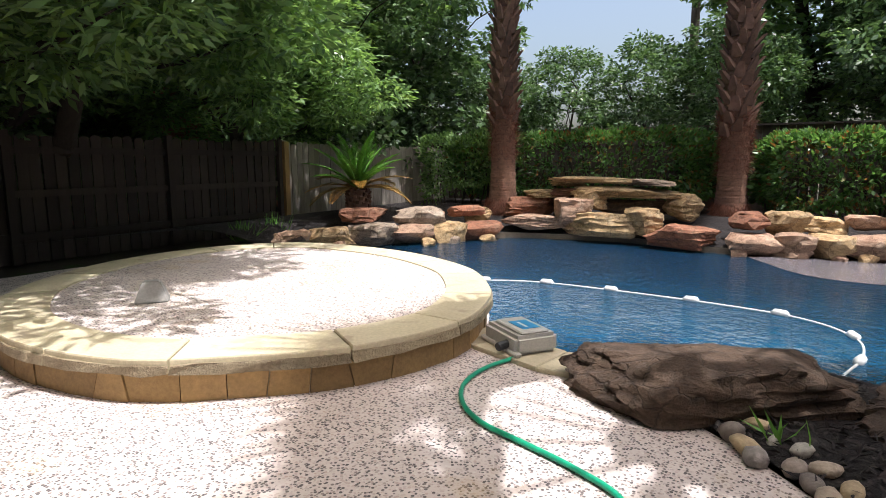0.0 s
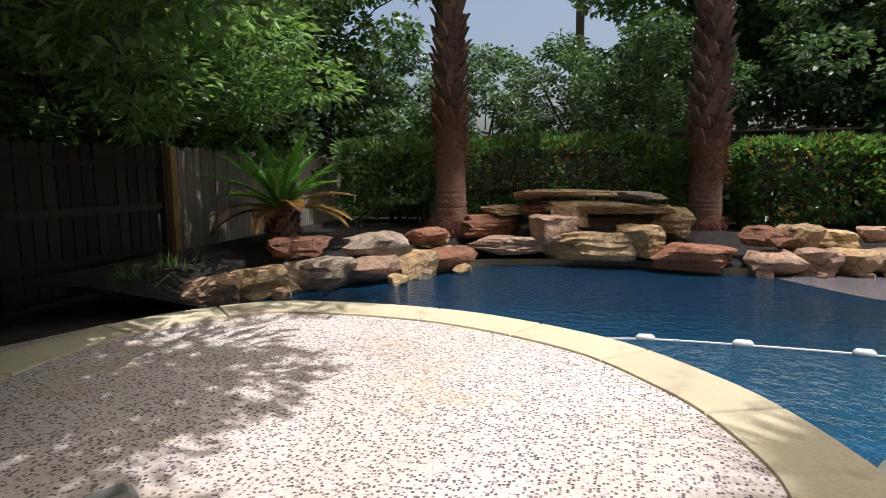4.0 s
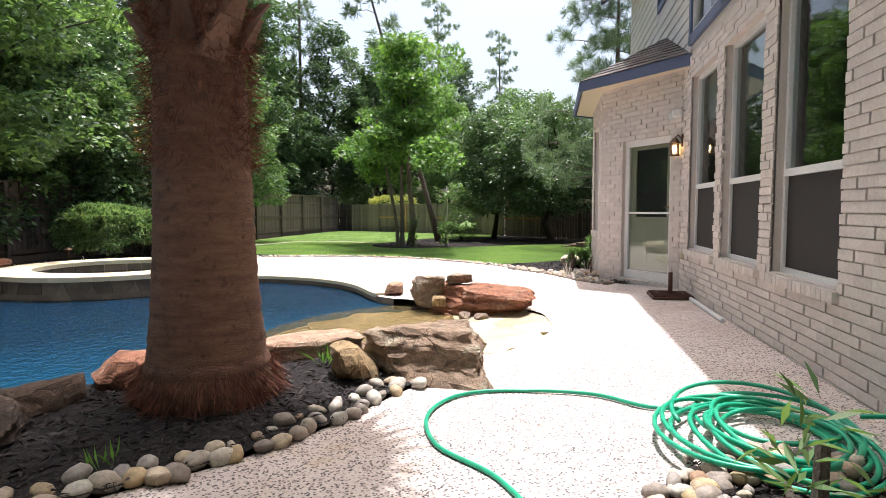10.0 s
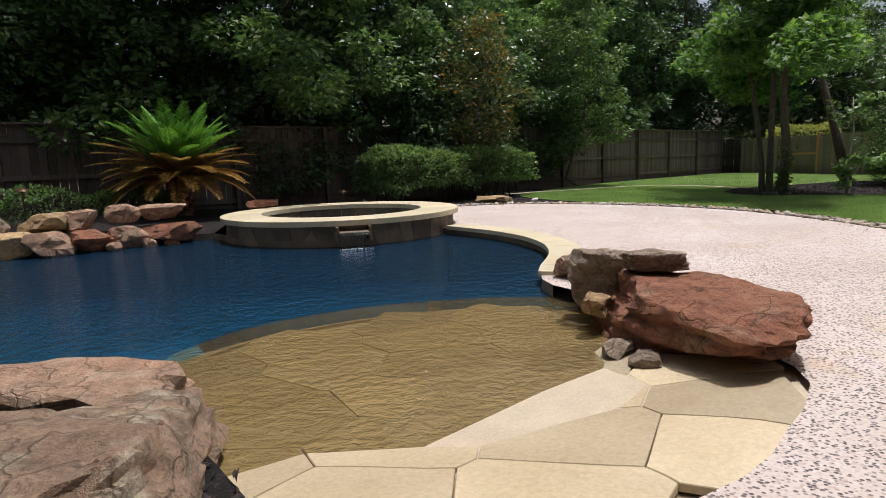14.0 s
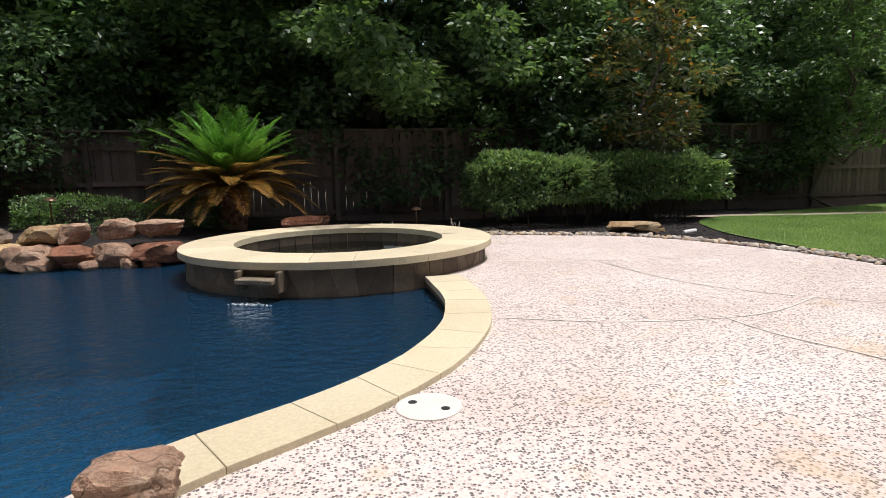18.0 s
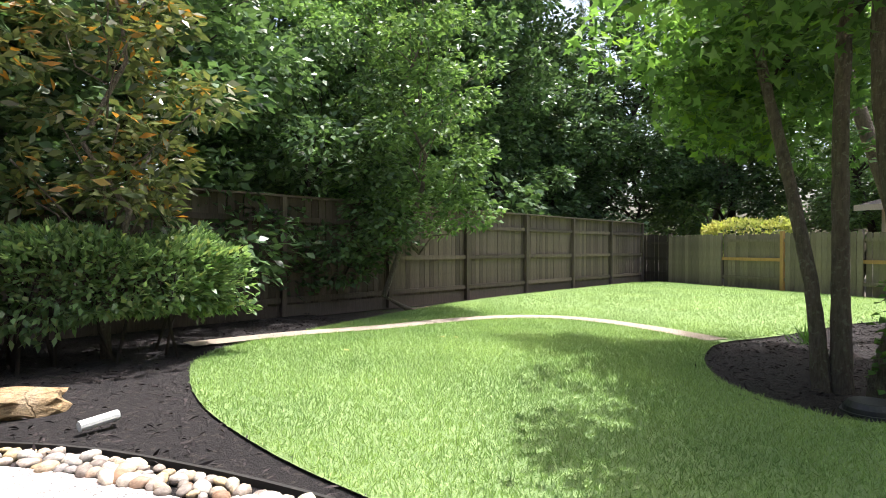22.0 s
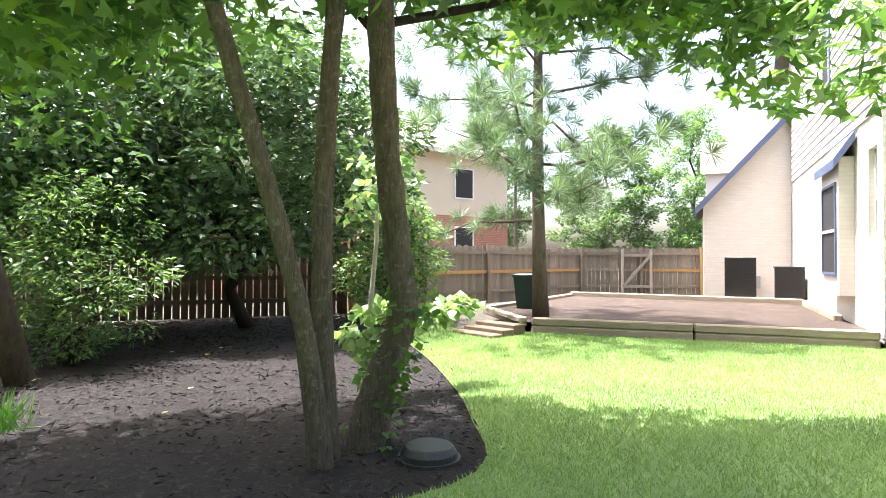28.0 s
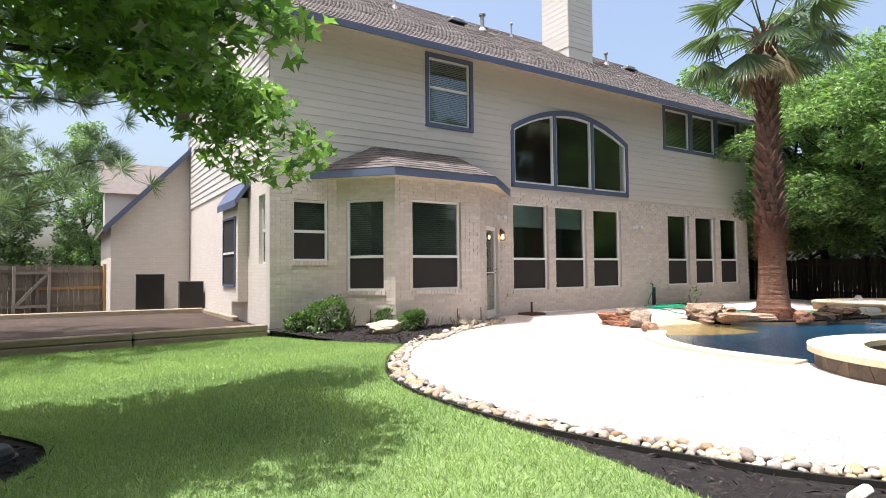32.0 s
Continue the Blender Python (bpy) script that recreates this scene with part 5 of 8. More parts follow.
part("fascia", bm, M_blue, roof, "blue painted fascia board")
bm = boxed(xb, xa - 0.02, HOUSE_Y + 0.004, y_e - 0.012, 6.37, 6.39)
for v in bm.verts:
    if v.co.y < y_e - 0.1:
        v.co.z += 0.24
part("soffit", bm, M_soffit, roof)
chimney = setting(thing("chimney", "beige lapped chimney on the roof", "chimney"), "beige lapped chimney on the roof", "chimney")
part("shaft", boxed(0.45, 1.65, -4.9, -3.6, 8.0, 12.2), M_siding, chimney)
for i in range(16):
    part("siding_board", boxed(0.44, 1.66, -3.6, -3.58, 9.1 + 0.19 * i, 9.28 + 0.19 * i), M_siding, chimney)
    part("siding_board", boxed(1.65, 1.67, -4.9, -3.6, 9.1 + 0.19 * i, 9.28 + 0.19 * i), M_siding, chimney)


def roof_z(y):
    return EAVE + (y_e - y) / (y_e - ridge_y) * (ridge_z - EAVE)


for x, y, h, r in ((9.0, -4.4, 0.55, 0.05), (8.4, -3.9, 0.75, 0.04), (4.9, -4.3, 0.55, 0.07), (3.4, -4.6, 0.5, 0.03), (-1.2, -4.4, 0.45, 0.05)):
    v = thing("vent_pipe", "grey metal vent pipe on the shingle roof", "vent pipe", (x, y, roof_z(y) - 0.05), group="roof vents")
    part("pipe", lathe([(r, 0), (r, h)], 10), M_metal, v)
    part("collar", lathe([(r * 2.4, 0.0), (r * 1.3, 0.14)], 10), M_metal, v)
    part("cap", lathe([(r * 1.7, h), (r * 1.7, h + 0.05), (r * 0.4, h + 0.1)], 10), M_metal, v)
for x, y in ((9.8, -4.2), (6.0, -4.3), (-2.6, -4.5), (11.6, -4.6)):
    v = thing("roof_vent", "low box vent on the shingle roof", "roof vent", (x, y, roof_z(y) - 0.02), group="roof vents")
    part("hood", boxed(-0.24, 0.24, -0.2, 0.2, 0.0, 0.14, bevel=0.03), M_metal, v)
    part("flange", boxed(-0.32, 0.32, -0.26, 0.26, -0.01, 0.01), M_metal, v)

# garage wing beyond the side yard
GY = -9.9
garage = setting(thing("garage_wing", "cream brick garage wing with a steep blue-edged roof", "house wing"), "cream brick garage wing with a steep blue-edged roof", "house wing")
bm = bmesh.new()
prof = [(12.88, -0.1), (15.13, -0.1), (15.13, 2.9), (12.88, 5.35)]
f1, f2 = ([bm.verts.new((x, y, z)) for x, z in prof] for y in (GY, GY - 6))
bm.faces.new(f1[::-1])
bm.faces.new(f2)
for i in range(4):
    bm.faces.new((f1[i], f1[(i + 1) % 4], f2[(i + 1) % 4], f2[i]))
part("wall", bm, M_brick_far, garage)
bm = bmesh.new()
vs = [bm.verts.new(q) for q in ((15.35, GY + 0.25, 2.72), (12.7, GY + 0.25, 5.6), (12.7, GY - 6, 5.6), (15.35, GY - 6, 2.72))]
us = [bm.verts.new(v.co + Vector((0, 0, -0.1))) for v in vs]
bm.faces.new(vs)
bm.faces.new(us[::-1])
for i in range(4):
    bm.faces.new((vs[i], us[i], us[(i + 1) % 4], vs[(i + 1) % 4]))
part("roof", bm, M_shingle_flat, garage)
bm = bmesh.new()
vs = [bm.verts.new((x, GY + y, z + dz)) for y in (0.22, 0.27) for x, z in ((15.36, 2.7), (12.7, 5.6)) for dz in (-0.2, 0.02)]
for f in ((0, 1, 3, 2), (4, 6, 7, 5), (0, 4, 5, 1), (2, 3, 7, 6), (0, 2, 6, 4), (1, 5, 7, 3)):
    bm.faces.new([vs[k] for k in f])
part("fascia", bm, M_blue, garage, "blue painted barge board")
part("upper_wall", boxed(9.5, 15.0, GY - 7.5, GY - 6.2, -0.1, 4.6), M_siding, garage)
bm = bmesh.new()
vs = [bm.verts.new(q) for q in ((15.2, GY - 6.0, 4.55), (9.0, GY - 6.0, 4.55), (9.0, GY - 9.0, 6.3), (15.2, GY - 9.0, 6.3))]
bm.faces.new(vs)
part("upper_roof", bm, M_shingle_flat, garage)
# small bay on the side wall
sidebay = setting(thing("side_bay", "small brick side bay with a blue-edged roof", "bay"), "small brick side bay with a blue-edged roof", "bay")
part("wall", boxed(HOUSE_E + 0.002, HOUSE_E + 0.22, -4.15, -2.65, 0.62, 2.95), M_brick_far, sidebay)
bm = bmesh.new()
vs = [bm.verts.new(q) for q in ((HOUSE_E + 0.32, -2.5, 2.9), (HOUSE_E + 0.32, -4.3, 2.9), (HOUSE_E + 0.03, -4.38, 3.35), (HOUSE_E + 0.03, -2.42, 3.35))]
us = [bm.verts.new(v.co + Vector((0, 0, -0.16))) for v in vs]
bm.faces.new(vs)
bm.faces.new(us[::-1])
for i in range(4):
    bm.faces.new((vs[i], us[i], us[(i + 1) % 4], vs[(i + 1) % 4]))
part("roof", bm, M_blue, sidebay)
part("dark_window", boxed(HOUSE_E + 0.22, HOUSE_E + 0.23, -3.95, -2.9, 1.0, 2.5), M_screen, sidebay)
for y in (-4.02, -2.89):
    part("window_frame", boxed(HOUSE_E + 0.22, HOUSE_E + 0.25, y, y + 0.06, 0.95, 2.55), M_blue, sidebay)
for z in (0.95, 1.7, 2.5):
    part("window_frame", boxed(HOUSE_E + 0.22, HOUSE_E + 0.25, -3.96, -2.89, z, z + 0.05), M_blue if z != 1.7 else M_white, sidebay)


# ---- plants ----
def leaf_mesh(name, base, axis, normal, length, width, fold=0.12, lobes=None):
    """Many separate leaves in one mesh, each a folded diamond or, with lobes, a flat star."""
    axis = axis / (np.linalg.norm(axis, axis=1)[:, None] + 1e-9)
    side = np.cross(normal, axis)
    side /= np.linalg.norm(side, axis=1)[:, None] + 1e-9
    up = np.cross(axis, side)
    length, width = (np.broadcast_to(np.asarray(v, float), (len(base),))[:, None] for v in (length, width))
    n = len(base)
    if lobes is None:
        cols = [base, base + axis * length * 0.45 + side * width * 0.5 + up * width * fold, base + axis * length - up * length * 0.1, base + axis * length * 0.45 - side * width * 0.5 + up * width * fold]
    else:
        cols = []
        for k in range(2 * lobes):
            a = math.pi * k / lobes + math.pi
            r = (0.5 if k % 2 == 0 else 0.2) * (0.3 if k == 0 else 1.0)
            cols.append(base + axis * length * (0.45 - 0.0 + r * math.cos(a)) + side * width * r * math.sin(a) * 1.1 + up * length * 0.05 * math.cos(2 * a))
    k = len(cols)
    co = np.stack(cols, 1).reshape(-1, 3)
    me = bpy.data.meshes.new(name)
    me.vertices.add(n * k)
    me.loops.add(n * k)
    me.polygons.add(n)
    me.vertices.foreach_set("co", co.ravel())
    me.loops.foreach_set("vertex_index", np.arange(n * k))
    me.polygons.foreach_set("loop_start", np.arange(n) * k)
    me.update(calc_edges=True)
    return me


def clumps(rg, centres, radii, count, flat=0.6, spread=0.5, droop=-0.15):
    """Leaf bases, axes and normals scattered about clump centres."""
    centres, radii = np.array(centres, float), np.array(radii, float)
    w = radii**2 / (radii**2).sum()
    pick = rg.choice(len(centres), count, p=w)
    off = rg.normal(size=(count, 3))
    off /= np.linalg.norm(off, axis=1)[:, None]
    off *= rg.uniform(0.25, 1.0, (count, 1)) ** spread
    off[:, 2] *= flat
    base = centres[pick] + off * radii[pick][:, None]
    axis = off + rg.normal(scale=0.6, size=(count, 3))
    axis[:, 2] = axis[:, 2] * 0.5 + droop
    normal = rg.normal(scale=0.7, size=(count, 3)) + (0, 0, 1)
    return base, axis, normal


def limb(rg, a, b, sag=0.1, n=4):
    a, b = np.array(a, float), np.array(b, float)
    l = np.linalg.norm(b - a)
    return [tuple(a + (b - a) * s + (rg.normal(scale=0.05, size=3) * l * (0 < s < 1)) + np.array((0, 0, sag * l * s * (1 - s)))) for s in np.linspace(0, 1, n)]


def broadleaf(name, label, seed, height, low, spread, trunk_r, leaf, count, material, bark=None, clump=0.9, clumps_n=34, leaf_w=0.55, lean=(0, 0), lobes=None, category="tree", flat=0.55, group="", limbs_n=9):
    """A tree at the origin: tapered trunk with limbs, and a crown of leaf clumps."""
    rg = np.random.default_rng(seed)
    tree = thing(name, label, category, group=group)
    top = np.array((lean[0], lean[1], height * 0.86))
    stem = limb(rg, (0, 0, -0.1), top, 0, 7)
    bm = bmesh.new()
    tube(bm, stem, [trunk_r * (1.25 if i == 0 else 1 - 0.75 * i / 6) for i in range(7)], 8)
    centres, radii = [], []
    for k in range(clumps_n):
        h = low + (height - low) * (k + 0.5) / clumps_n
        s = (h - low) / (height - low)
        reach = spread * (0.45 + 1.3 * s - 1.55 * s * s) * 1.25
        a = k * 2.4 + rg.uniform(-0.5, 0.5)
        d = max(0.15, reach) * rg.uniform(0.35, 1.0)
        along = min(1.0, h / top[2])
        centres.append((top[0] * along + d * math.cos(a), top[1] * along + d * math.sin(a), h))
        radii.append(clump * rg.uniform(0.7, 1.25) * (1.1 - 0.35 * s))
    for k in sorted(rg.choice(clumps_n, min(limbs_n, clumps_n), replace=False)):
        c = centres[k]
        z0 = max(low * 0.75, c[2] - 0.35 * spread - 0.3)
        s = min(0.95, z0 / top[2])
        a = np.array(stem[0]) * (1 - s) + top * s
        tube(bm, limb(rg, a, c, 0.12), [trunk_r * 0.42 * (1 - 0.6 * s), trunk_r * 0.3 * (1 - 0.6 * s), trunk_r * 0.2 * (1 - 0.6 * s), 0.012], 6)
    part("trunk", bm, bark or M_bark, tree, smooth=True)
    base, axis, normal = clumps(rg, centres, radii, count, flat)
    me = leaf_mesh("crown", base, axis, normal, leaf * rg.uniform(0.7, 1.25, count), leaf * leaf_w * rg.uniform(0.8, 1.2, count), lobes=lobes)
    mesh_part("crown", me, material, tree)
    return tree


def placed(tree, x, y, z=0.0, turn=0.0, size=1.0, tall=1.0):
    tree.matrix_basis = pose(x, y, z, 0, 0, turn) @ Matrix.Diagonal((size, size, size * tall, 1))
    return tree


def again(tree, x, y, z=0.0, turn=0.0, size=1.0, tall=1.0):
    c = copy_thing(tree, pose(x, y, z, 0, 0, turn))
    c.matrix_basis = pose(x, y, z, 0, 0, turn) @ Matrix.Diagonal((size, size, size * tall, 1))
    return c


wood_a = placed(broadleaf("broadleaf_tree", "tall broadleaf tree with a dense dark crown", 1, 13, 2.4, 3.6, 0.2, 0.22, 21000, L_oak, M_bark_dark, 0.85, 84, group="woods behind the fence"), 3.6, 16.8)
wood_b = placed(broadleaf("broadleaf_tree", "tall dark-leaved tree in the woods", 2, 15, 3.5, 3.4, 0.22, 0.22, 21000, L_dark, M_bark_dark, 0.85, 84, group="woods behind the fence"), 0.8, 18.0)
wood_c = placed(broadleaf("broadleaf_tree", "mid-green tree with a full low crown", 3, 9, 1.0, 3.6, 0.15, 0.2, 19000, L_mid, M_bark, 0.8, 70, group="woods behind the fence"), 5.0, 15.8)
wood_d = placed(broadleaf("understorey_tree", "low dark thicket tree under taller trees", 4, 6.5, 0.6, 3.2, 0.1, 0.18, 16000, L_dark, M_bark_dark, 0.75, 60, group="woods behind the fence"), -6.0, 15.2, 0, 0, 0.62)


def pine_tree(name, label, seed, height, low, spread, trunk_r, tufts, needle, group="", limbs_n=18, lean=(0, 0)):
    rg = np.random.default_rng(seed)
    tree = thing(name, label, "tree", group=group)
    bm = bmesh.new()
    stem = [(lean[0] * s + 0.06 * math.sin(5 * s), lean[1] * s, height * s) for s in np.linspace(0, 1, 8)]
    tube(bm, [(0, 0, -0.1)] + stem[1:], [trunk_r * (1.2 if i == 0 else 1 - 0.85 * i / 7) for i in range(8)], 9)
    tips = []
    for k in range(limbs_n):
        s = low / height + (1 - low / height) * (k + 0.3) / limbs_n
        h = height * s
        a = k * 2.4 + rg.uniform(-0.4, 0.4)
        r = spread * (1.15 - s) * rg.uniform(0.7, 1.1) + 0.3
        o = (lean[0] * s, lean[1] * s, h)
        e = (o[0] + r * math.cos(a), o[1] + r * math.sin(a), h + rg.uniform(-0.1, 0.5))
        pts = limb(rg, o, e, -0.08, 5)
        tube(bm, pts, [0.035 * (1.2 - s), 0.03 * (1.2 - s), 0.024 * (1.2 - s), 0.016, 0.006], 5)
        for p in pts[1:]:
            for _ in range(tufts):
                q = np.array(p) + rg.normal(scale=(0.28, 0.28, 0.16))
                tips.append((q, q - np.array(o)))
    part("trunk", bm, M_bark_pine, tree, smooth=True)
    base, axis = [], []
    for q, out in tips:
        out = out / (np.linalg.norm(out) + 1e-6)
        m = 85 if needle < 0.4 else 36
        base.append(np.repeat(q[None], m, 0))
        axis.append(out * 0.5 + (0, 0, 0.25) + rg.normal(scale=0.6, size=(m, 3)))
    base, axis = np.concatenate(base), np.concatenate(axis)
    me = leaf_mesh("needles", base, axis, rg.normal(size=(len(base), 3)), needle * rg.uniform(0.7, 1.1, len(base)), 0.012 if needle < 0.4 else 0.035, fold=0.0)
    mesh_part("needles", me, L_pine, tree)
    return tree


wood_p = placed(pine_tree("pine_tree", "tall straight pine with a high sparse crown", 9, 19, 8.5, 3.2, 0.2, 2, 0.45, "woods behind the fence", 26), 11.5, 19.0)
rg = random.Random(11)
for x, y, kind, size in ((-13.5, 17.5, "b", 1.0), (-1.2, 19.5, "a", 1.1), (3.0, 18.5, "b", 0.9), (7.5, 18.6, "a", 0.85), (10.0, 16.2, "c", 1.0), (13.5, 17.0, "b", 0.8), (15.0, 15.2, "d", 1.1), (17.5, 17.5, "a", 0.75), (20.5, 16.0, "a", 0.7), (29.5, 18.5, "b", 1.1), (23.0, 18.0, "b", 0.95), (22.2, 18.2, "d", 1.25), (24.6, 18.0, "d", 1.3), (27.2, 18.0, "d", 1.25), (26.5, 17.5, "b", 1.05), (30.0, 18.2, "d", 1.3), (32.8, 17.6, "d", 1.2), (25.2, 17.4, "b", 0.85), (34.5, 15.2, "b", 0.95), (37.5, 12.6, "b", 0.85), (40.5, 7.5, "b", 0.75), (37.5, 3.5, "d", 1.3), (43.0, 4.0, "a", 0.8), (-2.2, 14.9, "d", 0.65), (-8.3, 15.4, "d", 0.65), (-4.2, 16.0, "d", 0.7), (1.6, 14.9, "d", 0.85), (4.2, 22.0, "b", 1.1), (12.0, 14.8, "d", 0.9), (8.6, 15.0, "d", 0.95), (18.2, 14.6, "d", 0.8), (21.5, 21.5, "a", 1.0), (-12.0, 13.0, "a", 0.95), (-12.5, 8.5, "b", 0.9), (-11.4, 4.8, "d", 1.0), (-11.8, 1.0, "d", 1.2), (-13.0, -3.0, "b", 0.9), (-10.6, 10.8, "d", 1.0), (-10.5, 14.8, "d", 1.1), (-15.5, 5.5, "a", 1.0), (-12.0, -7.5, "a", 0.9), (-9.3, -6.0, "d", 1.15), (-7.8, -10.5, "b", 0.8), (34.5, 19.0, "a", 0.9), (38.0, 13.0, "c", 1.1), (36.0, 8.0, "a", 0.7), (41.0, 2.0, "c", 1.1), (44.0, 16.0, "b", 0.8), (30.5, -16.0, "c", 0.9), (26.0, -22.0, "a", 0.7), (20.0, -25.0, "c", 1.0), (15.5, -24.0, "a", 0.7), (36.0, -8.0, "c", 1.1)):
    again({"a": wood_a, "b": wood_b, "c": wood_c, "d": wood_d}[kind], x, y, 0, rg.uniform(0, 360), size * rg.uniform(0.92, 1.08), rg.uniform(0.92, 1.1))
for x, y, size in ((14.5, 21.0, 1.0), (22.5, 20.0, 1.05), (24.8, 21.5, 0.95), (19.0, 23.0, 1.0), (6.0, 24.0, 1.05), (28.5, 22.0, 1.0), (34.0, 17.0, 0.95), (40.0, 9.0, 0.85), (-4.5, 22.5, 1.0), (1.0, 24.5, 1.1), (45.0, 5.0, 0.8), (33.0, -20.0, 0.6), (23.5, -18.5, 0.55)):
    again(wood_p, x, y, 0, rg.uniform(0, 360), size)

spreading = placed(broadleaf("spreading_tree", "broad light-green tree overhanging the wooden fence", 21, 8.5, 2.3, 5.2, 0.2, 0.2, 26000, L_mid, M_bark_dark, 0.85, 90, flat=0.35, limbs_n=14), 8.6, 14.6)
shade_w = placed(broadleaf("shade_tree", "dark glossy-leaved tree overhanging the platform", 22, 8.5, 2.4, 5.6, 0.18, 0.22, 36000, L_oak, M_bark_dark, 0.95, 84, leaf_w=0.3, flat=0.5, limbs_n=14, lean=(3.4, 0.0)), -9.6, 3.6)
again(shade_w, -10.0, -1.2, 0, 20, 0.95)
again(shade_w, -9.9, 8.2, 0, -70, 0.75)
again(shade_w, -9.0, 2.3, 0, -14, 0.9)
oak = placed(broadleaf("young_oak_tree", "young light-green oak growing in the lawn's edge", 23, 7.4, 1.5, 1.7, 0.06, 0.13, 9000, L_mid, M_bark, 0.5, 46, limbs_n=20), 19.3, 12.75, 0, 0)
magnolia = placed(broadleaf("magnolia_tree", "small magnolia with bronze-tipped glossy leaves", 24, 4.9, 1.5, 1.35, 0.05, 0.17, 2600, L_magnolia, M_bark, 0.42, 30, leaf_w=0.42, limbs_n=16), 13.7, 11.9)

def bark_tube(pts, radii):
    """A trunk with furrowed bark and an uneven girth."""
    n = 70
    k = np.linspace(0, len(pts) - 1, n)
    fine = np.stack([np.interp(k, range(len(pts)), [p[i] for p in pts]) for i in range(3)], 1)
    for _ in range(14):
        fine[1:-1] = (fine[:-2] + fine[1:-1] * 2 + fine[2:]) / 4
    rad = np.interp(k, range(len(radii)), radii)
    bm = tube(bmesh.new(), fine, rad, 22)
    mid = {}
    for i, v in enumerate(bm.verts):
        c = Vector(fine[min(i // 22, n - 1)])
        d = v.co - c
        w = 1 + 0.13 * noise.noise(Vector((v.co.x * 26, v.co.y * 26, v.co.z * 6))) + 0.1 * noise.noise(Vector((v.co.x * 7, v.co.y * 7, v.co.z * 3)))
        v.co = c + d * w
    return bm


# shade trees in the mulch bed: a pair of stems and a stout one
gum = thing("sweetgum_tree", "slim twin-stemmed sweetgum with star-shaped leaves", "tree", (17.28, 5.98, 0), group="shade trees in the mulch bed")
rg = np.random.default_rng(31)
part("trunk", bark_tube([(0, 0, -0.1), (0.07, 0.09, 0.8), (0.19, 0.26, 1.6), (0.36, 0.48, 2.5), (0.58, 0.8, 3.8), (0.75, 1.1, 5.2)], [0.08, 0.058, 0.054, 0.05, 0.04, 0.02]), M_bark, gum, smooth=True)
part("trunk", bark_tube([(0.06, -0.12, -0.1), (0.1, -0.1, 1.0), (0.06, -0.1, 2.2), (-0.02, -0.15, 3.4), (0.1, -0.2, 5.0), (0.1, -0.2, 6.6)], [0.09, 0.065, 0.06, 0.056, 0.045, 0.02]), M_bark, gum, smooth=True)
stout = thing("sweetgum_tree", "stout leaning sweetgum with furrowed bark", "tree", (17.28, 5.56, 0), group="shade trees in the mulch bed")
part("trunk", bark_tube([(0, 0, -0.1), (-0.1, -0.06, 0.4), (-0.25, -0.17, 0.85), (-0.21, -0.1, 1.35), (-0.17, -0.02, 2.0), (-0.15, 0.02, 2.7), (-0.15, 0.0, 4.0), (0.0, -0.1, 6.0)], [0.15, 0.11, 0.1, 0.09, 0.085, 0.09, 0.065, 0.02]), M_bark, stout, smooth=True)


def gum_crown(tree, centres, radii, count, twigs):
    bm = bmesh.new()
    for a, b in twigs:
        tube(bm, limb(rg, a, b, 0.1), [0.04, 0.03, 0.02, 0.008], 6)
    part("limb", bm, M_bark_dark, tree, smooth=True)
    base, axis, normal = clumps(rg, centres, radii, count, 0.5)
    mesh_part("crown", leaf_mesh("crown", base, axis, normal, 0.17 * rg.uniform(0.7, 1.2, count), 0.17, lobes=5), L_gum, tree)


c1 = [(rg.uniform(0.1, 2.4), rg.uniform(-0.9, 0.5), rg.uniform(2.9, 7.0)) for _ in range(30)]
c1 += [(rg.uniform(0.8, 2.8), rg.uniform(-0.2, 1.3), rg.uniform(2.9, 4.6)) for _ in range(14)]
c1 += [(rg.uniform(-0.2, 2.2), rg.uniform(0.2, 1.6), rg.uniform(2.7, 3.9)) for _ in range(14)]
c1 += [(rg.uniform(0.9, 2.3), rg.uniform(0.3, 1.5), rg.uniform(2.1, 3.0)) for _ in range(7)]
gum_crown(gum, c1, [rg.uniform(0.4, 0.75) for _ in c1], 9800, [((0.6, 0.6, 2.7), c1[0]), ((0.9, 1.2, 3.9), c1[1]), ((0.0, -0.15, 3.2), c1[2]), ((0.05, -0.2, 4.2), c1[3]), ((0.0, -0.15, 3.0), c1[4])])
c2 = [(rg.uniform(-1.5, 1.2), rg.uniform(-1.5, 0.9), rg.uniform(2.9, 7.0)) for _ in range(32)]
c2 += [(rg.uniform(-2.3, 0.3), rg.uniform(-0.7, 1.3), rg.uniform(2.95, 4.3)) for _ in range(16)]
c2 += [(-1.0 - 0.24 * k, -0.75 - 0.1 * k, 3.35 - 0.07 * k + rg.uniform(-0.3, 0.3)) for k in range(9)]
gum_crown(stout, c2, [rg.uniform(0.4, 0.75) for _ in c2], 11000, [((0.1, -0.25, 2.9), (-2.6, -1.2, 3.3)), ((0.05, -0.2, 3.4), c2[0]), ((0.0, -0.2, 3.9), c2[1]), ((0.1, -0.25, 2.9), (1.1, 0.7, 3.9)), ((0.05, -0.2, 3.6), (-1.0, 0.8, 4.4))])

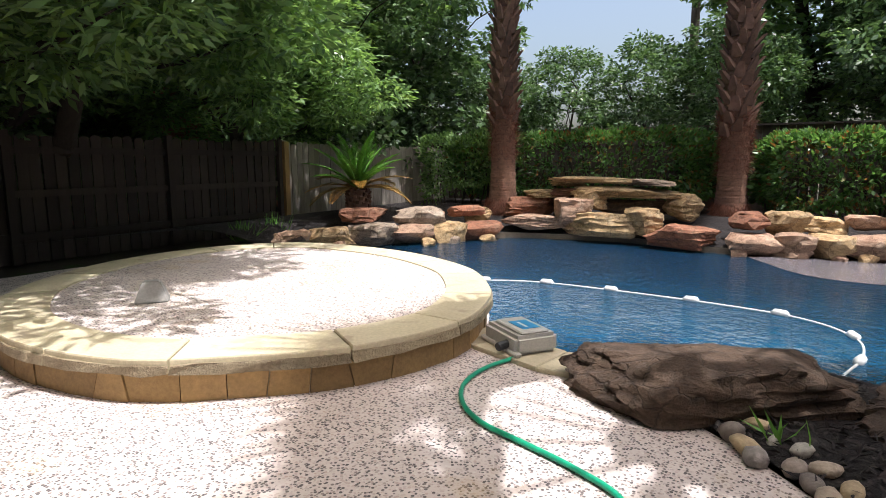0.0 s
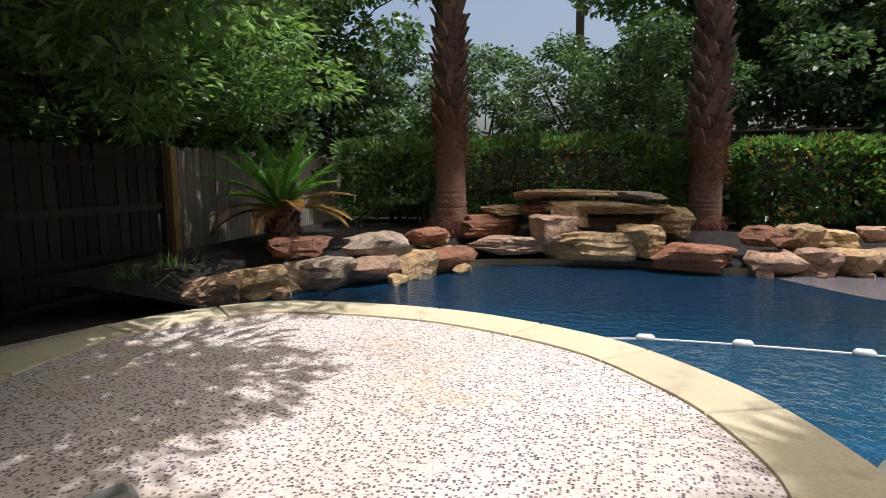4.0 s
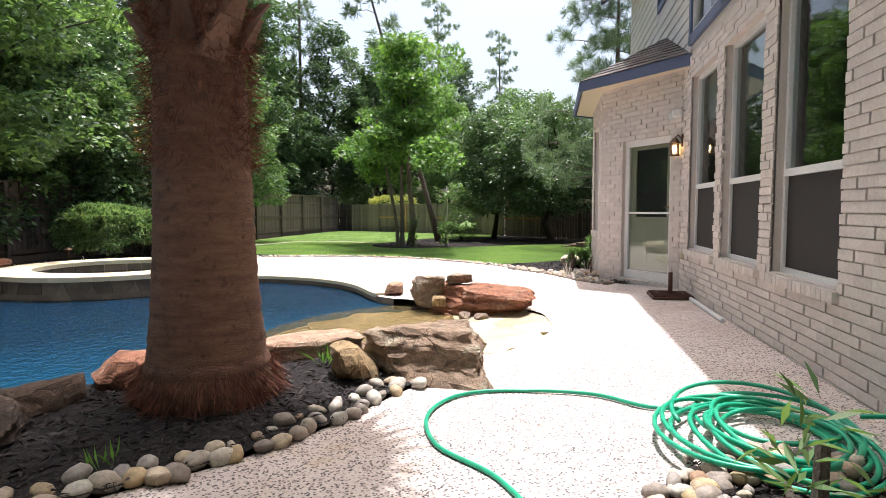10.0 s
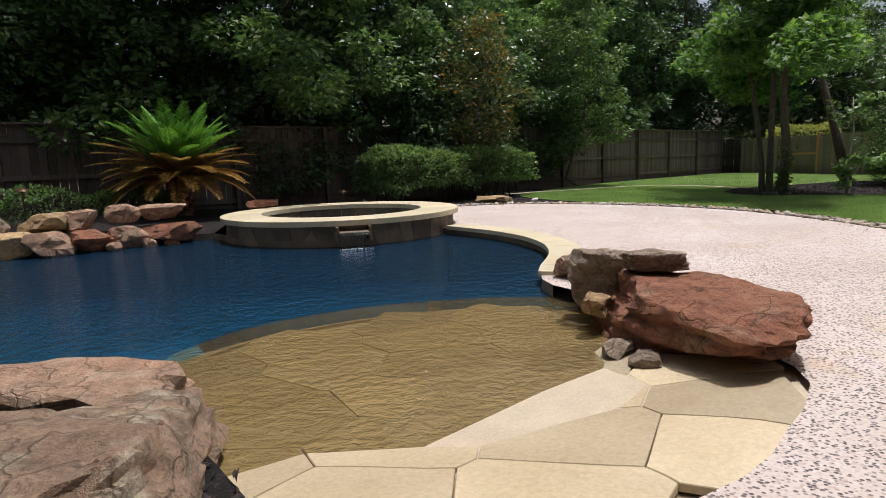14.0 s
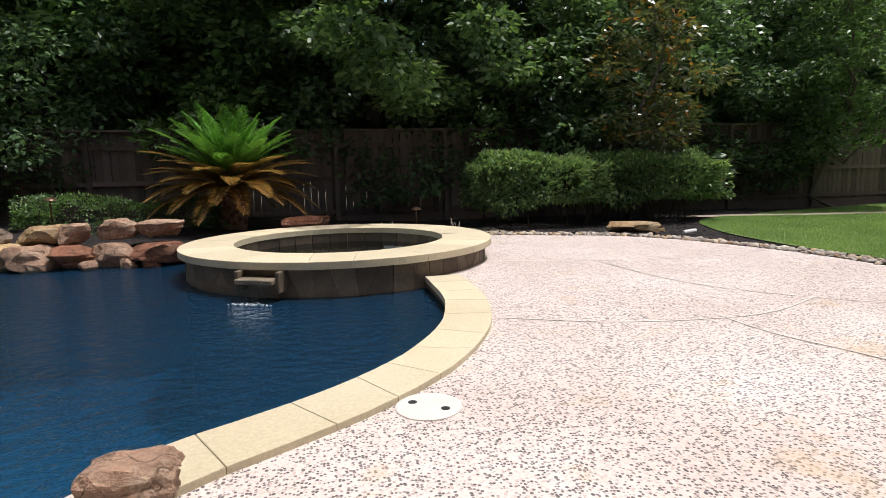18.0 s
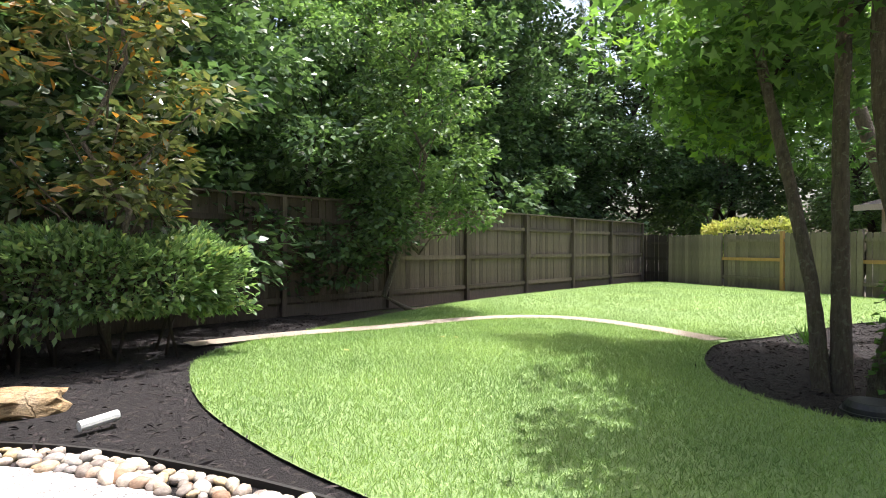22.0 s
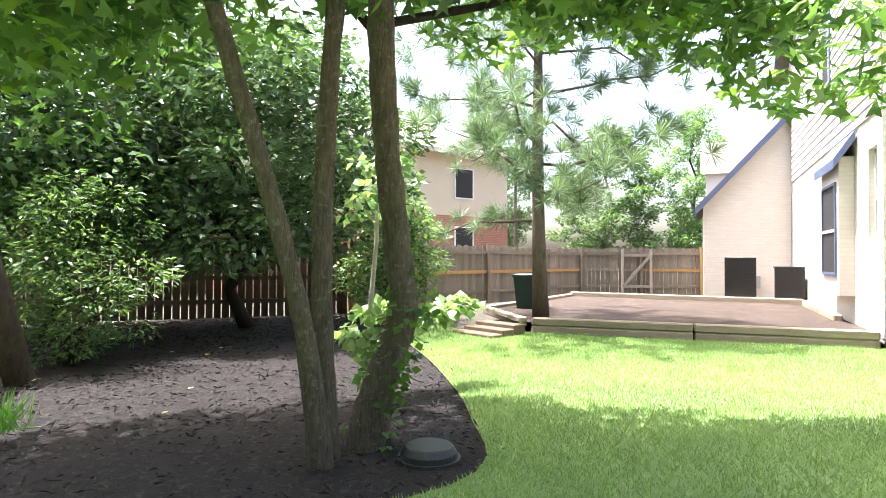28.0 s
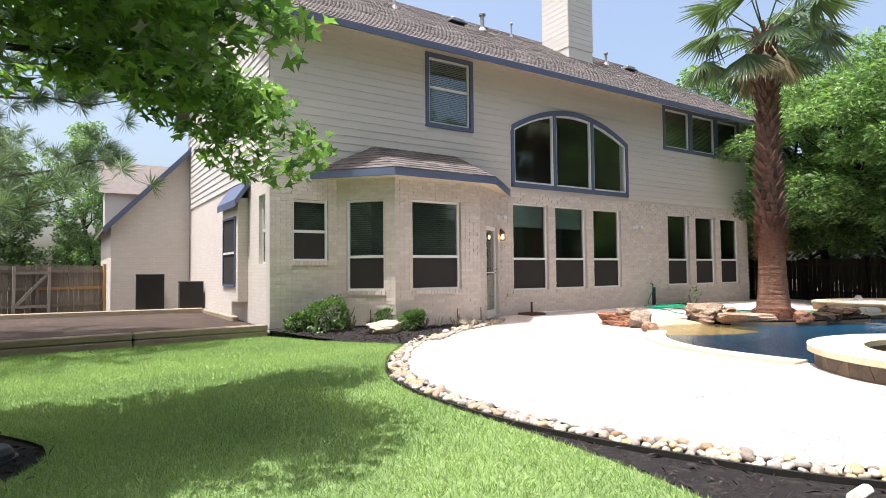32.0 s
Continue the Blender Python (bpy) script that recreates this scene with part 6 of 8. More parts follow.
c3 = [(-0.05 - 0.25 * s, -0.03 - 0.16 * s, 0.05 + 0.95 * s) for s in np.linspace(0, 1, 10)]
b, a, n = clumps(rg, c3, [0.17] * 10, 260, 1.0, droop=-0.2)
tagged(mesh_part("ivy", leaf_mesh("ivy", b, a, n, 0.07, 0.065), L_gum, stout, "ivy climbing the foot of the trunk"), kind="stuff")
lean_pine = placed(pine_tree("leaning_pine", "leaning pine with a scaly trunk in the mulch", 33, 13, 8.5, 1.7, 0.115, 2, 0.4, limbs_n=9, lean=(-0.4, 3.6)), 21.3, 5.35)
yard_pine = placed(pine_tree("yard_pine", "young pine with long soft needles by the soil bed", 34, 10.5, 1.6, 3.0, 0.13, 5, 0.32, limbs_n=36), 17.8, -1.2, 0.25)
dark_holly = placed(broadleaf("evergreen_tree", "broad dark evergreen tree before the back fence", 35, 5.4, 1.5, 3.2, 0.12, 0.16, 30000, L_dark, M_bark_dark, 0.9, 50, leaf_w=0.45), 22.6, 0.8)
again(dark_holly, 24.2, 3.4, 0, 140, 0.95, 1.1)
clipped = placed(broadleaf("evergreen_shrub", "rounded dark evergreen shrub by the fence", 36, 3.0, 0.4, 1.2, 0.05, 0.12, 6500, L_oak, M_bark_dark, 0.55, 26, category="shrub"), 21.3, -2.0)
airy = placed(broadleaf("airy_shrub", "fine-leaved grey-green shrub in the mulch", 37, 2.1, 0.2, 1.0, 0.03, 0.09, 6000, L_mid, M_bark_dark, 0.42, 28, leaf_w=0.35, category="shrub"), 21.8, 4.5)


def leafy_box(name, label, at, sx, sy, z0, z1, count, leaf, material, seed, category="hedge", turn=0.0, lumps=0.18):
    """A hedge: stems below, leaves thick on the outside, an uneven top."""
    rg = np.random.default_rng(seed)
    hedge = thing(name, label, category, at, turn)
    bm = bmesh.new()
    for k in range(max(4, int(sx * 5))):
        x, y = rg.uniform(-sx / 2, sx / 2) * 0.85, rg.uniform(-sy / 2, sy / 2) * 0.6
        tube(bm, limb(rg, (x, y, -0.05), (x + rg.uniform(-0.3, 0.3), y + rg.uniform(-0.3, 0.3), z1 * 0.8), 0, 4), [0.02, 0.015, 0.01, 0.005], 5)
    part("stem", bm, M_bark_dark, hedge)
    u = rg.uniform(-1, 1, (count, 3))
    axis_out = rg.integers(0, 3, count)
    sign = np.where(rg.random(count) < 0.5, -1, 1)
    sign[axis_out == 2] = np.where(rg.random((axis_out == 2).sum()) < 0.85, 1, -1)
    depth = 1 - rg.random(count) ** 2 * 0.35
    u[np.arange(count), axis_out] = sign * depth
    r = np.linalg.norm(np.abs(u) ** 1.0 * (np.abs(u) > 0.75), axis=1)
    u *= np.where(r > 1.15, 1.12 / np.maximum(r, 1), 1)[:, None]
    base = u * (sx / 2, sy / 2, (z1 - z0) / 2) + (0, 0, (z0 + z1) / 2)
    bumpy = np.array([noise.noise(Vector(b) * 1.9) for b in base])
    base += u * (lumps * bumpy)[:, None]
    axis = u + rg.normal(scale=0.6, size=(count, 3)) + (0, 0, 0.25)
    normal = rg.normal(scale=0.6, size=(count, 3)) + (0, 0, 1)
    mesh_part("foliage", leaf_mesh("foliage", base, axis, normal, leaf * rg.uniform(0.7, 1.25, count), leaf * 0.5), material, hedge)
    return hedge


leafy_box("clipped_hedge", "clipped green hedge with glossy leaves", (11.2, 11.8, 0), 2.5, 1.3, 0.35, 1.26, 13000, 0.1, L_hedge, 41, turn=-8, lumps=0.25)
leafy_box("clipped_hedge", "clipped green hedge behind the magnolia", (13.6, 11.8, 0), 2.7, 1.2, 0.4, 1.22, 13000, 0.1, L_hedge, 42, turn=-12, lumps=0.25)
leafy_box("photinia_hedge", "long photinia hedge with red-tipped new growth", (-4.6, 12.35, 0.2), 6.4, 1.0, 0.3, 1.65, 13000, 0.12, L_photinia, 43)
leafy_box("photinia_hedge", "rounded photinia hedge beside the palm", (0.1, 12.4, 0.2), 2.5, 1.2, 0.2, 1.5, 8000, 0.12, L_photinia, 44)
leafy_box("low_shrub", "low bright-green shrubs behind the rocks", (3.9, 11.6, 0.2), 3.2, 0.8, 0.05, 0.5, 6500, 0.06, L_mid, 45, "shrub", lumps=0.3)
leafy_box("fence_shrub", "loose dark shrub before the fence by the palm", (-6.8, 11.6, 0.25), 2.2, 1.2, 0.3, 1.5, 5500, 0.11, L_oak, 46, "shrub", lumps=0.4)
leafy_box("yellow_hedge", "yellow-green hedge beyond the back fence", (32.4, 10.4, 0), 2.9, 1.2, 0.8, 2.05, 4500, 0.12, L_lime, 47, turn=-66)
for x, y, s, k in ((11.95, -0.35, 0.56, 51), (12.38, -0.55, 0.36, 52), (10.62, -0.3, 0.4, 53), (10.3, 0.25, 0.32, 54)):
    leafy_box("flowering_shrub", "soft green shrub under the bay window", (x, y, 0.1), s * 1.35, s * 1.2, 0.02, s, int(2600 * s), 0.09, L_mid, k, "shrub", lumps=0.25)


def sago(name, label, at, fronds, length, old, seed, trunk_h=0.35):
    """A sago palm: a scaly stump and a crown of feathered fronds."""
    rg = np.random.default_rng(seed)
    palm = thing(name, label, "sago palm", at)
    part("trunk", lathe([(0.2, -0.1), (0.22, trunk_h * 0.5), (0.16, trunk_h)], 12), M_boot, palm)
    bm = bmesh.new()
    for k in range(60):
        a, z = k * 2.4, trunk_h * (k + 1) / 62
        box(bm, -0.03, 0.03, 0.0, 0.05, 0, 0.07, Matrix.Rotation(a, 4, "Z") @ Matrix.Translation((0, 0.17, z)) @ Matrix.Rotation(-0.5, 4, "X"))
    part("scale", bm, M_boot, palm)
    for k in range(fronds):
        a = k * 2.4
        rise = 1.25 * (1 - k / fronds) ** 1.1 + 0.18
        l = length * rg.uniform(0.85, 1.1)
        s = np.linspace(0, 1, 26)[:, None]
        d = np.array((math.cos(a), math.sin(a), 0.0))
        el = rise - 1.5 * s[:, 0] * (0.35 + 0.4 * (1 - rise / 1.3))
        stp = l / 25
        pts = np.cumsum(np.c_[np.cos(el)[:, None] * d[:2] * stp, np.sin(el) * stp], 0) + (0, 0, trunk_h)
        side = np.array((-d[1], d[0], 0))
        base, axis, ln = [], [], []
        for i in range(2, 26):
            for j in (-0.33, 0.0, 0.33):
                for sg in (-1, 1):
                    t = (pts[i] - pts[i - 1]) / stp
                    base.append(pts[i] + t * j * stp)
                    axis.append(side * sg + t * 0.75 + np.array((0, 0, 0.22)) + rg.normal(scale=0.05, size=3))
                    ln.append(0.2 * length / 1.2 * math.sin(math.pi * min(0.96, 0.12 + 0.85 * i / 25)) ** 0.6)
        bm = tubed([tuple(p) for p in pts[::5]], [0.012, 0.01, 0.008, 0.006, 0.004, 0.003][: len(pts[::5])], 5)
        me = leaf_mesh("leaflet", np.array(base), np.array(axis), np.tile((0, 0, 1.0), (len(base), 1)), np.array(ln), 0.026, fold=0.0)
        bm.from_mesh(me)
        bpy.data.meshes.remove(me)
        part("frond", bm, L_sago_old if k > fronds * (1 - old) else L_sago, palm)
    return palm


sago("sago_palm", "sago palm with bright new fronds and browned old ones", (5.65, 11.6, 0.2), 84, 1.4, 0.55, 61, 0.62)
sago("sago_palm", "sago palm with arching yellowed fronds by the fence", (-7.15, 8.35, 0.25), 26, 1.05, 0.4, 62, 0.5)


def fan_palm(name, label, at, r0, r1, height, boots_from, seed, crown=True):
    """A fan palm: ringed trunk, old leaf bases above, fibre at the foot, and a crown of fans."""
    rg = np.random.default_rng(seed)
    palm = thing(name, label, "palm tree", at, group="fan palms")
    zs = np.r_[np.linspace(-0.15, 3.2, 240), np.linspace(3.25, height, 60)]
    slim = lambda z: 1 - 0.34 * min(1, max(0, (z - 1.6) / 3.4))
    prof = [(slim(z) * r1 + (r0 - r1) * math.exp(-max(0, z) * 1.6) + 0.011 * noise.noise(Vector((seed, 0, z * 13))) + 0.007 * noise.noise(Vector((0, seed, z * 34))), z) for z in zs]
    bm = lathe(prof, 36)
    for v in bm.verts:
        v.co += 0.007 * noise.noise_vector(Vector((v.co.x * 9, v.co.y * 9, v.co.z * 26)))
    part("trunk", bm, M_palm, palm, "reddish-brown ringed trunk", True)
    bm = bmesh.new()
    z, k = boots_from, 0
    while z < height:
        a = k * 2.399
        w = 0.1 * rg.uniform(0.8, 1.25)
        rad = r1 * slim(z) * 0.97
        w *= slim(z)
        mm = Matrix.Rotation(a, 4, "Z") @ Matrix.Translation((0, rad, z)) @ Matrix.Rotation(-rg.uniform(0.3, 0.75), 4, "X") @ Matrix.Rotation(rg.uniform(-0.25, 0.25), 4, "Y")
        v = [bm.verts.new(mm @ Vector(c)) for c in ((-w, -0.02, -0.05), (w, -0.02, -0.05), (w * 0.55, -0.01, 0.2), (-w * 0.55, -0.01, 0.2), (-w * 0.9, 0.035, -0.02), (w * 0.9, 0.035, -0.02), (w * 0.35, 0.03, 0.25), (-w * 0.35, 0.03, 0.25))]
        for f in ((0, 1, 5, 4), (1, 2, 6, 5), (2, 3, 7, 6), (3, 0, 4, 7), (4, 5, 6, 7)):
            bm.faces.new([v[i] for i in f])
        z += 0.021 * 0.3 / r1
        k += 1
    part("leaf_base", bm, M_boot, palm, "crossed stubs of old leaf bases")
    n = 6800
    a = rg.uniform(0, 2 * math.pi, n)
    low = rg.random(n) < 0.45
    z = np.where(low, rg.uniform(-0.02, 0.28, n), boots_from + 0.4 - 1.05 * rg.random(n) ** 1.3)
    rad = np.where(low, r0 * 0.99 - 0.6 * (r0 - r1) * z, r1 * 1.0)
    base = np.c_[rad * np.cos(a), rad * np.sin(a), z]
    axis = np.c_[np.cos(a) * 0.7, np.sin(a) * 0.7, np.where(low, -1.0, rg.normal(size=n) * 0.7 - 0.3)] + rg.normal(scale=0.35, size=(n, 3))
    me = leaf_mesh("fibre", base, axis, rg.normal(size=(n, 3)), rg.uniform(0.05, 0.2, n), 0.006, fold=0)
    tagged(mesh_part("fibre", me, M_fibre, palm, "shaggy brown trunk fibre"), kind="stuff")
    if not crown:
        return palm
    for k in range(34):
        a = k * 2.399
        dead = k >= 22
        rise = 1.0 - 0.08 * k if not dead else -1.05 - 0.02 * (k - 22)
        d = Vector((math.cos(a), math.sin(a), 0))
        l = rg.uniform(1.1, 1.5) if not dead else rg.uniform(0.5, 0.8)
        tip = Vector((0, 0, height)) + d * (0.12 + l * max(0.12, math.cos(rise))) + Vector((0, 0, l * math.sin(rise)))
        stalk = part("leaf_stalk", tubed([(0, 0, height - 0.05), tuple(tip)], [0.025, 0.012], 5), L_palm_dead if dead else L_palm, palm)
        out = (tip - Vector((0, 0, height))).normalized()
        side = out.cross(Vector((0, 0, 1))).normalized()
        up = side.cross(out)
        m = 34
        th = np.linspace(-1.9, 1.9, m)
        if dead:
            th *= 0.35
        ax = np.array([out * math.cos(t) + side * math.sin(t) for t in th]) + np.array((0, 0, -0.5))
        base = np.repeat(np.array(tip)[None], m, 0)
        fan = leaf_mesh("fan", base, ax, np.repeat(np.array(up)[None], m, 0) + 0.2 * rg.normal(size=(m, 3)), rg.uniform(0.85, 1.15, m) * (1.0 if not dead else 0.8), 0.075, fold=0.2)
        mesh_part("fan", fan, L_palm_dead if dead else L_palm, stalk)
    return palm


fan_palm("fan_palm", "tall fan palm in the mulch island by the pool", (1.6, 3.08, 0.0), 0.44, 0.29, 7.2, 2.2, 71)
fan_palm("fan_palm", "tall fan palm behind the rock edge", (-5.57, 10.95, 0.25), 0.32, 0.225, 7.6, 1.75, 72)
fan_palm("fan_palm", "tall fan palm behind the stacked rocks", (-1.5, 12.0, 0.25), 0.28, 0.235, 7.8, 1.45, 73)

# young redbud with a pale stem, low heart-leaved sprawl
redbud = thing("redbud_sapling", "pale-stemmed sapling with large heart-shaped leaves", "sapling", (17.85, 4.42, 0))
rg = np.random.default_rng(81)
part("stem", tubed([(0, 0, -0.05), (0.05, 0.02, 0.7), (0.02, -0.05, 1.4), (0.0, 0.0, 2.1)], [0.03, 0.024, 0.02, 0.008], 8), M_twig_pale, redbud, "chalky pale stem", True)
c = [(rg.uniform(-0.35, 0.35), rg.uniform(-0.35, 0.35), rg.uniform(1.55, 2.15)) for _ in range(9)]
b, a, n = clumps(rg, c, [0.16] * 9, 190, 0.7, droop=-0.4)
mesh_part("upper_leaves", leaf_mesh("upper_leaves", b, a, n, 0.1, 0.1), L_redbud, redbud)
c = [(0.05 - 0.13 * k * 0.55, -0.13 * k * 0.85, 0.75 + 0.05 * math.sin(k)) for k in range(9)] + [(0.05, 0.1, 0.5), (0.0, 0.0, 0.35), (0.1, 0.2, 0.6), (0, 0.1, 0.2)]
b, a, n = clumps(rg, c, [0.14] * 13, 330, 0.6, droop=-0.5)
mesh_part("lower_leaves", leaf_mesh("lower_leaves", b, a, n, 0.115, 0.11), L_redbud, redbud)
part("branch", tubed([(0.02, 0.0, 0.35), (-0.2, -0.4, 0.75), (-0.6, -1.0, 0.8)], [0.015, 0.01, 0.004], 6), M_twig_pale, redbud)


# ---- fences ----
PICKETS = {}


def picket_mesh(w, h, material, ear):
    key = (round(w, 3), round(h, 2), material.name, ear)
    if key not in PICKETS:
        bm = bmesh.new()
        e = 0.03 if ear else 0.0
        prof = [(0, 0), (w, 0), (w, h - e), (w - e, h), (e, h), (0, h - e)] if ear else [(0, 0), (w, 0), (w, h), (0, h)]
        f, b = ([bm.verts.new((x, y, z)) for x, z in prof] for y in (0.0, 0.016))
        bm.faces.new(f)
        bm.faces.new(b[::-1])
        for i in range(len(prof)):
            bm.faces.new((f[i], b[i], b[(i + 1) % len(prof)], f[(i + 1) % len(prof)]))
        me = bpy.data.meshes.new("picket")
        bm.to_mesh(me)
        bm.free()
        me.materials.append(material)
        PICKETS[key] = me
    return PICKETS[key]


def fence(name, label, a, b, height, material, panel=2.35, cap=False, ear=True, gap=0.006, seed=1, rails=(0.25, 0.95, 1.65), rail_side=1, patches=(), base=-0.05, front=(), new_rails=()):
    """Posts, rails and pickets from a to b; rails on the side to the right of the way from a to b when rail_side is 1."""
    rg = random.Random(seed)
    l = math.dist(a, b)
    turn = math.degrees(math.atan2(b[1] - a[1], b[0] - a[0]))
    fn = thing(name, label, "fence", (a[0], a[1], 0), turn, kind="structure")
    s = -rail_side
    n = max(1, round(l / panel))
    for i in range(n + 1):
        x = l * i / n
        m = M_fence_new if i in patches else material
        part("post", boxed(x - 0.045, x + 0.045, *sorted((s * 0.02, s * 0.11)), base, height + (0.0 if cap else 0.03)), m, fn)
    for i in range(n):
        for z in rails:
            part("rail", boxed(l * i / n + 0.045, l * (i + 1) / n - 0.045, *sorted((s * 0.02, s * 0.06)), z - 0.045, z + 0.045), M_fence_new if i in new_rails and z == rails[1] else material, fn)
    if cap:
        for i in range(n):
            part("cap_rail", boxed(l * i / n, l * (i + 1) / n - 0.004, *sorted((-s * 0.04, s * 0.12)), height, height + 0.035), material, fn)
            part("kick_board", boxed(l * i / n, l * (i + 1) / n - 0.004, *sorted((-s * 0.02, s * 0.018)), base - 0.03, 0.16), material, fn)
    x = 0.0
    while x < l - 0.05:
        w = 0.138
        h = height - base - (0.0 if cap else rg.choice((0, 0.01, 0.02, 0.04)))
        ob = new("picket", picket_mesh(w, h, material, ear and not cap))
        ob.parent = fn
        ob.matrix_basis = pose(x, s * 0.13 if int(x / l * n) in front else 0.0, base, 0, rg.uniform(-0.35, 0.35), 0)
        x += w + gap + rg.choice((0, 0, 0.002, 0.006))
    return fn


fence("fence_north", "weathered brown board fence with cap rail", (-9.12, 13.42), (14.58, 13.85), 1.95, M_fence, panel=2.37, cap=True, seed=2)
fence("fence_north_lawn", "weathered brown board fence with cap rail by the lawn", (14.6, 13.85), (31.7, 13.8), 2.03, M_fence, panel=2.44, cap=True, seed=12)
# shade of the overhanging trees is put into these boards' colour
fence("fence_west", "weathered board fence, its colour darkened for deep shade", (-8.55, -3.0), (-8.55, 7.7), 1.62, M_fence_shaded, seed=3, rails=(0.3, 0.85, 1.4), gap=0.012)
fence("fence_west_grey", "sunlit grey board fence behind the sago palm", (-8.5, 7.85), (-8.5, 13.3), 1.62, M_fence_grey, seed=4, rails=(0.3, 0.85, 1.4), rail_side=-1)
new_post = tagged(thing("fence_post", "newer orange cedar post in the old fence", "post", (-8.42, 7.78, 0)), kind="structure")
part("post", boxed(-0.05, 0.05, -0.05, 0.05, -0.1, 1.62), M_fence_new, new_post)
fence("fence_east", "tan board fence with a few new cedar boards", (31.75, 12.7), (26.3, 1.3), 1.62, M_fence_tan, panel=2.09, seed=5, rails=(0.3, 0.85, 1.4), patches=(2,), front=(0, 2, 4), new_rails=(1, 3, 5))
# the far corner's shade comes from the darkened board colour
fence("fence_corner", "short dark board fence at the lawn's far corner", (31.78, 13.75), (31.78, 12.75), 1.66, M_fence_shaded, panel=1.0, seed=15, rails=(0.3, 0.8, 1.35))
# the trees' shade is given by darker brown boards than the tan stretches
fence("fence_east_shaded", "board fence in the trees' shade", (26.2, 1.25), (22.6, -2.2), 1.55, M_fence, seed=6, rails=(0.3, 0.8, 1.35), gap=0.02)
fence("fence_southeast", "tan board fence beyond the soil bed", (22.55, -2.3), (19.0, -11.0), 1.6, M_fence_tan, seed=7, rails=(0.3, 0.85, 1.4), patches=(0, 3), new_rails=(0, 1, 2, 3))
fence("fence_gate_side", "tan fence beside the garage wing", (18.9, -11.2), (15.2, -12.2), 1.6, M_fence_tan, seed=8, rails=(0.3, 0.85, 1.4), patches=(2,), new_rails=(1,))

gate = tagged(thing("fence_gate", "weathered board gate with a diagonal brace", "gate", (17.2, -11.62, 0), 195), kind="structure")
for x in (-0.5, 0.42):
    part("stile", boxed(x, x + 0.08, -0.14, -0.1, 0.05, 1.55), M_fence_grey, gate)
for z in (0.25, 1.3):
    part("rail", boxed(-0.42, 0.42, -0.14, -0.1, z, z + 0.09), M_fence_grey, gate)
bm = boxed(-0.7, 0.7, -0.13, -0.1, -0.045, 0.045)
bmesh.ops.transform(bm, matrix=Matrix.Translation((0, -0.012, 0.82)) @ Matrix.Rotation(radians(-50), 4, "Y"), verts=bm.verts[:])
part("brace", bm, M_fence_grey, gate)
# ---- rocks ----
def boulder_mesh(name, size, seed, planes=9, level=3, rough=0.05):
    """A broken stone: flat faces cut at random, bedded in layers, then worn."""
    rg = np.random.default_rng(seed)
    nrm = rg.normal(size=(planes, 3)) * (1, 1, 0.6)
    nrm = np.r_[nrm, [(0, 0, 1), (0, 0, -1), (rg.uniform(-0.3, 0.3), rg.uniform(-0.3, 0.3), 0.95)]]
    nrm /= np.linalg.norm(nrm, axis=1)[:, None]
    dist = np.r_[rg.uniform(0.6, 0.98, planes), 0.8, 0.9, 0.82]
    bm = bmesh.new()
    bmesh.ops.create_icosphere(bm, subdivisions=level, radius=1)
    off = Vector(rg.uniform(-50, 50, 3))
    beds = rg.uniform(4.0, 6.5)
    for v in bm.verts:
        d = np.array(v.co.normalized())
        k = nrm @ d
        boxy = (np.abs(d) ** 9).sum() ** (-1 / 9)
        r = min(boxy, np.min(np.where(k > 0.05, dist / np.maximum(k, 0.05), 9)))
        q = Vector(d * r)
        layer = noise.noise(Vector((q.x * 0.6, q.y * 0.6, q.z * beds)) + off)
        step = 1 + 0.07 * max(-0.6, min(0.6, layer * 2.5))
        q = Vector((q.x * step, q.y * step, q.z))
        q += rough * 2.0 * noise.noise_vector(q * 1.5 + off) + rough * 1.2 * noise.noise_vector(q * 4.5 + off) + rough * 0.7 * noise.noise_vector(q * 11 + off)
        v.co = Vector((q.x * size[0] / 2, q.y * size[1] / 2, q.z * size[2] / 2))
    me = bpy.data.meshes.new(name)
    bm.to_mesh(me)
    bm.free()
    me.shade_smooth()
    me.set_sharp_from_angle(angle=radians(22))
    return me


def boulder(label, x, y, z, sx, sy, sz, turn, material, seed, planes=9, level=3, tilt=0.0, group="", roll=0.0):
    me = boulder_mesh("boulder", (sx, sy, sz), seed, planes, level)
    me.materials.append(material)
    ob = new("boulder", me)
    ob.matrix_basis = pose(x, y, z, tilt, roll, turn)
    return tagged(ob, label, "rock", group)


boulder("large dark brown boulder at the pool's edge", -0.42, 3.7, 0.07, 1.6, 0.85, 0.56, 14, M_rock_dark, 3, 12, 5, 6)
boulder("dark red-brown rock beside the large boulder", 0.66, 3.92, 0.05, 0.85, 0.55, 0.48, 22, M_rock_dark, 4, level=5)
boulder("small dark red rock at the palm's foot", 1.1, 4.0, 0.04, 0.62, 0.5, 0.36, 20, M_rock_dark, 5)
boulder("red rock behind the palm", 1.75, 3.85, 0.05, 0.55, 0.5, 0.4, 45, M_rock_red, 6)
boulder("low flat reddish stone along the pool's edge", 2.62, 3.05, 0.05, 1.35, 0.55, 0.32, -52, M_rock_pink, 7, 12, 4)
boulder("big lichened boulder at the beach entry", 2.6, 1.86, 0.13, 1.5, 0.9, 0.6, 62, M_rock_lichen, 8, 9, 5)
boulder("tan wedge rock against the big boulder", 2.2, 2.3, 0.12, 0.5, 0.4, 0.38, 20, M_rock_tan, 9)
boulder("long flat red sandstone slab beside the beach", 5.7, 1.76, 0.06, 1.5, 0.72, 0.5, 69, M_rock_red, 10, 6, 5, 2)
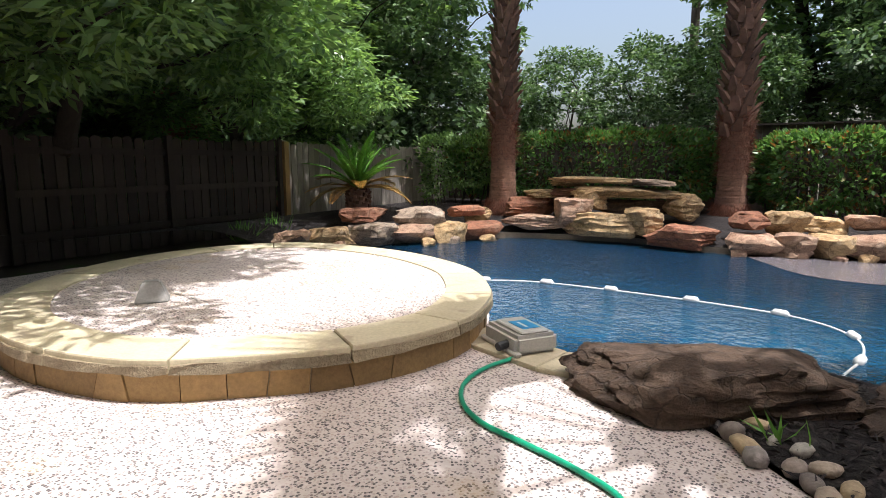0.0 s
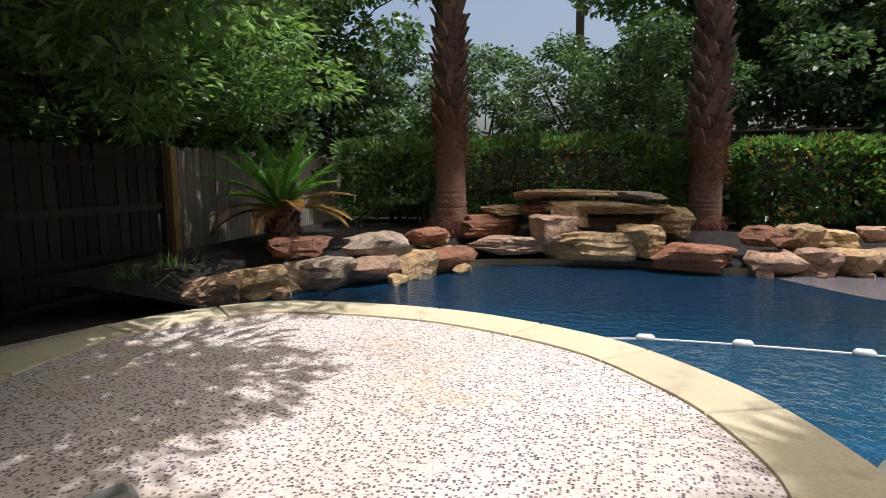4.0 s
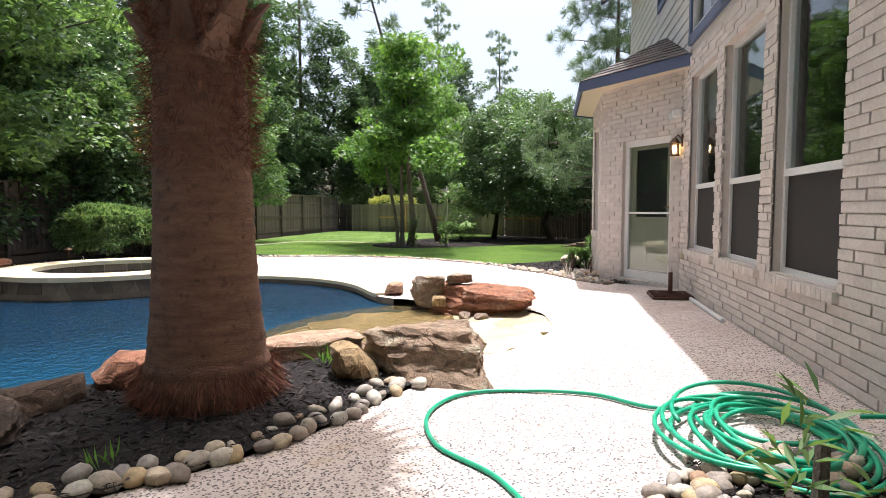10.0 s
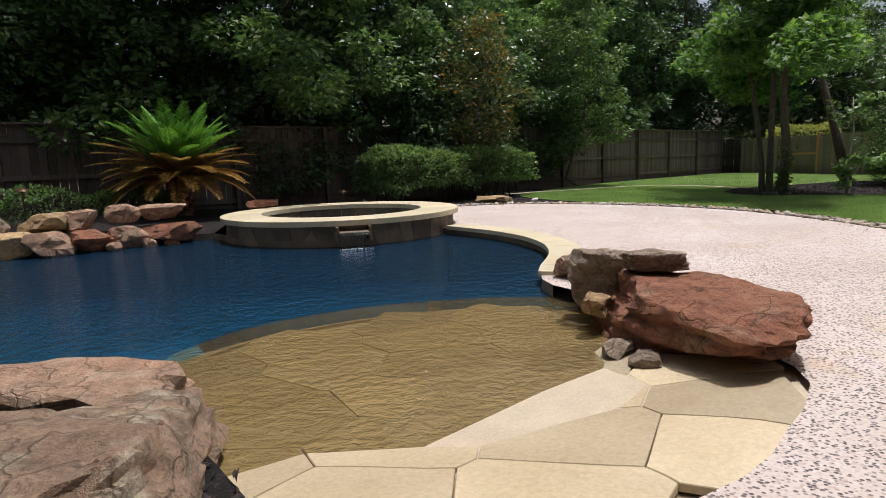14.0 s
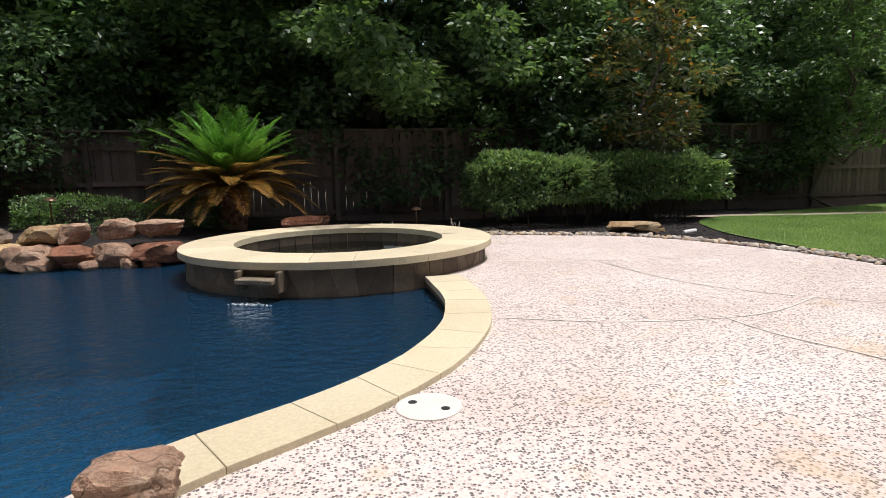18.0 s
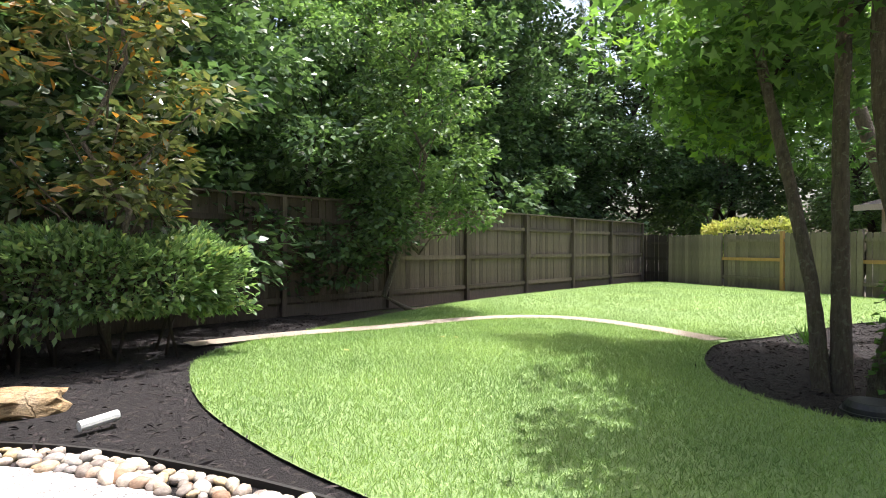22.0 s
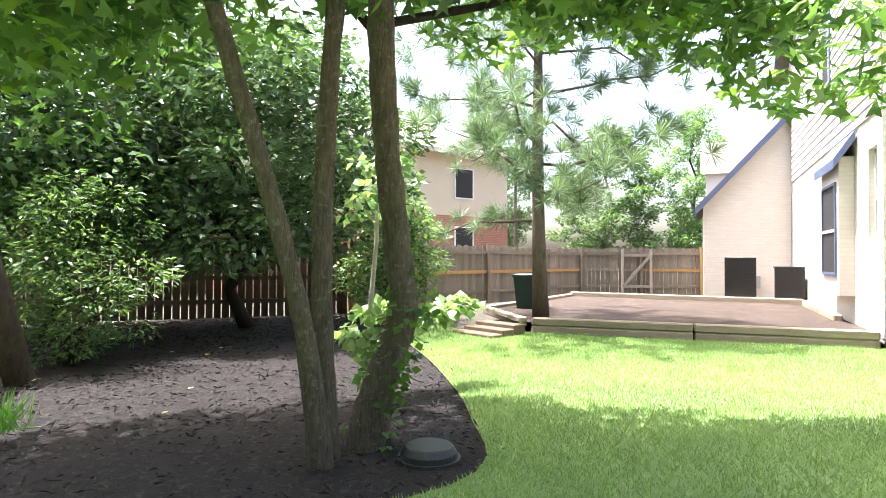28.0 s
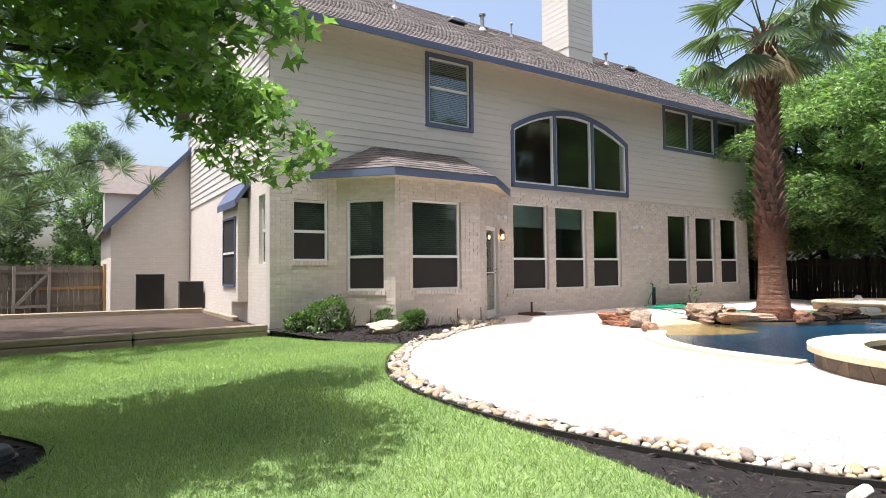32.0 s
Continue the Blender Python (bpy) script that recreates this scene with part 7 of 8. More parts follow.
boulder("grey boulder at the end of the red slab", 5.95, 2.5, 0.16, 0.62, 0.52, 0.48, 60, M_rock_grey, 11, 12, 5)
boulder("flat grey stone on the red slab", 5.87, 2.08, 0.34, 0.44, 0.3, 0.15, -14, M_rock_grey, 12, 9, 4)
boulder("small pinkish stone on the coping", 6.5, 3.15, 0.1, 0.34, 0.26, 0.22, 0, M_rock_pink, 13, 8, 4)
boulder("small tan stone wedged under the flat one", 5.6, 2.3, 0.06, 0.24, 0.18, 0.16, 20, M_rock_tan, 16, 8)
boulder("small wet stone under the red slab", 5.27, 1.9, -0.05, 0.24, 0.16, 0.1, 10, M_rock_grey, 14, level=2)
boulder("small wet stone under the red slab", 5.18, 1.68, -0.05, 0.26, 0.18, 0.1, 80, M_rock_grey, 15, level=2)
# rock edge along the far shore
edge_rocks = shore((-6.6, 6.1), (5.3, 9.6))
rg = random.Random(17)
mats = [M_rock_tan, M_rock_red, M_rock_pink, M_rock_tan, M_rock_pink, M_rock_grey]
pos, k = 0.0, 0
run = [0.0]
for a, b in zip(edge_rocks, edge_rocks[1:]):
    run.append(run[-1] + math.dist(a, b))


def along(s):
    i = max(0, min(len(run) - 2, next((j for j in range(len(run) - 1) if run[j + 1] >= s), len(run) - 2)))
    t = (s - run[i]) / max(1e-6, run[i + 1] - run[i])
    a, b = edge_rocks[i], edge_rocks[i + 1]
    return a[0] + (b[0] - a[0]) * t, a[1] + (b[1] - a[1]) * t, math.atan2(b[1] - a[1], b[0] - a[0])


LABELS = {M_rock_tan: "tan", M_rock_red: "rusty red", M_rock_pink: "pinkish", M_rock_grey: "grey lichened"}
while pos < run[-1] - 0.2:
    w = rg.uniform(0.5, 1.0)
    x, y, a = along(pos + w / 2)
    nx, ny = -math.sin(a), math.cos(a)
    m = rg.choice(mats)
    if not -5.0 < x < -1.3:
        boulder(f"{LABELS[m]} sandstone rock in the pool's far edge", x + nx * -0.02, y + ny * -0.02, 0.06, w * 1.15, rg.uniform(0.5, 0.7), rg.uniform(0.34, 0.48), math.degrees(a) + rg.uniform(-14, 14), m, 100 + k, group="rocks round the pool")
        if x > -6.5:
            m = rg.choice(mats)
            boulder(f"{LABELS[m]} sandstone rock on the rock edge", x + nx * 0.28 + rg.uniform(-0.2, 0.2), y + ny * 0.28, 0.34 + rg.uniform(-0.03, 0.06), w * rg.uniform(0.7, 1.15), rg.uniform(0.45, 0.65), rg.uniform(0.22, 0.42), math.degrees(a) + rg.uniform(-25, 25), m, 200 + k, group="rocks round the pool")
        if rg.random() < 0.6:
            m = rg.choice(mats)
            boulder(f"small {LABELS[m]} rock at the waterline", x - nx * 0.22 + rg.uniform(-0.25, 0.25), y - ny * 0.22, -0.06, 0.28, 0.25, 0.2, rg.uniform(0, 180), m, 300 + k, level=2, group="rocks round the pool")
    pos += w * 0.86
    k += 1
# stacked waterfall rocks between the two palms
W = "stacked rocks of the waterfall"
boulder("wide flat overhanging pink rock at the water", -4.40, 10.1, 0.18, 1.3, 0.7, 0.3, 4, M_rock_pink, 401, level=4, group=W)
boulder("blocky tan rock in the middle of the waterfall", -3.25, 10.15, 0.2, 1.3, 0.75, 0.46, -4, M_rock_tan, 402, level=4, group=W)
boulder("leaning pink rock beside the waterfall block", -3.80, 10.25, 0.36, 0.62, 0.6, 0.62, 40, M_rock_pink, 403, level=4, group=W)
boulder("pale tan boulder beside the waterfall", -2.50, 10.15, 0.3, 0.62, 0.55, 0.52, 20, M_rock_tan, 404, level=4, group=W)
boulder("low red rock at the water's edge", -1.85, 9.95, 0.12, 1.0, 0.65, 0.4, -8, M_rock_red, 405, level=4, group=W)
boulder("rounded brown boulder before the palm", -2.05, 10.9, 0.5, 0.85, 0.7, 0.55, 15, M_rock_tan, 406, 26, level=4, group=W)
boulder("long tan slab laid across the waterfall", -3.00, 10.75, 0.73, 1.75, 0.8, 0.22, -4, M_rock_tan, 407, 10, level=4, group=W)
boulder("thin tan capstone on the stack", -3.65, 10.85, 0.93, 1.5, 0.8, 0.13, 3, M_rock_tan, 408, 9, level=4, group=W)
boulder("thin grey capstone on the stack", -2.70, 10.9, 0.9, 1.2, 0.7, 0.12, -6, M_rock_grey, 409, 9, level=4, group=W)
boulder("dark reddish rock under the capstones", -4.85, 10.6, 0.42, 0.95, 0.7, 0.42, 10, M_rock_red, 410, level=4, group=W)
boulder("flat brown rock stepped up the stack", -4.60, 10.8, 0.66, 0.8, 0.6, 0.18, 12, M_rock_tan, 411, level=4, group=W)
boulder("flat rock stepped up the stack", -4.10, 10.8, 0.68, 0.75, 0.6, 0.2, -8, M_rock_red, 412, level=4, group=W)
boulder("flat pale stone near the top of the stack", -4.15, 10.95, 0.85, 0.65, 0.5, 0.13, 8, M_rock_tan, 413, level=4, group=W)
boulder("angular tan rock in the stack", -3.60, 10.5, 0.6, 0.6, 0.5, 0.4, 30, M_rock_tan, 414, level=4, group=W)
# added stone whose dark colour gives the shade of the recess
boulder("dark rock filling the waterfall recess in place of shade", -2.90, 10.85, 0.45, 1.5, 0.5, 0.4, 0, M_rock_dark, 415, level=4, group=W)
boulder("square tan rock beside the palm's foot", -5.50, 9.85, 0.28, 0.6, 0.5, 0.34, 12, M_rock_tan, 416, level=4, group=W)
boulder("small pale block at the water's edge", -5.25, 9.62, 0.05, 0.26, 0.26, 0.36, 5, M_rock_tan, 417, level=4, group=W)
boulder("flat red rock beside the spa", 6.9, 10.75, 0.25, 0.9, 0.6, 0.35, 20, M_rock_red, 418)
boulder("flat tan stone in the mulch before the hedge", 12.35, 10.2, 0.05, 1.0, 0.55, 0.24, -10, M_rock_tan, 419, 10)
boulder("pale tan garden rock under the bay window", 11.05, 0.42, 0.16, 0.95, 0.55, 0.36, 8, M_rock_pale, 420, 22, 4)
boulder("reddish stone at the deck's corner", 8.75, 0.28, 0.08, 0.4, 0.25, 0.16, 30, M_rock_red, 421, level=2)

# river pebbles along the beds
stones = []
for s in range(7):
    rg2 = np.random.default_rng(500 + s)
    bm = bmesh.new()
    bmesh.ops.create_icosphere(bm, subdivisions=2, radius=0.5)
    for v in bm.verts:
        q = v.co.copy()
        v.co += 0.1 * noise.noise_vector(q * 1.6 + Vector(rg2.uniform(-9, 9, 3)))
        v.co = Vector((v.co.x * rg2.uniform(0.99, 1.01), v.co.y * 0.75, v.co.z * 0.58))
    me = bpy.data.meshes.new("pebble")
    bm.to_mesh(me)
    bm.free()
    me.shade_smooth()
    me.materials.append(M_pebble)
    stones.append(me)


def pebbles(label, line, width, small, large, spacing, seed, z=0.0, level=None):
    rg = random.Random(seed)
    border = thing("pebble_border", label, "pebbles")
    pts = curve_through(line, spacing)
    offs = offset_line(pts, 1.0, False)
    for (x, y), (ox, oy) in zip([q[:2] for q in pts], offs):
        d = rg.uniform(-width, width)
        s = rg.uniform(small, large)
        ob = new("pebble", rg.choice(stones))
        ob.parent = border
        px, py = x + (ox - x) * d + rg.uniform(-0.02, 0.02), y + (oy - y) * d + rg.uniform(-0.02, 0.02)
        ob.matrix_basis = pose(px, py, z + s * 0.2 + (gz(px, py) if level else 0), rg.uniform(-20, 20), rg.uniform(-20, 20), rg.uniform(0, 360)) @ Matrix.Diagonal((s, s * rg.uniform(0.8, 1.1), s * rg.uniform(0.8, 1.2), 1))
    return border


isle_edge = [(2.35, 1.68), (1.9, 1.9), (1.35, 2.1), (0.7, 2.45), (0.26, 2.84), (-0.15, 3.22), (-0.45, 3.42)]
pebbles("rounded river stones edging the palm's mulch", isle_edge, 0.05, 0.1, 0.17, 0.115, 601)
pebbles("rounded river stones edging the palm's mulch", offset_line(curve_through(isle_edge, 0.3), -0.12, False), 0.05, 0.07, 0.15, 0.15, 602, 0.02)
bed_edge = [(-0.55, 0.6), (0.2, 0.52), (0.85, 0.22), (1.1, -0.15), (0.95, -0.5)]
for k in range(4):
    pebbles("pale river stones heaped round the small bed", offset_line(curve_through(bed_edge, 0.2), -0.09 * k, False), 0.04, 0.06, 0.14, 0.075, 610 + k, 0.02, True)
for k in range(3):
    pebbles("pale river stones between the deck and the lawn", offset_line(DECK_EDGE[12:], -0.035 - 0.08 * k, False), 0.03, 0.06, 0.13, 0.085, 620 + k, -0.015)
fe = DECK_EDGE[1:14]
for k in range(3):
    pebbles("pale stones edging the bed under the bay window", offset_line(fe, 0.03 + 0.09 * k, False), 0.03, 0.06, 0.15, 0.09, 630 + k, 0.0, True)
pebbles("loose stones in the bed's corner by the door", [(8.5, 0.0), (8.9, 0.15), (9.2, 0.3), (8.8, 0.25), (8.4, 0.1)], 0.1, 0.08, 0.2, 0.05, 640, 0.03, True)
edging = offset_line(DECK_EDGE[12:], -0.29, False)
bm = bmesh.new()
for i in range(len(edging) - 1):
    a, b = Vector((*edging[i], 0)), Vector((*edging[i + 1], 0))
    d = (b - a).normalized()
    nrm = Vector((-d.y, d.x, 0)) * 0.012
    vs = [bm.verts.new(p + o + Vector((0, 0, z))) for p in (a, b) for o in (nrm, -nrm) for z in (-0.08, 0.02)]
    for f in ((0, 1, 3, 2), (4, 6, 7, 5), (0, 4, 5, 1), (2, 3, 7, 6), (1, 5, 7, 3)):
        bm.faces.new([vs[k] for k in f])
setting(part("lawn_edging", bm, M_edging), "black lawn edging strip", "edging")

# ---- timbers and steps ----
def timber(label, a, b, z, group="bed edging timbers", h=0.13, w=0.14):
    l = math.dist(a, b)
    t = thing("landscape_timber", label, "timber", (*a, z), math.degrees(math.atan2(b[1] - a[1], b[0] - a[0])), group)
    part("beam", boxed(0, l, -w / 2, w / 2, 0, h, bevel=0.02), M_timber, t)
    return t


for x0, x1 in ((12.95, 15.3), (15.32, 17.8)):
    for z in (-0.02, 0.112):
        timber("pale weathered timber edging the soil bed", (x0, -0.92 + 0.06 * (x0 - 12.95)), (x1, -0.92 + 0.06 * (x1 - 12.95)), z)
for a, b in (((17.95, -0.62), (19.3, -2.5)), ((19.3, -2.6), (18.5, -8.2))):
    timber("pale weathered timber edging the soil bed", a, b, 0.08, h=0.16)
timber("pale weathered timber along the back of the soil bed", (13.0, -7.05), (18.6, -7.7), 0.14, h=0.15)
timber("short timber along the foot of the side wall", (13.02, -6.6), (13.02, -4.6), 0.14)
timber("short timber along the foot of the side wall", (13.05, -4.4), (13.05, -3.0), 0.15)
steps = thing("timber_steps", "low brown timber steps up to the soil bed", "steps", (18.55, 0.35, 0), -25)
for k in range(3):
    part("tread", boxed(-0.45, 0.45, -0.3 - 0.26 * k, -0.04 - 0.26 * k, -0.05, 0.05 + 0.06 * k, bevel=0.012), M_step, steps)

# ---- things by the pool ----
filt = thing("pool_pump_box", "grey plastic pool cover pump box with a blue label", "pump box", (-1.62, 3.92, 0.03), -32)
bm = boxed(-0.22, 0.22, -0.16, 0.16, 0.0, 0.13)
bmesh.ops.bevel(bm, geom=bm.edges[:], offset=0.025, segments=2, affect="EDGES")
part("body", bm, M_pump, filt)
part("lid", boxed(-0.16, 0.19, -0.11, 0.11, 0.128, 0.15, bevel=0.012), M_pump, filt)
part("label", boxed(-0.06, 0.13, -0.06, 0.07, 0.15, 0.153), M_label_blue, filt, "blue printed label")
part("label_stripe", boxed(-0.02, 0.1, -0.02, 0.0, 0.153, 0.1545), M_white, filt)
part("hose_port", tubed([(0.1, -0.15, 0.06), (0.12, -0.24, 0.05)], 0.028, 10), M_black, filt)
part("foot", boxed(-0.24, 0.24, -0.18, -0.13, 0.0, 0.03, bevel=0.008), M_pump, filt)

hose = thing("garden_hose", "long green garden hose snaking over the deck", "garden hose")
line = curve_through([(-1.5, 3.8), (-1.6, 3.45), (-1.58, 3.15), (-1.45, 2.92), (-1.25, 2.77), (-1.0, 2.7), (-0.72, 2.62), (-0.48, 2.5), (-0.3, 2.2), (-0.3, 1.72), (-0.46, 1.27), (-0.48, 1.02), (-0.33, 0.79), (-0.08, 0.72), (0.25, 0.8), (0.75, 1.06), (1.08, 1.42), (1.52, 1.56), (1.92, 1.43), (2.09, 1.05), (2.01, 0.56), (1.75, 0.24), (1.7, -0.1)], 0.06)
part("run", tubed([(x, y, 0.02 + gz(x, y)) for x, y in line], 0.0135, 8), M_hose, hose, smooth=True)
rg = random.Random(23)
coil = []
for k in range(340):
    a = k * 0.19
    r = 0.42 + 0.13 * math.sin(k * 0.061) + 0.07 * math.sin(k * 0.27)
    cx, cy = 1.25 + 0.09 * math.sin(k * 0.043), -0.26 + 0.07 * math.cos(k * 0.051)
    coil.append((cx + r * math.cos(a) * 1.05, cy + r * math.sin(a) * 0.8, 0.115 + 0.03 * (k / 340) + 0.04 * (0.5 + 0.5 * math.sin(k * 0.31))))
part("coil", tubed(coil, 0.0135, 7), M_hose, hose, "loose pile of hose loops", True)
part("riser", tubed(curve_through([(1.4, -0.75, 0.2), (1.1, -0.93, 0.35), (0.98, -0.9, 0.6), (0.95, -0.92, 0.78)], 0.06), 0.0135, 7), M_hose, hose, smooth=True)
bib = thing("hose_tap", "brass garden tap on the brick wall", "tap", (0.95, -0.99, 0.8))
part("body", tubed([(0, -0.02, 0), (0, 0.08, 0), (0, 0.1, -0.05)], 0.018, 8), M_bronze, bib)
part("handle", tubed([(-0.04, 0.05, 0.06), (0.04, 0.05, 0.06)], 0.01, 6), M_bronze, bib)
part("pipe_cover", boxed(-0.16, -0.06, -0.006, 0.07, -0.72, -0.1, bevel=0.01), M_black, bib)

light = thing("solar_dock_light", "grey wedge-shaped solar light on the platform", "solar light", (-4.05, 2.73, 0.242), 57)
bm = bmesh.new()
v = [bm.verts.new(q) for q in ((-0.12, -0.1, 0), (0.12, -0.1, 0), (0.12, 0.1, 0), (-0.12, 0.1, 0), (-0.06, -0.04, 0.15), (0.06, -0.04, 0.15), (0.06, 0.05, 0.15), (-0.06, 0.05, 0.15))]
for f in ((0, 3, 2, 1), (4, 5, 6, 7), (0, 1, 5, 4), (1, 2, 6, 5), (2, 3, 7, 6), (3, 0, 4, 7)):
    bm.faces.new([v[i] for i in f])
bmesh.ops.bevel(bm, geom=bm.edges[:], offset=0.01, segments=2, affect="EDGES")
part("housing", bm, M_grey_plastic, light)
part("solar_cell", boxed(-0.045, 0.045, -0.025, 0.035, 0.15, 0.153), M_metal, light)

rope = thing("float_rope", "white safety rope with floats across the pool", "float rope")
rl = curve_through([(-3.6, 5.72), (-3.2, 6.15), (-2.7, 6.4), (-2.0, 6.47), (-0.85, 6.45), (-0.1, 6.3), (0.28, 5.9), (0.33, 5.4), (0.22, 4.9), (0.1, 4.4)], 0.1)
part("rope", tubed([(x, y, -0.095) for x, y in rl], 0.009, 6), M_white, rope)
for i in range(6, len(rl) - 6, 8):
    (x, y), (x2, y2) = rl[i], rl[i + 1]
    d = Vector((x2 - x, y2 - y, 0)).normalized()
    part("float", tubed([tuple(Vector((x, y, -0.085)) + d * s) for s in (-0.075, -0.05, 0.05, 0.075)], [0.012, 0.034, 0.034, 0.012], 10), M_white, rope, smooth=True)

for x, y, h in ((8.72, 10.95, 0.48), (3.2, 10.7, 0.62)):
    pl = thing("path_light", "small hooded bronze path light", "path light", (x, y, 0.0 if x > 5 else 0.2), group="path lights")
    part("stake", lathe([(0.012, 0), (0.012, h - 0.03)], 8), M_bronze, pl)
    part("hood", lathe([(0.1, h - 0.05), (0.085, h - 0.03), (0.02, h)], 16), M_bronze, pl)

stand = thing("umbrella_stand", "rusted iron umbrella stand on the deck", "umbrella stand", (6.15, -0.72, gz(6.15, -0.72)))
bm = boxed(-0.26, 0.26, -0.26, 0.26, 0.0, 0.035, bevel=0.01)
part("base_rim", bm, M_iron, stand)
for k in range(9):
    part("grate_bar", tubed([(-0.24 + 0.06 * k, -0.24, 0.045), (-0.24 + 0.06 * k, 0.24, 0.045)], 0.012, 5), M_iron, stand)
part("scroll_ring", tubed([(0.17 * math.cos(a), 0.17 * math.sin(a), 0.055) for a in np.linspace(0, 6.28, 20)], 0.013, 5), M_iron, stand)
part("sleeve", lathe([(0.03, 0.03), (0.026, 0.33)], 12), M_iron, stand)

lampy = thing("wall_lantern", "lit bronze wall lantern beside the door", "wall lantern", (6.95, -0.995, 2.18))
part("back_plate", boxed(-0.05, 0.05, 0, 0.02, -0.02, 0.16, bevel=0.006), M_bronze, lampy)
part("arm", tubed([(0, 0.01, 0.1), (0, 0.07, 0.15), (0, 0.11, 0.1)], 0.01, 6), M_bronze, lampy)
part("roof", lathe([(0.085, 0.03), (0.03, 0.1)], 10), M_bronze, lampy).location = (0, 0.11, 0)
bm = bmesh.new()
for a in range(4):
    tube(bm, [(0.065 * math.cos(a * 1.571 + 0.785), 0.11 + 0.065 * math.sin(a * 1.571 + 0.785), -0.13), (0.065 * math.cos(a * 1.571 + 0.785), 0.11 + 0.065 * math.sin(a * 1.571 + 0.785), 0.03)], 0.006, 5)
part("cage", bm, M_bronze, lampy)
part("base", lathe([(0.075, -0.15), (0.07, -0.13)], 10), M_bronze, lampy).location = (0, 0.11, 0)
mb, nt, b, o = shader("lit_bulb")
b.inputs["Emission Color"].default_value = (1.0, 0.62, 0.25, 1)
b.inputs["Emission Strength"].default_value = 9.0
part("bulb", lathe([(0.012, -0.11), (0.03, -0.06), (0.02, -0.0)], 10), mb, lampy, "glowing warm bulb").location = (0, 0.11, 0)
for x, z in ((7.0, 2.62), (1.6, 2.55)):
    fl = thing("flood_light", "cream twin floodlight on the brick wall", "floodlight", (x, -0.995, z), group="floodlights")
    part("bracket", boxed(-0.05, 0.05, 0, 0.05, -0.05, 0.05, bevel=0.008), M_white, fl)
    for s in (-1, 1):
        part("lamp_head", boxed(s * 0.11 - 0.06, s * 0.11 + 0.06, 0.04, 0.16, -0.05, 0.05, bevel=0.015), M_white, fl)
outlet = thing("outlet_cover", "tan outdoor outlet cover on the bricks", "outlet", (6.7, -0.99, 0.62))
part("box", boxed(-0.06, 0.06, 0, 0.05, -0.045, 0.045, bevel=0.008), M_soffit, outlet)
conduit = thing("drain_pipe", "white pipe along the wall's foot", "pipe", (0, 0, 0))
part("pipe", tubed([(6.3, -0.93, 0.13), (4.4, -0.9, 0.13)], 0.025, 8), M_white, conduit)

# ---- side yard ----
for x, y, w, h in ((14.3, -7.75, 0.66, 1.02), (13.24, -7.6, 0.58, 0.8)):
    ac = thing("air_conditioner", "dark louvred outdoor air conditioner unit", "air conditioner", (x, y, 0.25), group="air conditioners")
    part("cabinet", boxed(-w / 2 + 0.02, w / 2 - 0.02, -w / 2 + 0.02, w / 2 - 0.02, 0.0, h - 0.04), M_black, ac)
    part("pad", boxed(-w / 2 - 0.1, w / 2 + 0.1, -w / 2 - 0.1, w / 2 + 0.1, -0.2, 0.0), M_joint, ac)
    part("top", boxed(-w / 2, w / 2, -w / 2, w / 2, h - 0.04, h, bevel=0.01), M_ac, ac)
    for k in range(16):
        z = 0.04 + (h - 0.1) * k / 16
        part("louvre", boxed(-w / 2, w / 2, w / 2 - 0.025, w / 2, z, z + 0.028), M_ac, ac)
    for sx in (-1, 1):
        part("corner_post", boxed(sx * w / 2 - 0.025, sx * w / 2 + 0.025, w / 2 - 0.03, w / 2 + 0.004, 0.0, h), M_ac, ac)
box_e = thing("electric_box", "small grey electric box with cables", "electric box", (13.75, -9.86, 0.55))
part("case", boxed(-0.09, 0.09, 0, 0.1, -0.15, 0.2, bevel=0.01), M_grey_plastic, box_e)
part("cable", tubed([(0.05, 0.06, -0.15), (0.2, 0.3, -0.3), (0.5, 0.45, -0.35)], 0.02, 6), M_black, box_e)
binn = thing("wheelie_bin", "dark green wheeled rubbish bin by the fence", "bin", (18.6, -3.3, 0.08))
bm = bmesh.new()
v = [bm.verts.new((sx * (0.2 + 0.06 * k), sy * (0.22 + 0.07 * k), 0.75 * k)) for k in (0, 1) for sx, sy in ((-1, -1), (1, -1), (1, 1), (-1, 1))]
for f in ((3, 2, 1, 0), (4, 5, 6, 7), (0, 1, 5, 4), (1, 2, 6, 5), (2, 3, 7, 6), (3, 0, 4, 7)):
    bm.faces.new([v[i] for i in f])
part("body", bm, M_bin, binn)
part("lid", boxed(-0.29, 0.29, -0.32, 0.32, 0.75, 0.82, bevel=0.02), M_bin, binn, "pale green lid")
part("wheel", tubed([(-0.24, -0.26, 0.09), (-0.19, -0.26, 0.09)], 0.09, 12), M_black, binn)
part("wheel", tubed([(0.19, -0.26, 0.09), (0.24, -0.26, 0.09)], 0.09, 12), M_black, binn)
lid = thing("sprinkler_lid", "black domed plastic lid in the mulch", "valve lid", (16.76, 5.6, -0.02))
part("dome", lathe([(0.185, 0), (0.175, 0.05), (0.15, 0.085), (0.14, 0.09)], 28), M_black, lid)
part("rim", lathe([(0.205, -0.01), (0.2, 0.018)], 28), M_black, lid)
pipe = thing("drain_spout", "short white drain pipe on the mulch", "pipe", (12.82, 9.24, 0.0), 8)
part("pipe", tubed([(-0.12, 0, 0.04), (0.12, 0, 0.06)], 0.035, 10), M_white, pipe)
skim = thing("skimmer_lid", "round pale skimmer lid flush with the deck", "lid", (7.6, 3.71, 0.0))
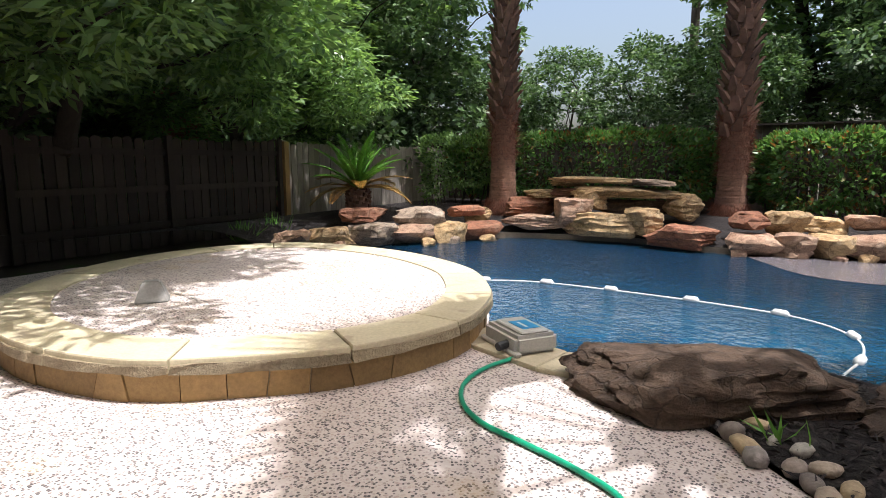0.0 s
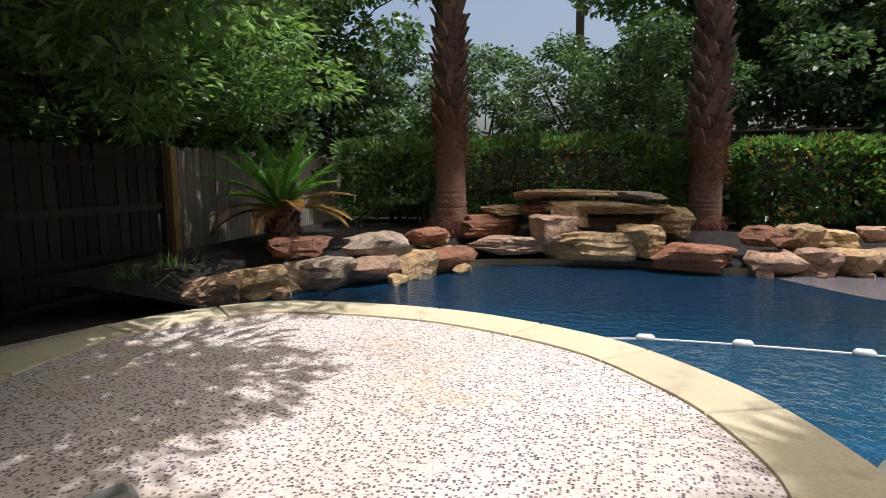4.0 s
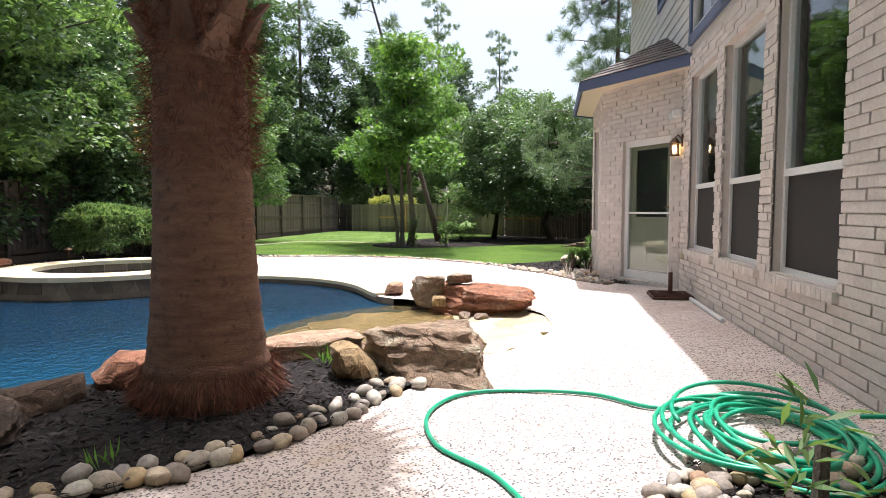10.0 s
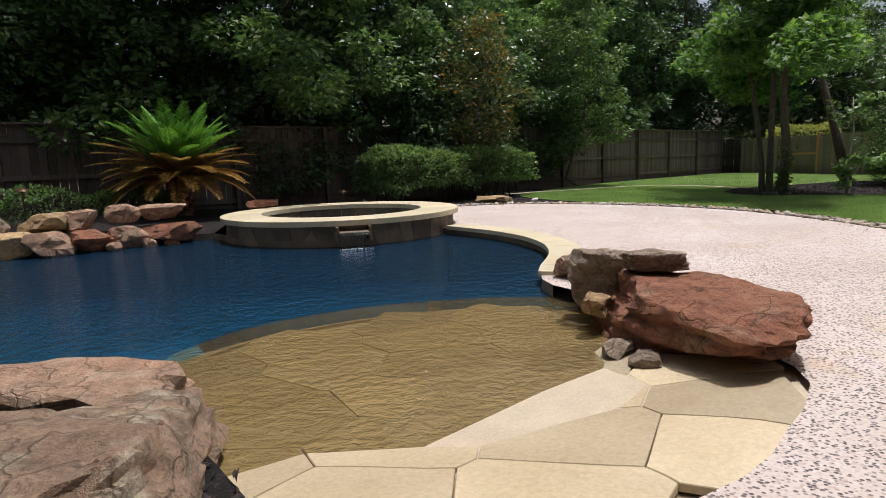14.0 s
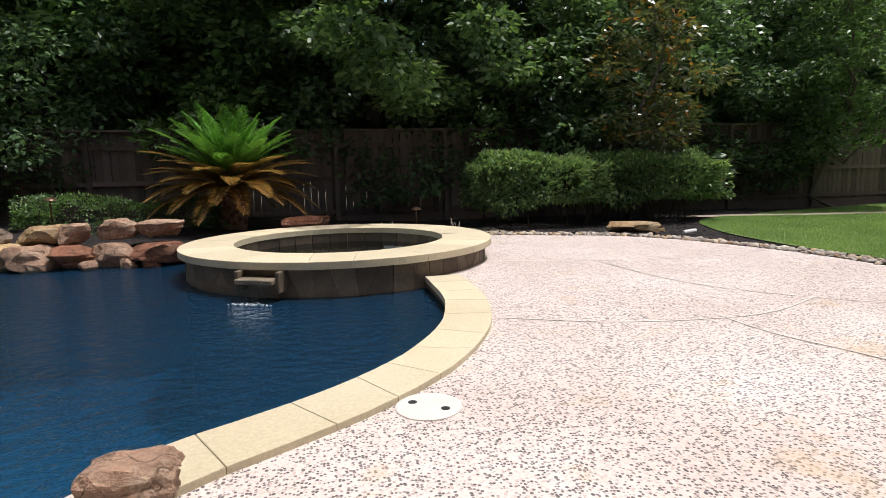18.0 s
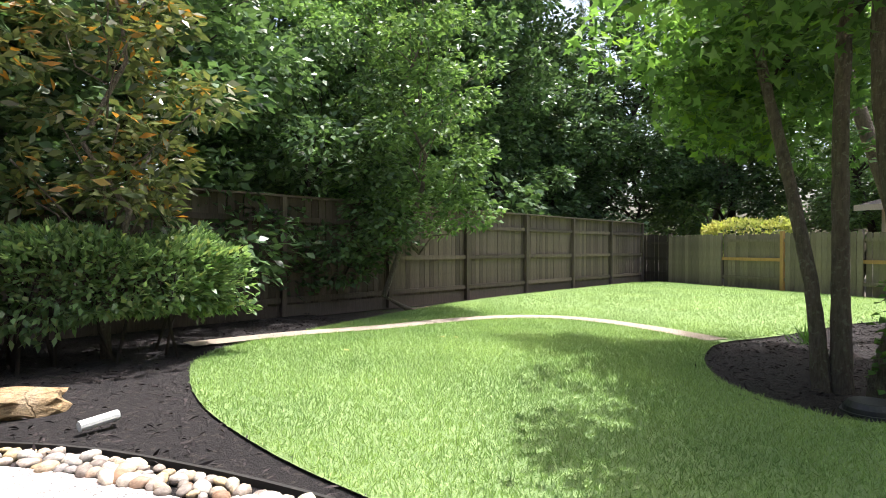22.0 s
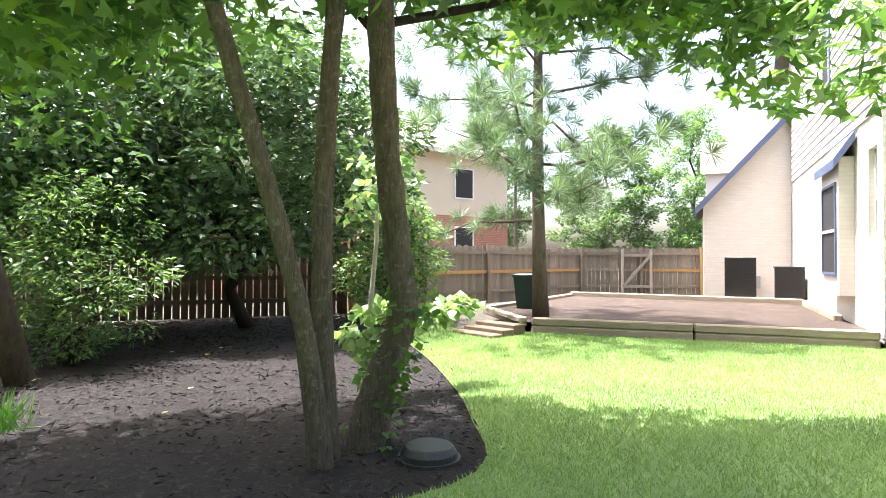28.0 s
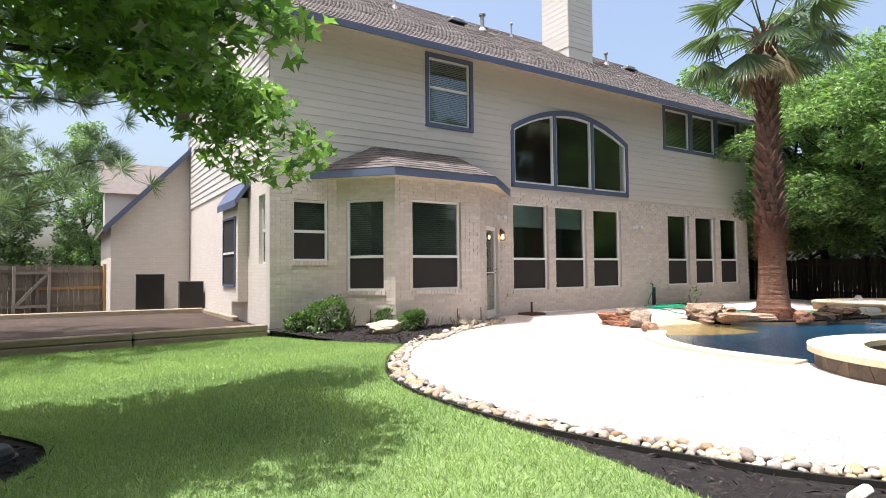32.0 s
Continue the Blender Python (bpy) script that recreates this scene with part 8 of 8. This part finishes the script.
part("disc", lathe([(0.16, -0.01), (0.16, 0.006), (0.152, 0.009)], 36), M_joint, skim)
for x, y in ((-0.07, 0.055), (0.07, -0.055)):
    part("finger_hole", lathe([(0.022, 0.008), (0.022, 0.0105)], 12), M_black, skim).location = (x, y, 0)
# bare stubs and stakes in the beds
rg = random.Random(29)
for x, y, n in ((9.0, 0.5, 7), (8.75, 0.05, 6), (9.6, 0.15, 6), (10.7, -0.1, 6), (12.3, -0.5, 8), (8.0, 10.95, 8), (7.6, 11.1, 7), (8.35, 11.0, 6), (9.5, 11.2, 4)):
    st = thing("cut_stems", "cut-back bare plant stems in the bed", "plant stems", (x, y, gz(x, y)), group="cut-back plants")
    for k in range(n):
        a = rg.uniform(0, 6.28)
        part("stem", tubed([(0.03 * math.cos(a), 0.03 * math.sin(a), -0.02), (0.12 * math.cos(a), 0.12 * math.sin(a), rg.uniform(0.12, 0.25))], [0.014, 0.009], 5), M_twig_pale, st)
for x, y, h in ((9.3, 0.45, 0.42), (10.95, -0.35, 0.38), (8.45, 0.15, 0.38)):
    st = thing("garden_stake", "thin dark stake in the bed", "stake", (x, y, gz(x, y)), group="stakes")
    part("rod", lathe([(0.012, -0.05), (0.012, h)], 6), M_bronze, st)
# pruned stubs in the bed under the bay window
for x, y, seed in ((12.6, -0.62, 71), (11.4, -0.3, 72), (10.08, 0.4, 73), (9.4, 0.5, 74)):
    rgs = random.Random(seed)
    stub = thing("pruned_stub", "pruned brown stub of a shrub in the mulch", "stump", (x, y, 0.12), group="stubs in the bed under the bay window")
    for k in range(5):
        a = rgs.uniform(0, 6.28)
        h = rgs.uniform(0.1, 0.24)
        part("stem", tubed([(0.02 * math.cos(a), 0.02 * math.sin(a), -0.03), (0.07 * math.cos(a), 0.07 * math.sin(a), h * 0.55), (0.11 * math.cos(a), 0.11 * math.sin(a), h)], 0.016, 6), M_bark, stub)
# dead stump with shoots by the hose
stump = thing("shrub_stump", "bare cut shrub stump with a few green shoots", "stump", (0.2, -0.05, 0.06))
for a, b, r in (((0, 0, -0.1), (0.1, -0.05, 0.4), 0.035), ((0, 0, 0), (-0.1, 0.1, 0.28), 0.025), ((0.0, 0.02, 0.0), (0.25, 0.0, 0.18), 0.02), ((0, 0, 0), (0.1, -0.25, 0.22), 0.02)):
    part("stem", tubed([a, b], [r, r * 0.7], 7), M_bark, stump)
rg2 = np.random.default_rng(91)
b, a, n = clumps(rg2, [(0.05, 0.05, 0.3), (-0.05, 0.1, 0.45), (0.02, 0.0, 0.55), (0.3, -0.1, 0.15), (0.1, -0.3, 0.2)], [0.1] * 5, 60, 1.0, droop=0.3)
tagged(mesh_part("shoot", leaf_mesh("shoot", b, a, n, 0.13, 0.025), L_mid, stump), kind="stuff")
# strap-leaved tufts
rg2 = np.random.default_rng(92)
for x, y, s, c in ((-0.05, 3.3, 0.16, 9), (0.5, 2.95, 0.14, 7), (2.45, 2.6, 0.2, 12), (2.6, 1.75, 0.22, 7), (19.5, 6.5, 0.3, 60), (-7.5, 6.7, 0.4, 90), (-7.4, 6.0, 0.35, 70), (3.6, 11.0, 0.25, 40)):
    tuft = thing("strap_leaf_tuft", "tuft of narrow green strap leaves", "plant", (x, y, 0.03), group="strap-leaved tufts")
    ax = rg2.normal(scale=0.45, size=(c, 3)) + (0, 0, 1)
    mesh_part("blade", leaf_mesh("blade", rg2.normal(scale=0.02 + s * 0.12, size=(c, 3)) * (1, 1, 0), ax, rg2.normal(size=(c, 3)), s * rg2.uniform(0.6, 1.2, c), 0.016), L_sago, tuft)

# ---- neighbouring houses ----
def neighbour(label, x, y, turn, w, d, h, rise, wall_m, roof_m, upper_m=None):
    hs = thing("neighbour_house", label, "house", (x, y, 0), turn)
    part("wall", boxed(-w / 2, w / 2, -d / 2, d / 2, -0.1, h), wall_m, hs)
    low = h
    if upper_m:
        part("upper_wall", boxed(-w / 2 + 0.02, w / 2 - 0.02, -d / 2 + 0.02, d / 2 - 0.02, h, h + 2.6), upper_m, hs)
        for k in (-1, 0, 1):
            wnd = part("window", boxed(k * w / 3.4 - 0.5, k * w / 3.4 + 0.5, d / 2 - 0.02, d / 2 + 0.04, h + 0.7, h + 2.0), M_white, hs)
            part("pane", boxed(k * w / 3.4 - 0.44, k * w / 3.4 + 0.44, d / 2 + 0.04, d / 2 + 0.05, h + 0.76, h + 1.94), M_screen, wnd)
        h, rise = h + 2.6, 2.4
    bm = bmesh.new()
    o = 0.5
    e = [(-w / 2 - o, -d / 2 - o, h), (w / 2 + o, -d / 2 - o, h), (w / 2 + o, d / 2 + o, h), (-w / 2 - o, d / 2 + o, h)]
    r = [(-w / 2 + d / 2, 0, h + rise), (w / 2 - d / 2, 0, h + rise)]
    ev, rv = [bm.verts.new(q) for q in e], [bm.verts.new(q) for q in r]
    for f in ((ev[0], ev[1], rv[1], rv[0]), (ev[1], ev[2], rv[1]), (ev[2], ev[3], rv[0], rv[1]), (ev[3], ev[0], rv[0]), (ev[3], ev[2], ev[1], ev[0])):
        bm.faces.new(f)
    part("roof", bm, roof_m, hs)
    for k in range(-1, 2) if upper_m else ():
        wnd = part("window", boxed(k * w / 3.4 - 0.5, k * w / 3.4 + 0.5, d / 2, d / 2 + 0.04, low * 0.45, low * 0.85), M_white, hs)
        part("pane", boxed(k * w / 3.4 - 0.44, k * w / 3.4 + 0.44, d / 2 + 0.04, d / 2 + 0.05, low * 0.47, low * 0.83), M_screen, wnd)
    part("fascia", boxed(-w / 2 - o, w / 2 + o, d / 2 + o, d / 2 + o + 0.03, h - 0.16, h + 0.02), M_soffit, hs)
    return hs


M_cream = plain("cream_stucco", (0.62, 0.52, 0.38), (0.57, 0.47, 0.34), 1.5, 0.8, 0.1, 40)
neighbour("low cream house with a brown hip roof beyond the fence", 34.6, 0.6, 66, 11, 7, 2.5, 1.7, M_cream, M_shingle_flat)
neighbour("two-storey red brick house beyond the fence", 29.5, -12.5, 60, 12, 8, 3.0, 0.3, M_brick_red, M_shingle_flat, M_cream)
neighbour("brick house glimpsed through the trees", -17.5, 7.0, -85, 12, 8, 4.5, 2.5, M_brick_red, M_shingle_flat)

# ---- grass, chips and fallen leaves ----
rg2 = np.random.default_rng(95)


def within(px, py, poly):
    hit = np.zeros(len(px), bool)
    for (x1, y1), (x2, y2) in zip(poly, np.roll(poly, -1, 0)):
        c = (y1 > py) != (y2 > py)
        with np.errstate(divide="ignore", invalid="ignore"):
            c &= px < (x2 - x1) * (py - y1) / (y2 - y1 + 1e-12) + x1
        hit ^= c
    return hit


def scatter(poly, count, near=None, power=1.0):
    poly = np.array([q[:2] for q in poly])
    lo, hi = poly.min(0), poly.max(0)
    p = rg2.uniform(lo, hi, (count, 2))
    return p[within(p[:, 0], p[:, 1], poly)]


p = scatter(LAWN, 1400000)
p = p[rg2.random(len(p)) < np.clip((22.5 - p[:, 0]) / 4, 0.28, 1.0)]
path_d = np.min([np.hypot(p[:, 0] - x, p[:, 1] - y) for x, y in path_line], 0)
p = p[path_d > 0.2]
n = len(p)
ax = rg2.normal(scale=0.75, size=(n, 3)) + (0, 0, 1)
ax[:, 2] = np.abs(ax[:, 2]) + 0.15
base = np.c_[p, np.zeros(n)]
L = rg2.uniform(0.022, 0.052, n)[:, None]
ax /= np.linalg.norm(ax, axis=1)[:, None]
side = np.cross(ax, rg2.normal(size=(n, 3)))
side *= 0.0036 / (np.linalg.norm(side, axis=1)[:, None] + 1e-9)
co = np.stack([base + side, base - side, base + ax * L], 1).reshape(-1, 3)
me = bpy.data.meshes.new("grass")
me.vertices.add(3 * n)
me.loops.add(3 * n)
me.polygons.add(n)
me.vertices.foreach_set("co", co.ravel())
me.loops.foreach_set("vertex_index", np.arange(3 * n))
me.polygons.foreach_set("loop_start", np.arange(n) * 3)
me.update(calc_edges=True)
tagged(mesh_part("grass", me, L_grass), "short bright green lawn grass", "grass", kind="stuff")


def chips(poly, count, z, seed, label):
    p = scatter(poly, count)
    n = len(p)
    ax = rg2.normal(size=(n, 3)) * (1, 1, 0.25)
    base = np.c_[p, np.full(n, z) + rg2.uniform(0, 0.02, n)]
    if z == 0.02:
        base[:, 2] += np.array([gz(x, y) for x, y in p])
    me = leaf_mesh("mulch_chips", base, ax, rg2.normal(scale=0.5, size=(n, 3)) + (0, 0, 1), rg2.uniform(0.03, 0.1, n), rg2.uniform(0.008, 0.02, n), fold=0.3)
    tagged(mesh_part("mulch_chips", me, M_chip), label, "mulch", kind="stuff")


chips(ISLE, 9000, 0.032, 1, "shredded dark mulch round the palm")
chips(HOSE_BED, 5000, 0.02, 2, "shredded dark mulch in the small bed")
chips(E_BED, 26000, -0.016, 3, "shredded dark mulch under the shade trees")
chips(M_BED, 16000, -0.016, 4, "shredded black mulch by the hedge")
chips(FRONT_BED, 9000, 0.02, 5, "shredded dark mulch under the bay window")
p = np.r_[scatter(LAWN, 40), scatter(E_BED, 30)]
for x, y in p[:34]:
    a = rg2.normal(size=(1, 3)) * (1, 1, 0.1)
    me = leaf_mesh("fallen_leaf", np.array([[x, y, 0.055]]), a, np.array([[0.2, 0.1, 1.0]]), 0.09, 0.09, lobes=5)
    tagged(mesh_part("fallen_leaf", me, L_fallen), "dry orange-brown fallen star leaf", "leaf", "fallen leaves")
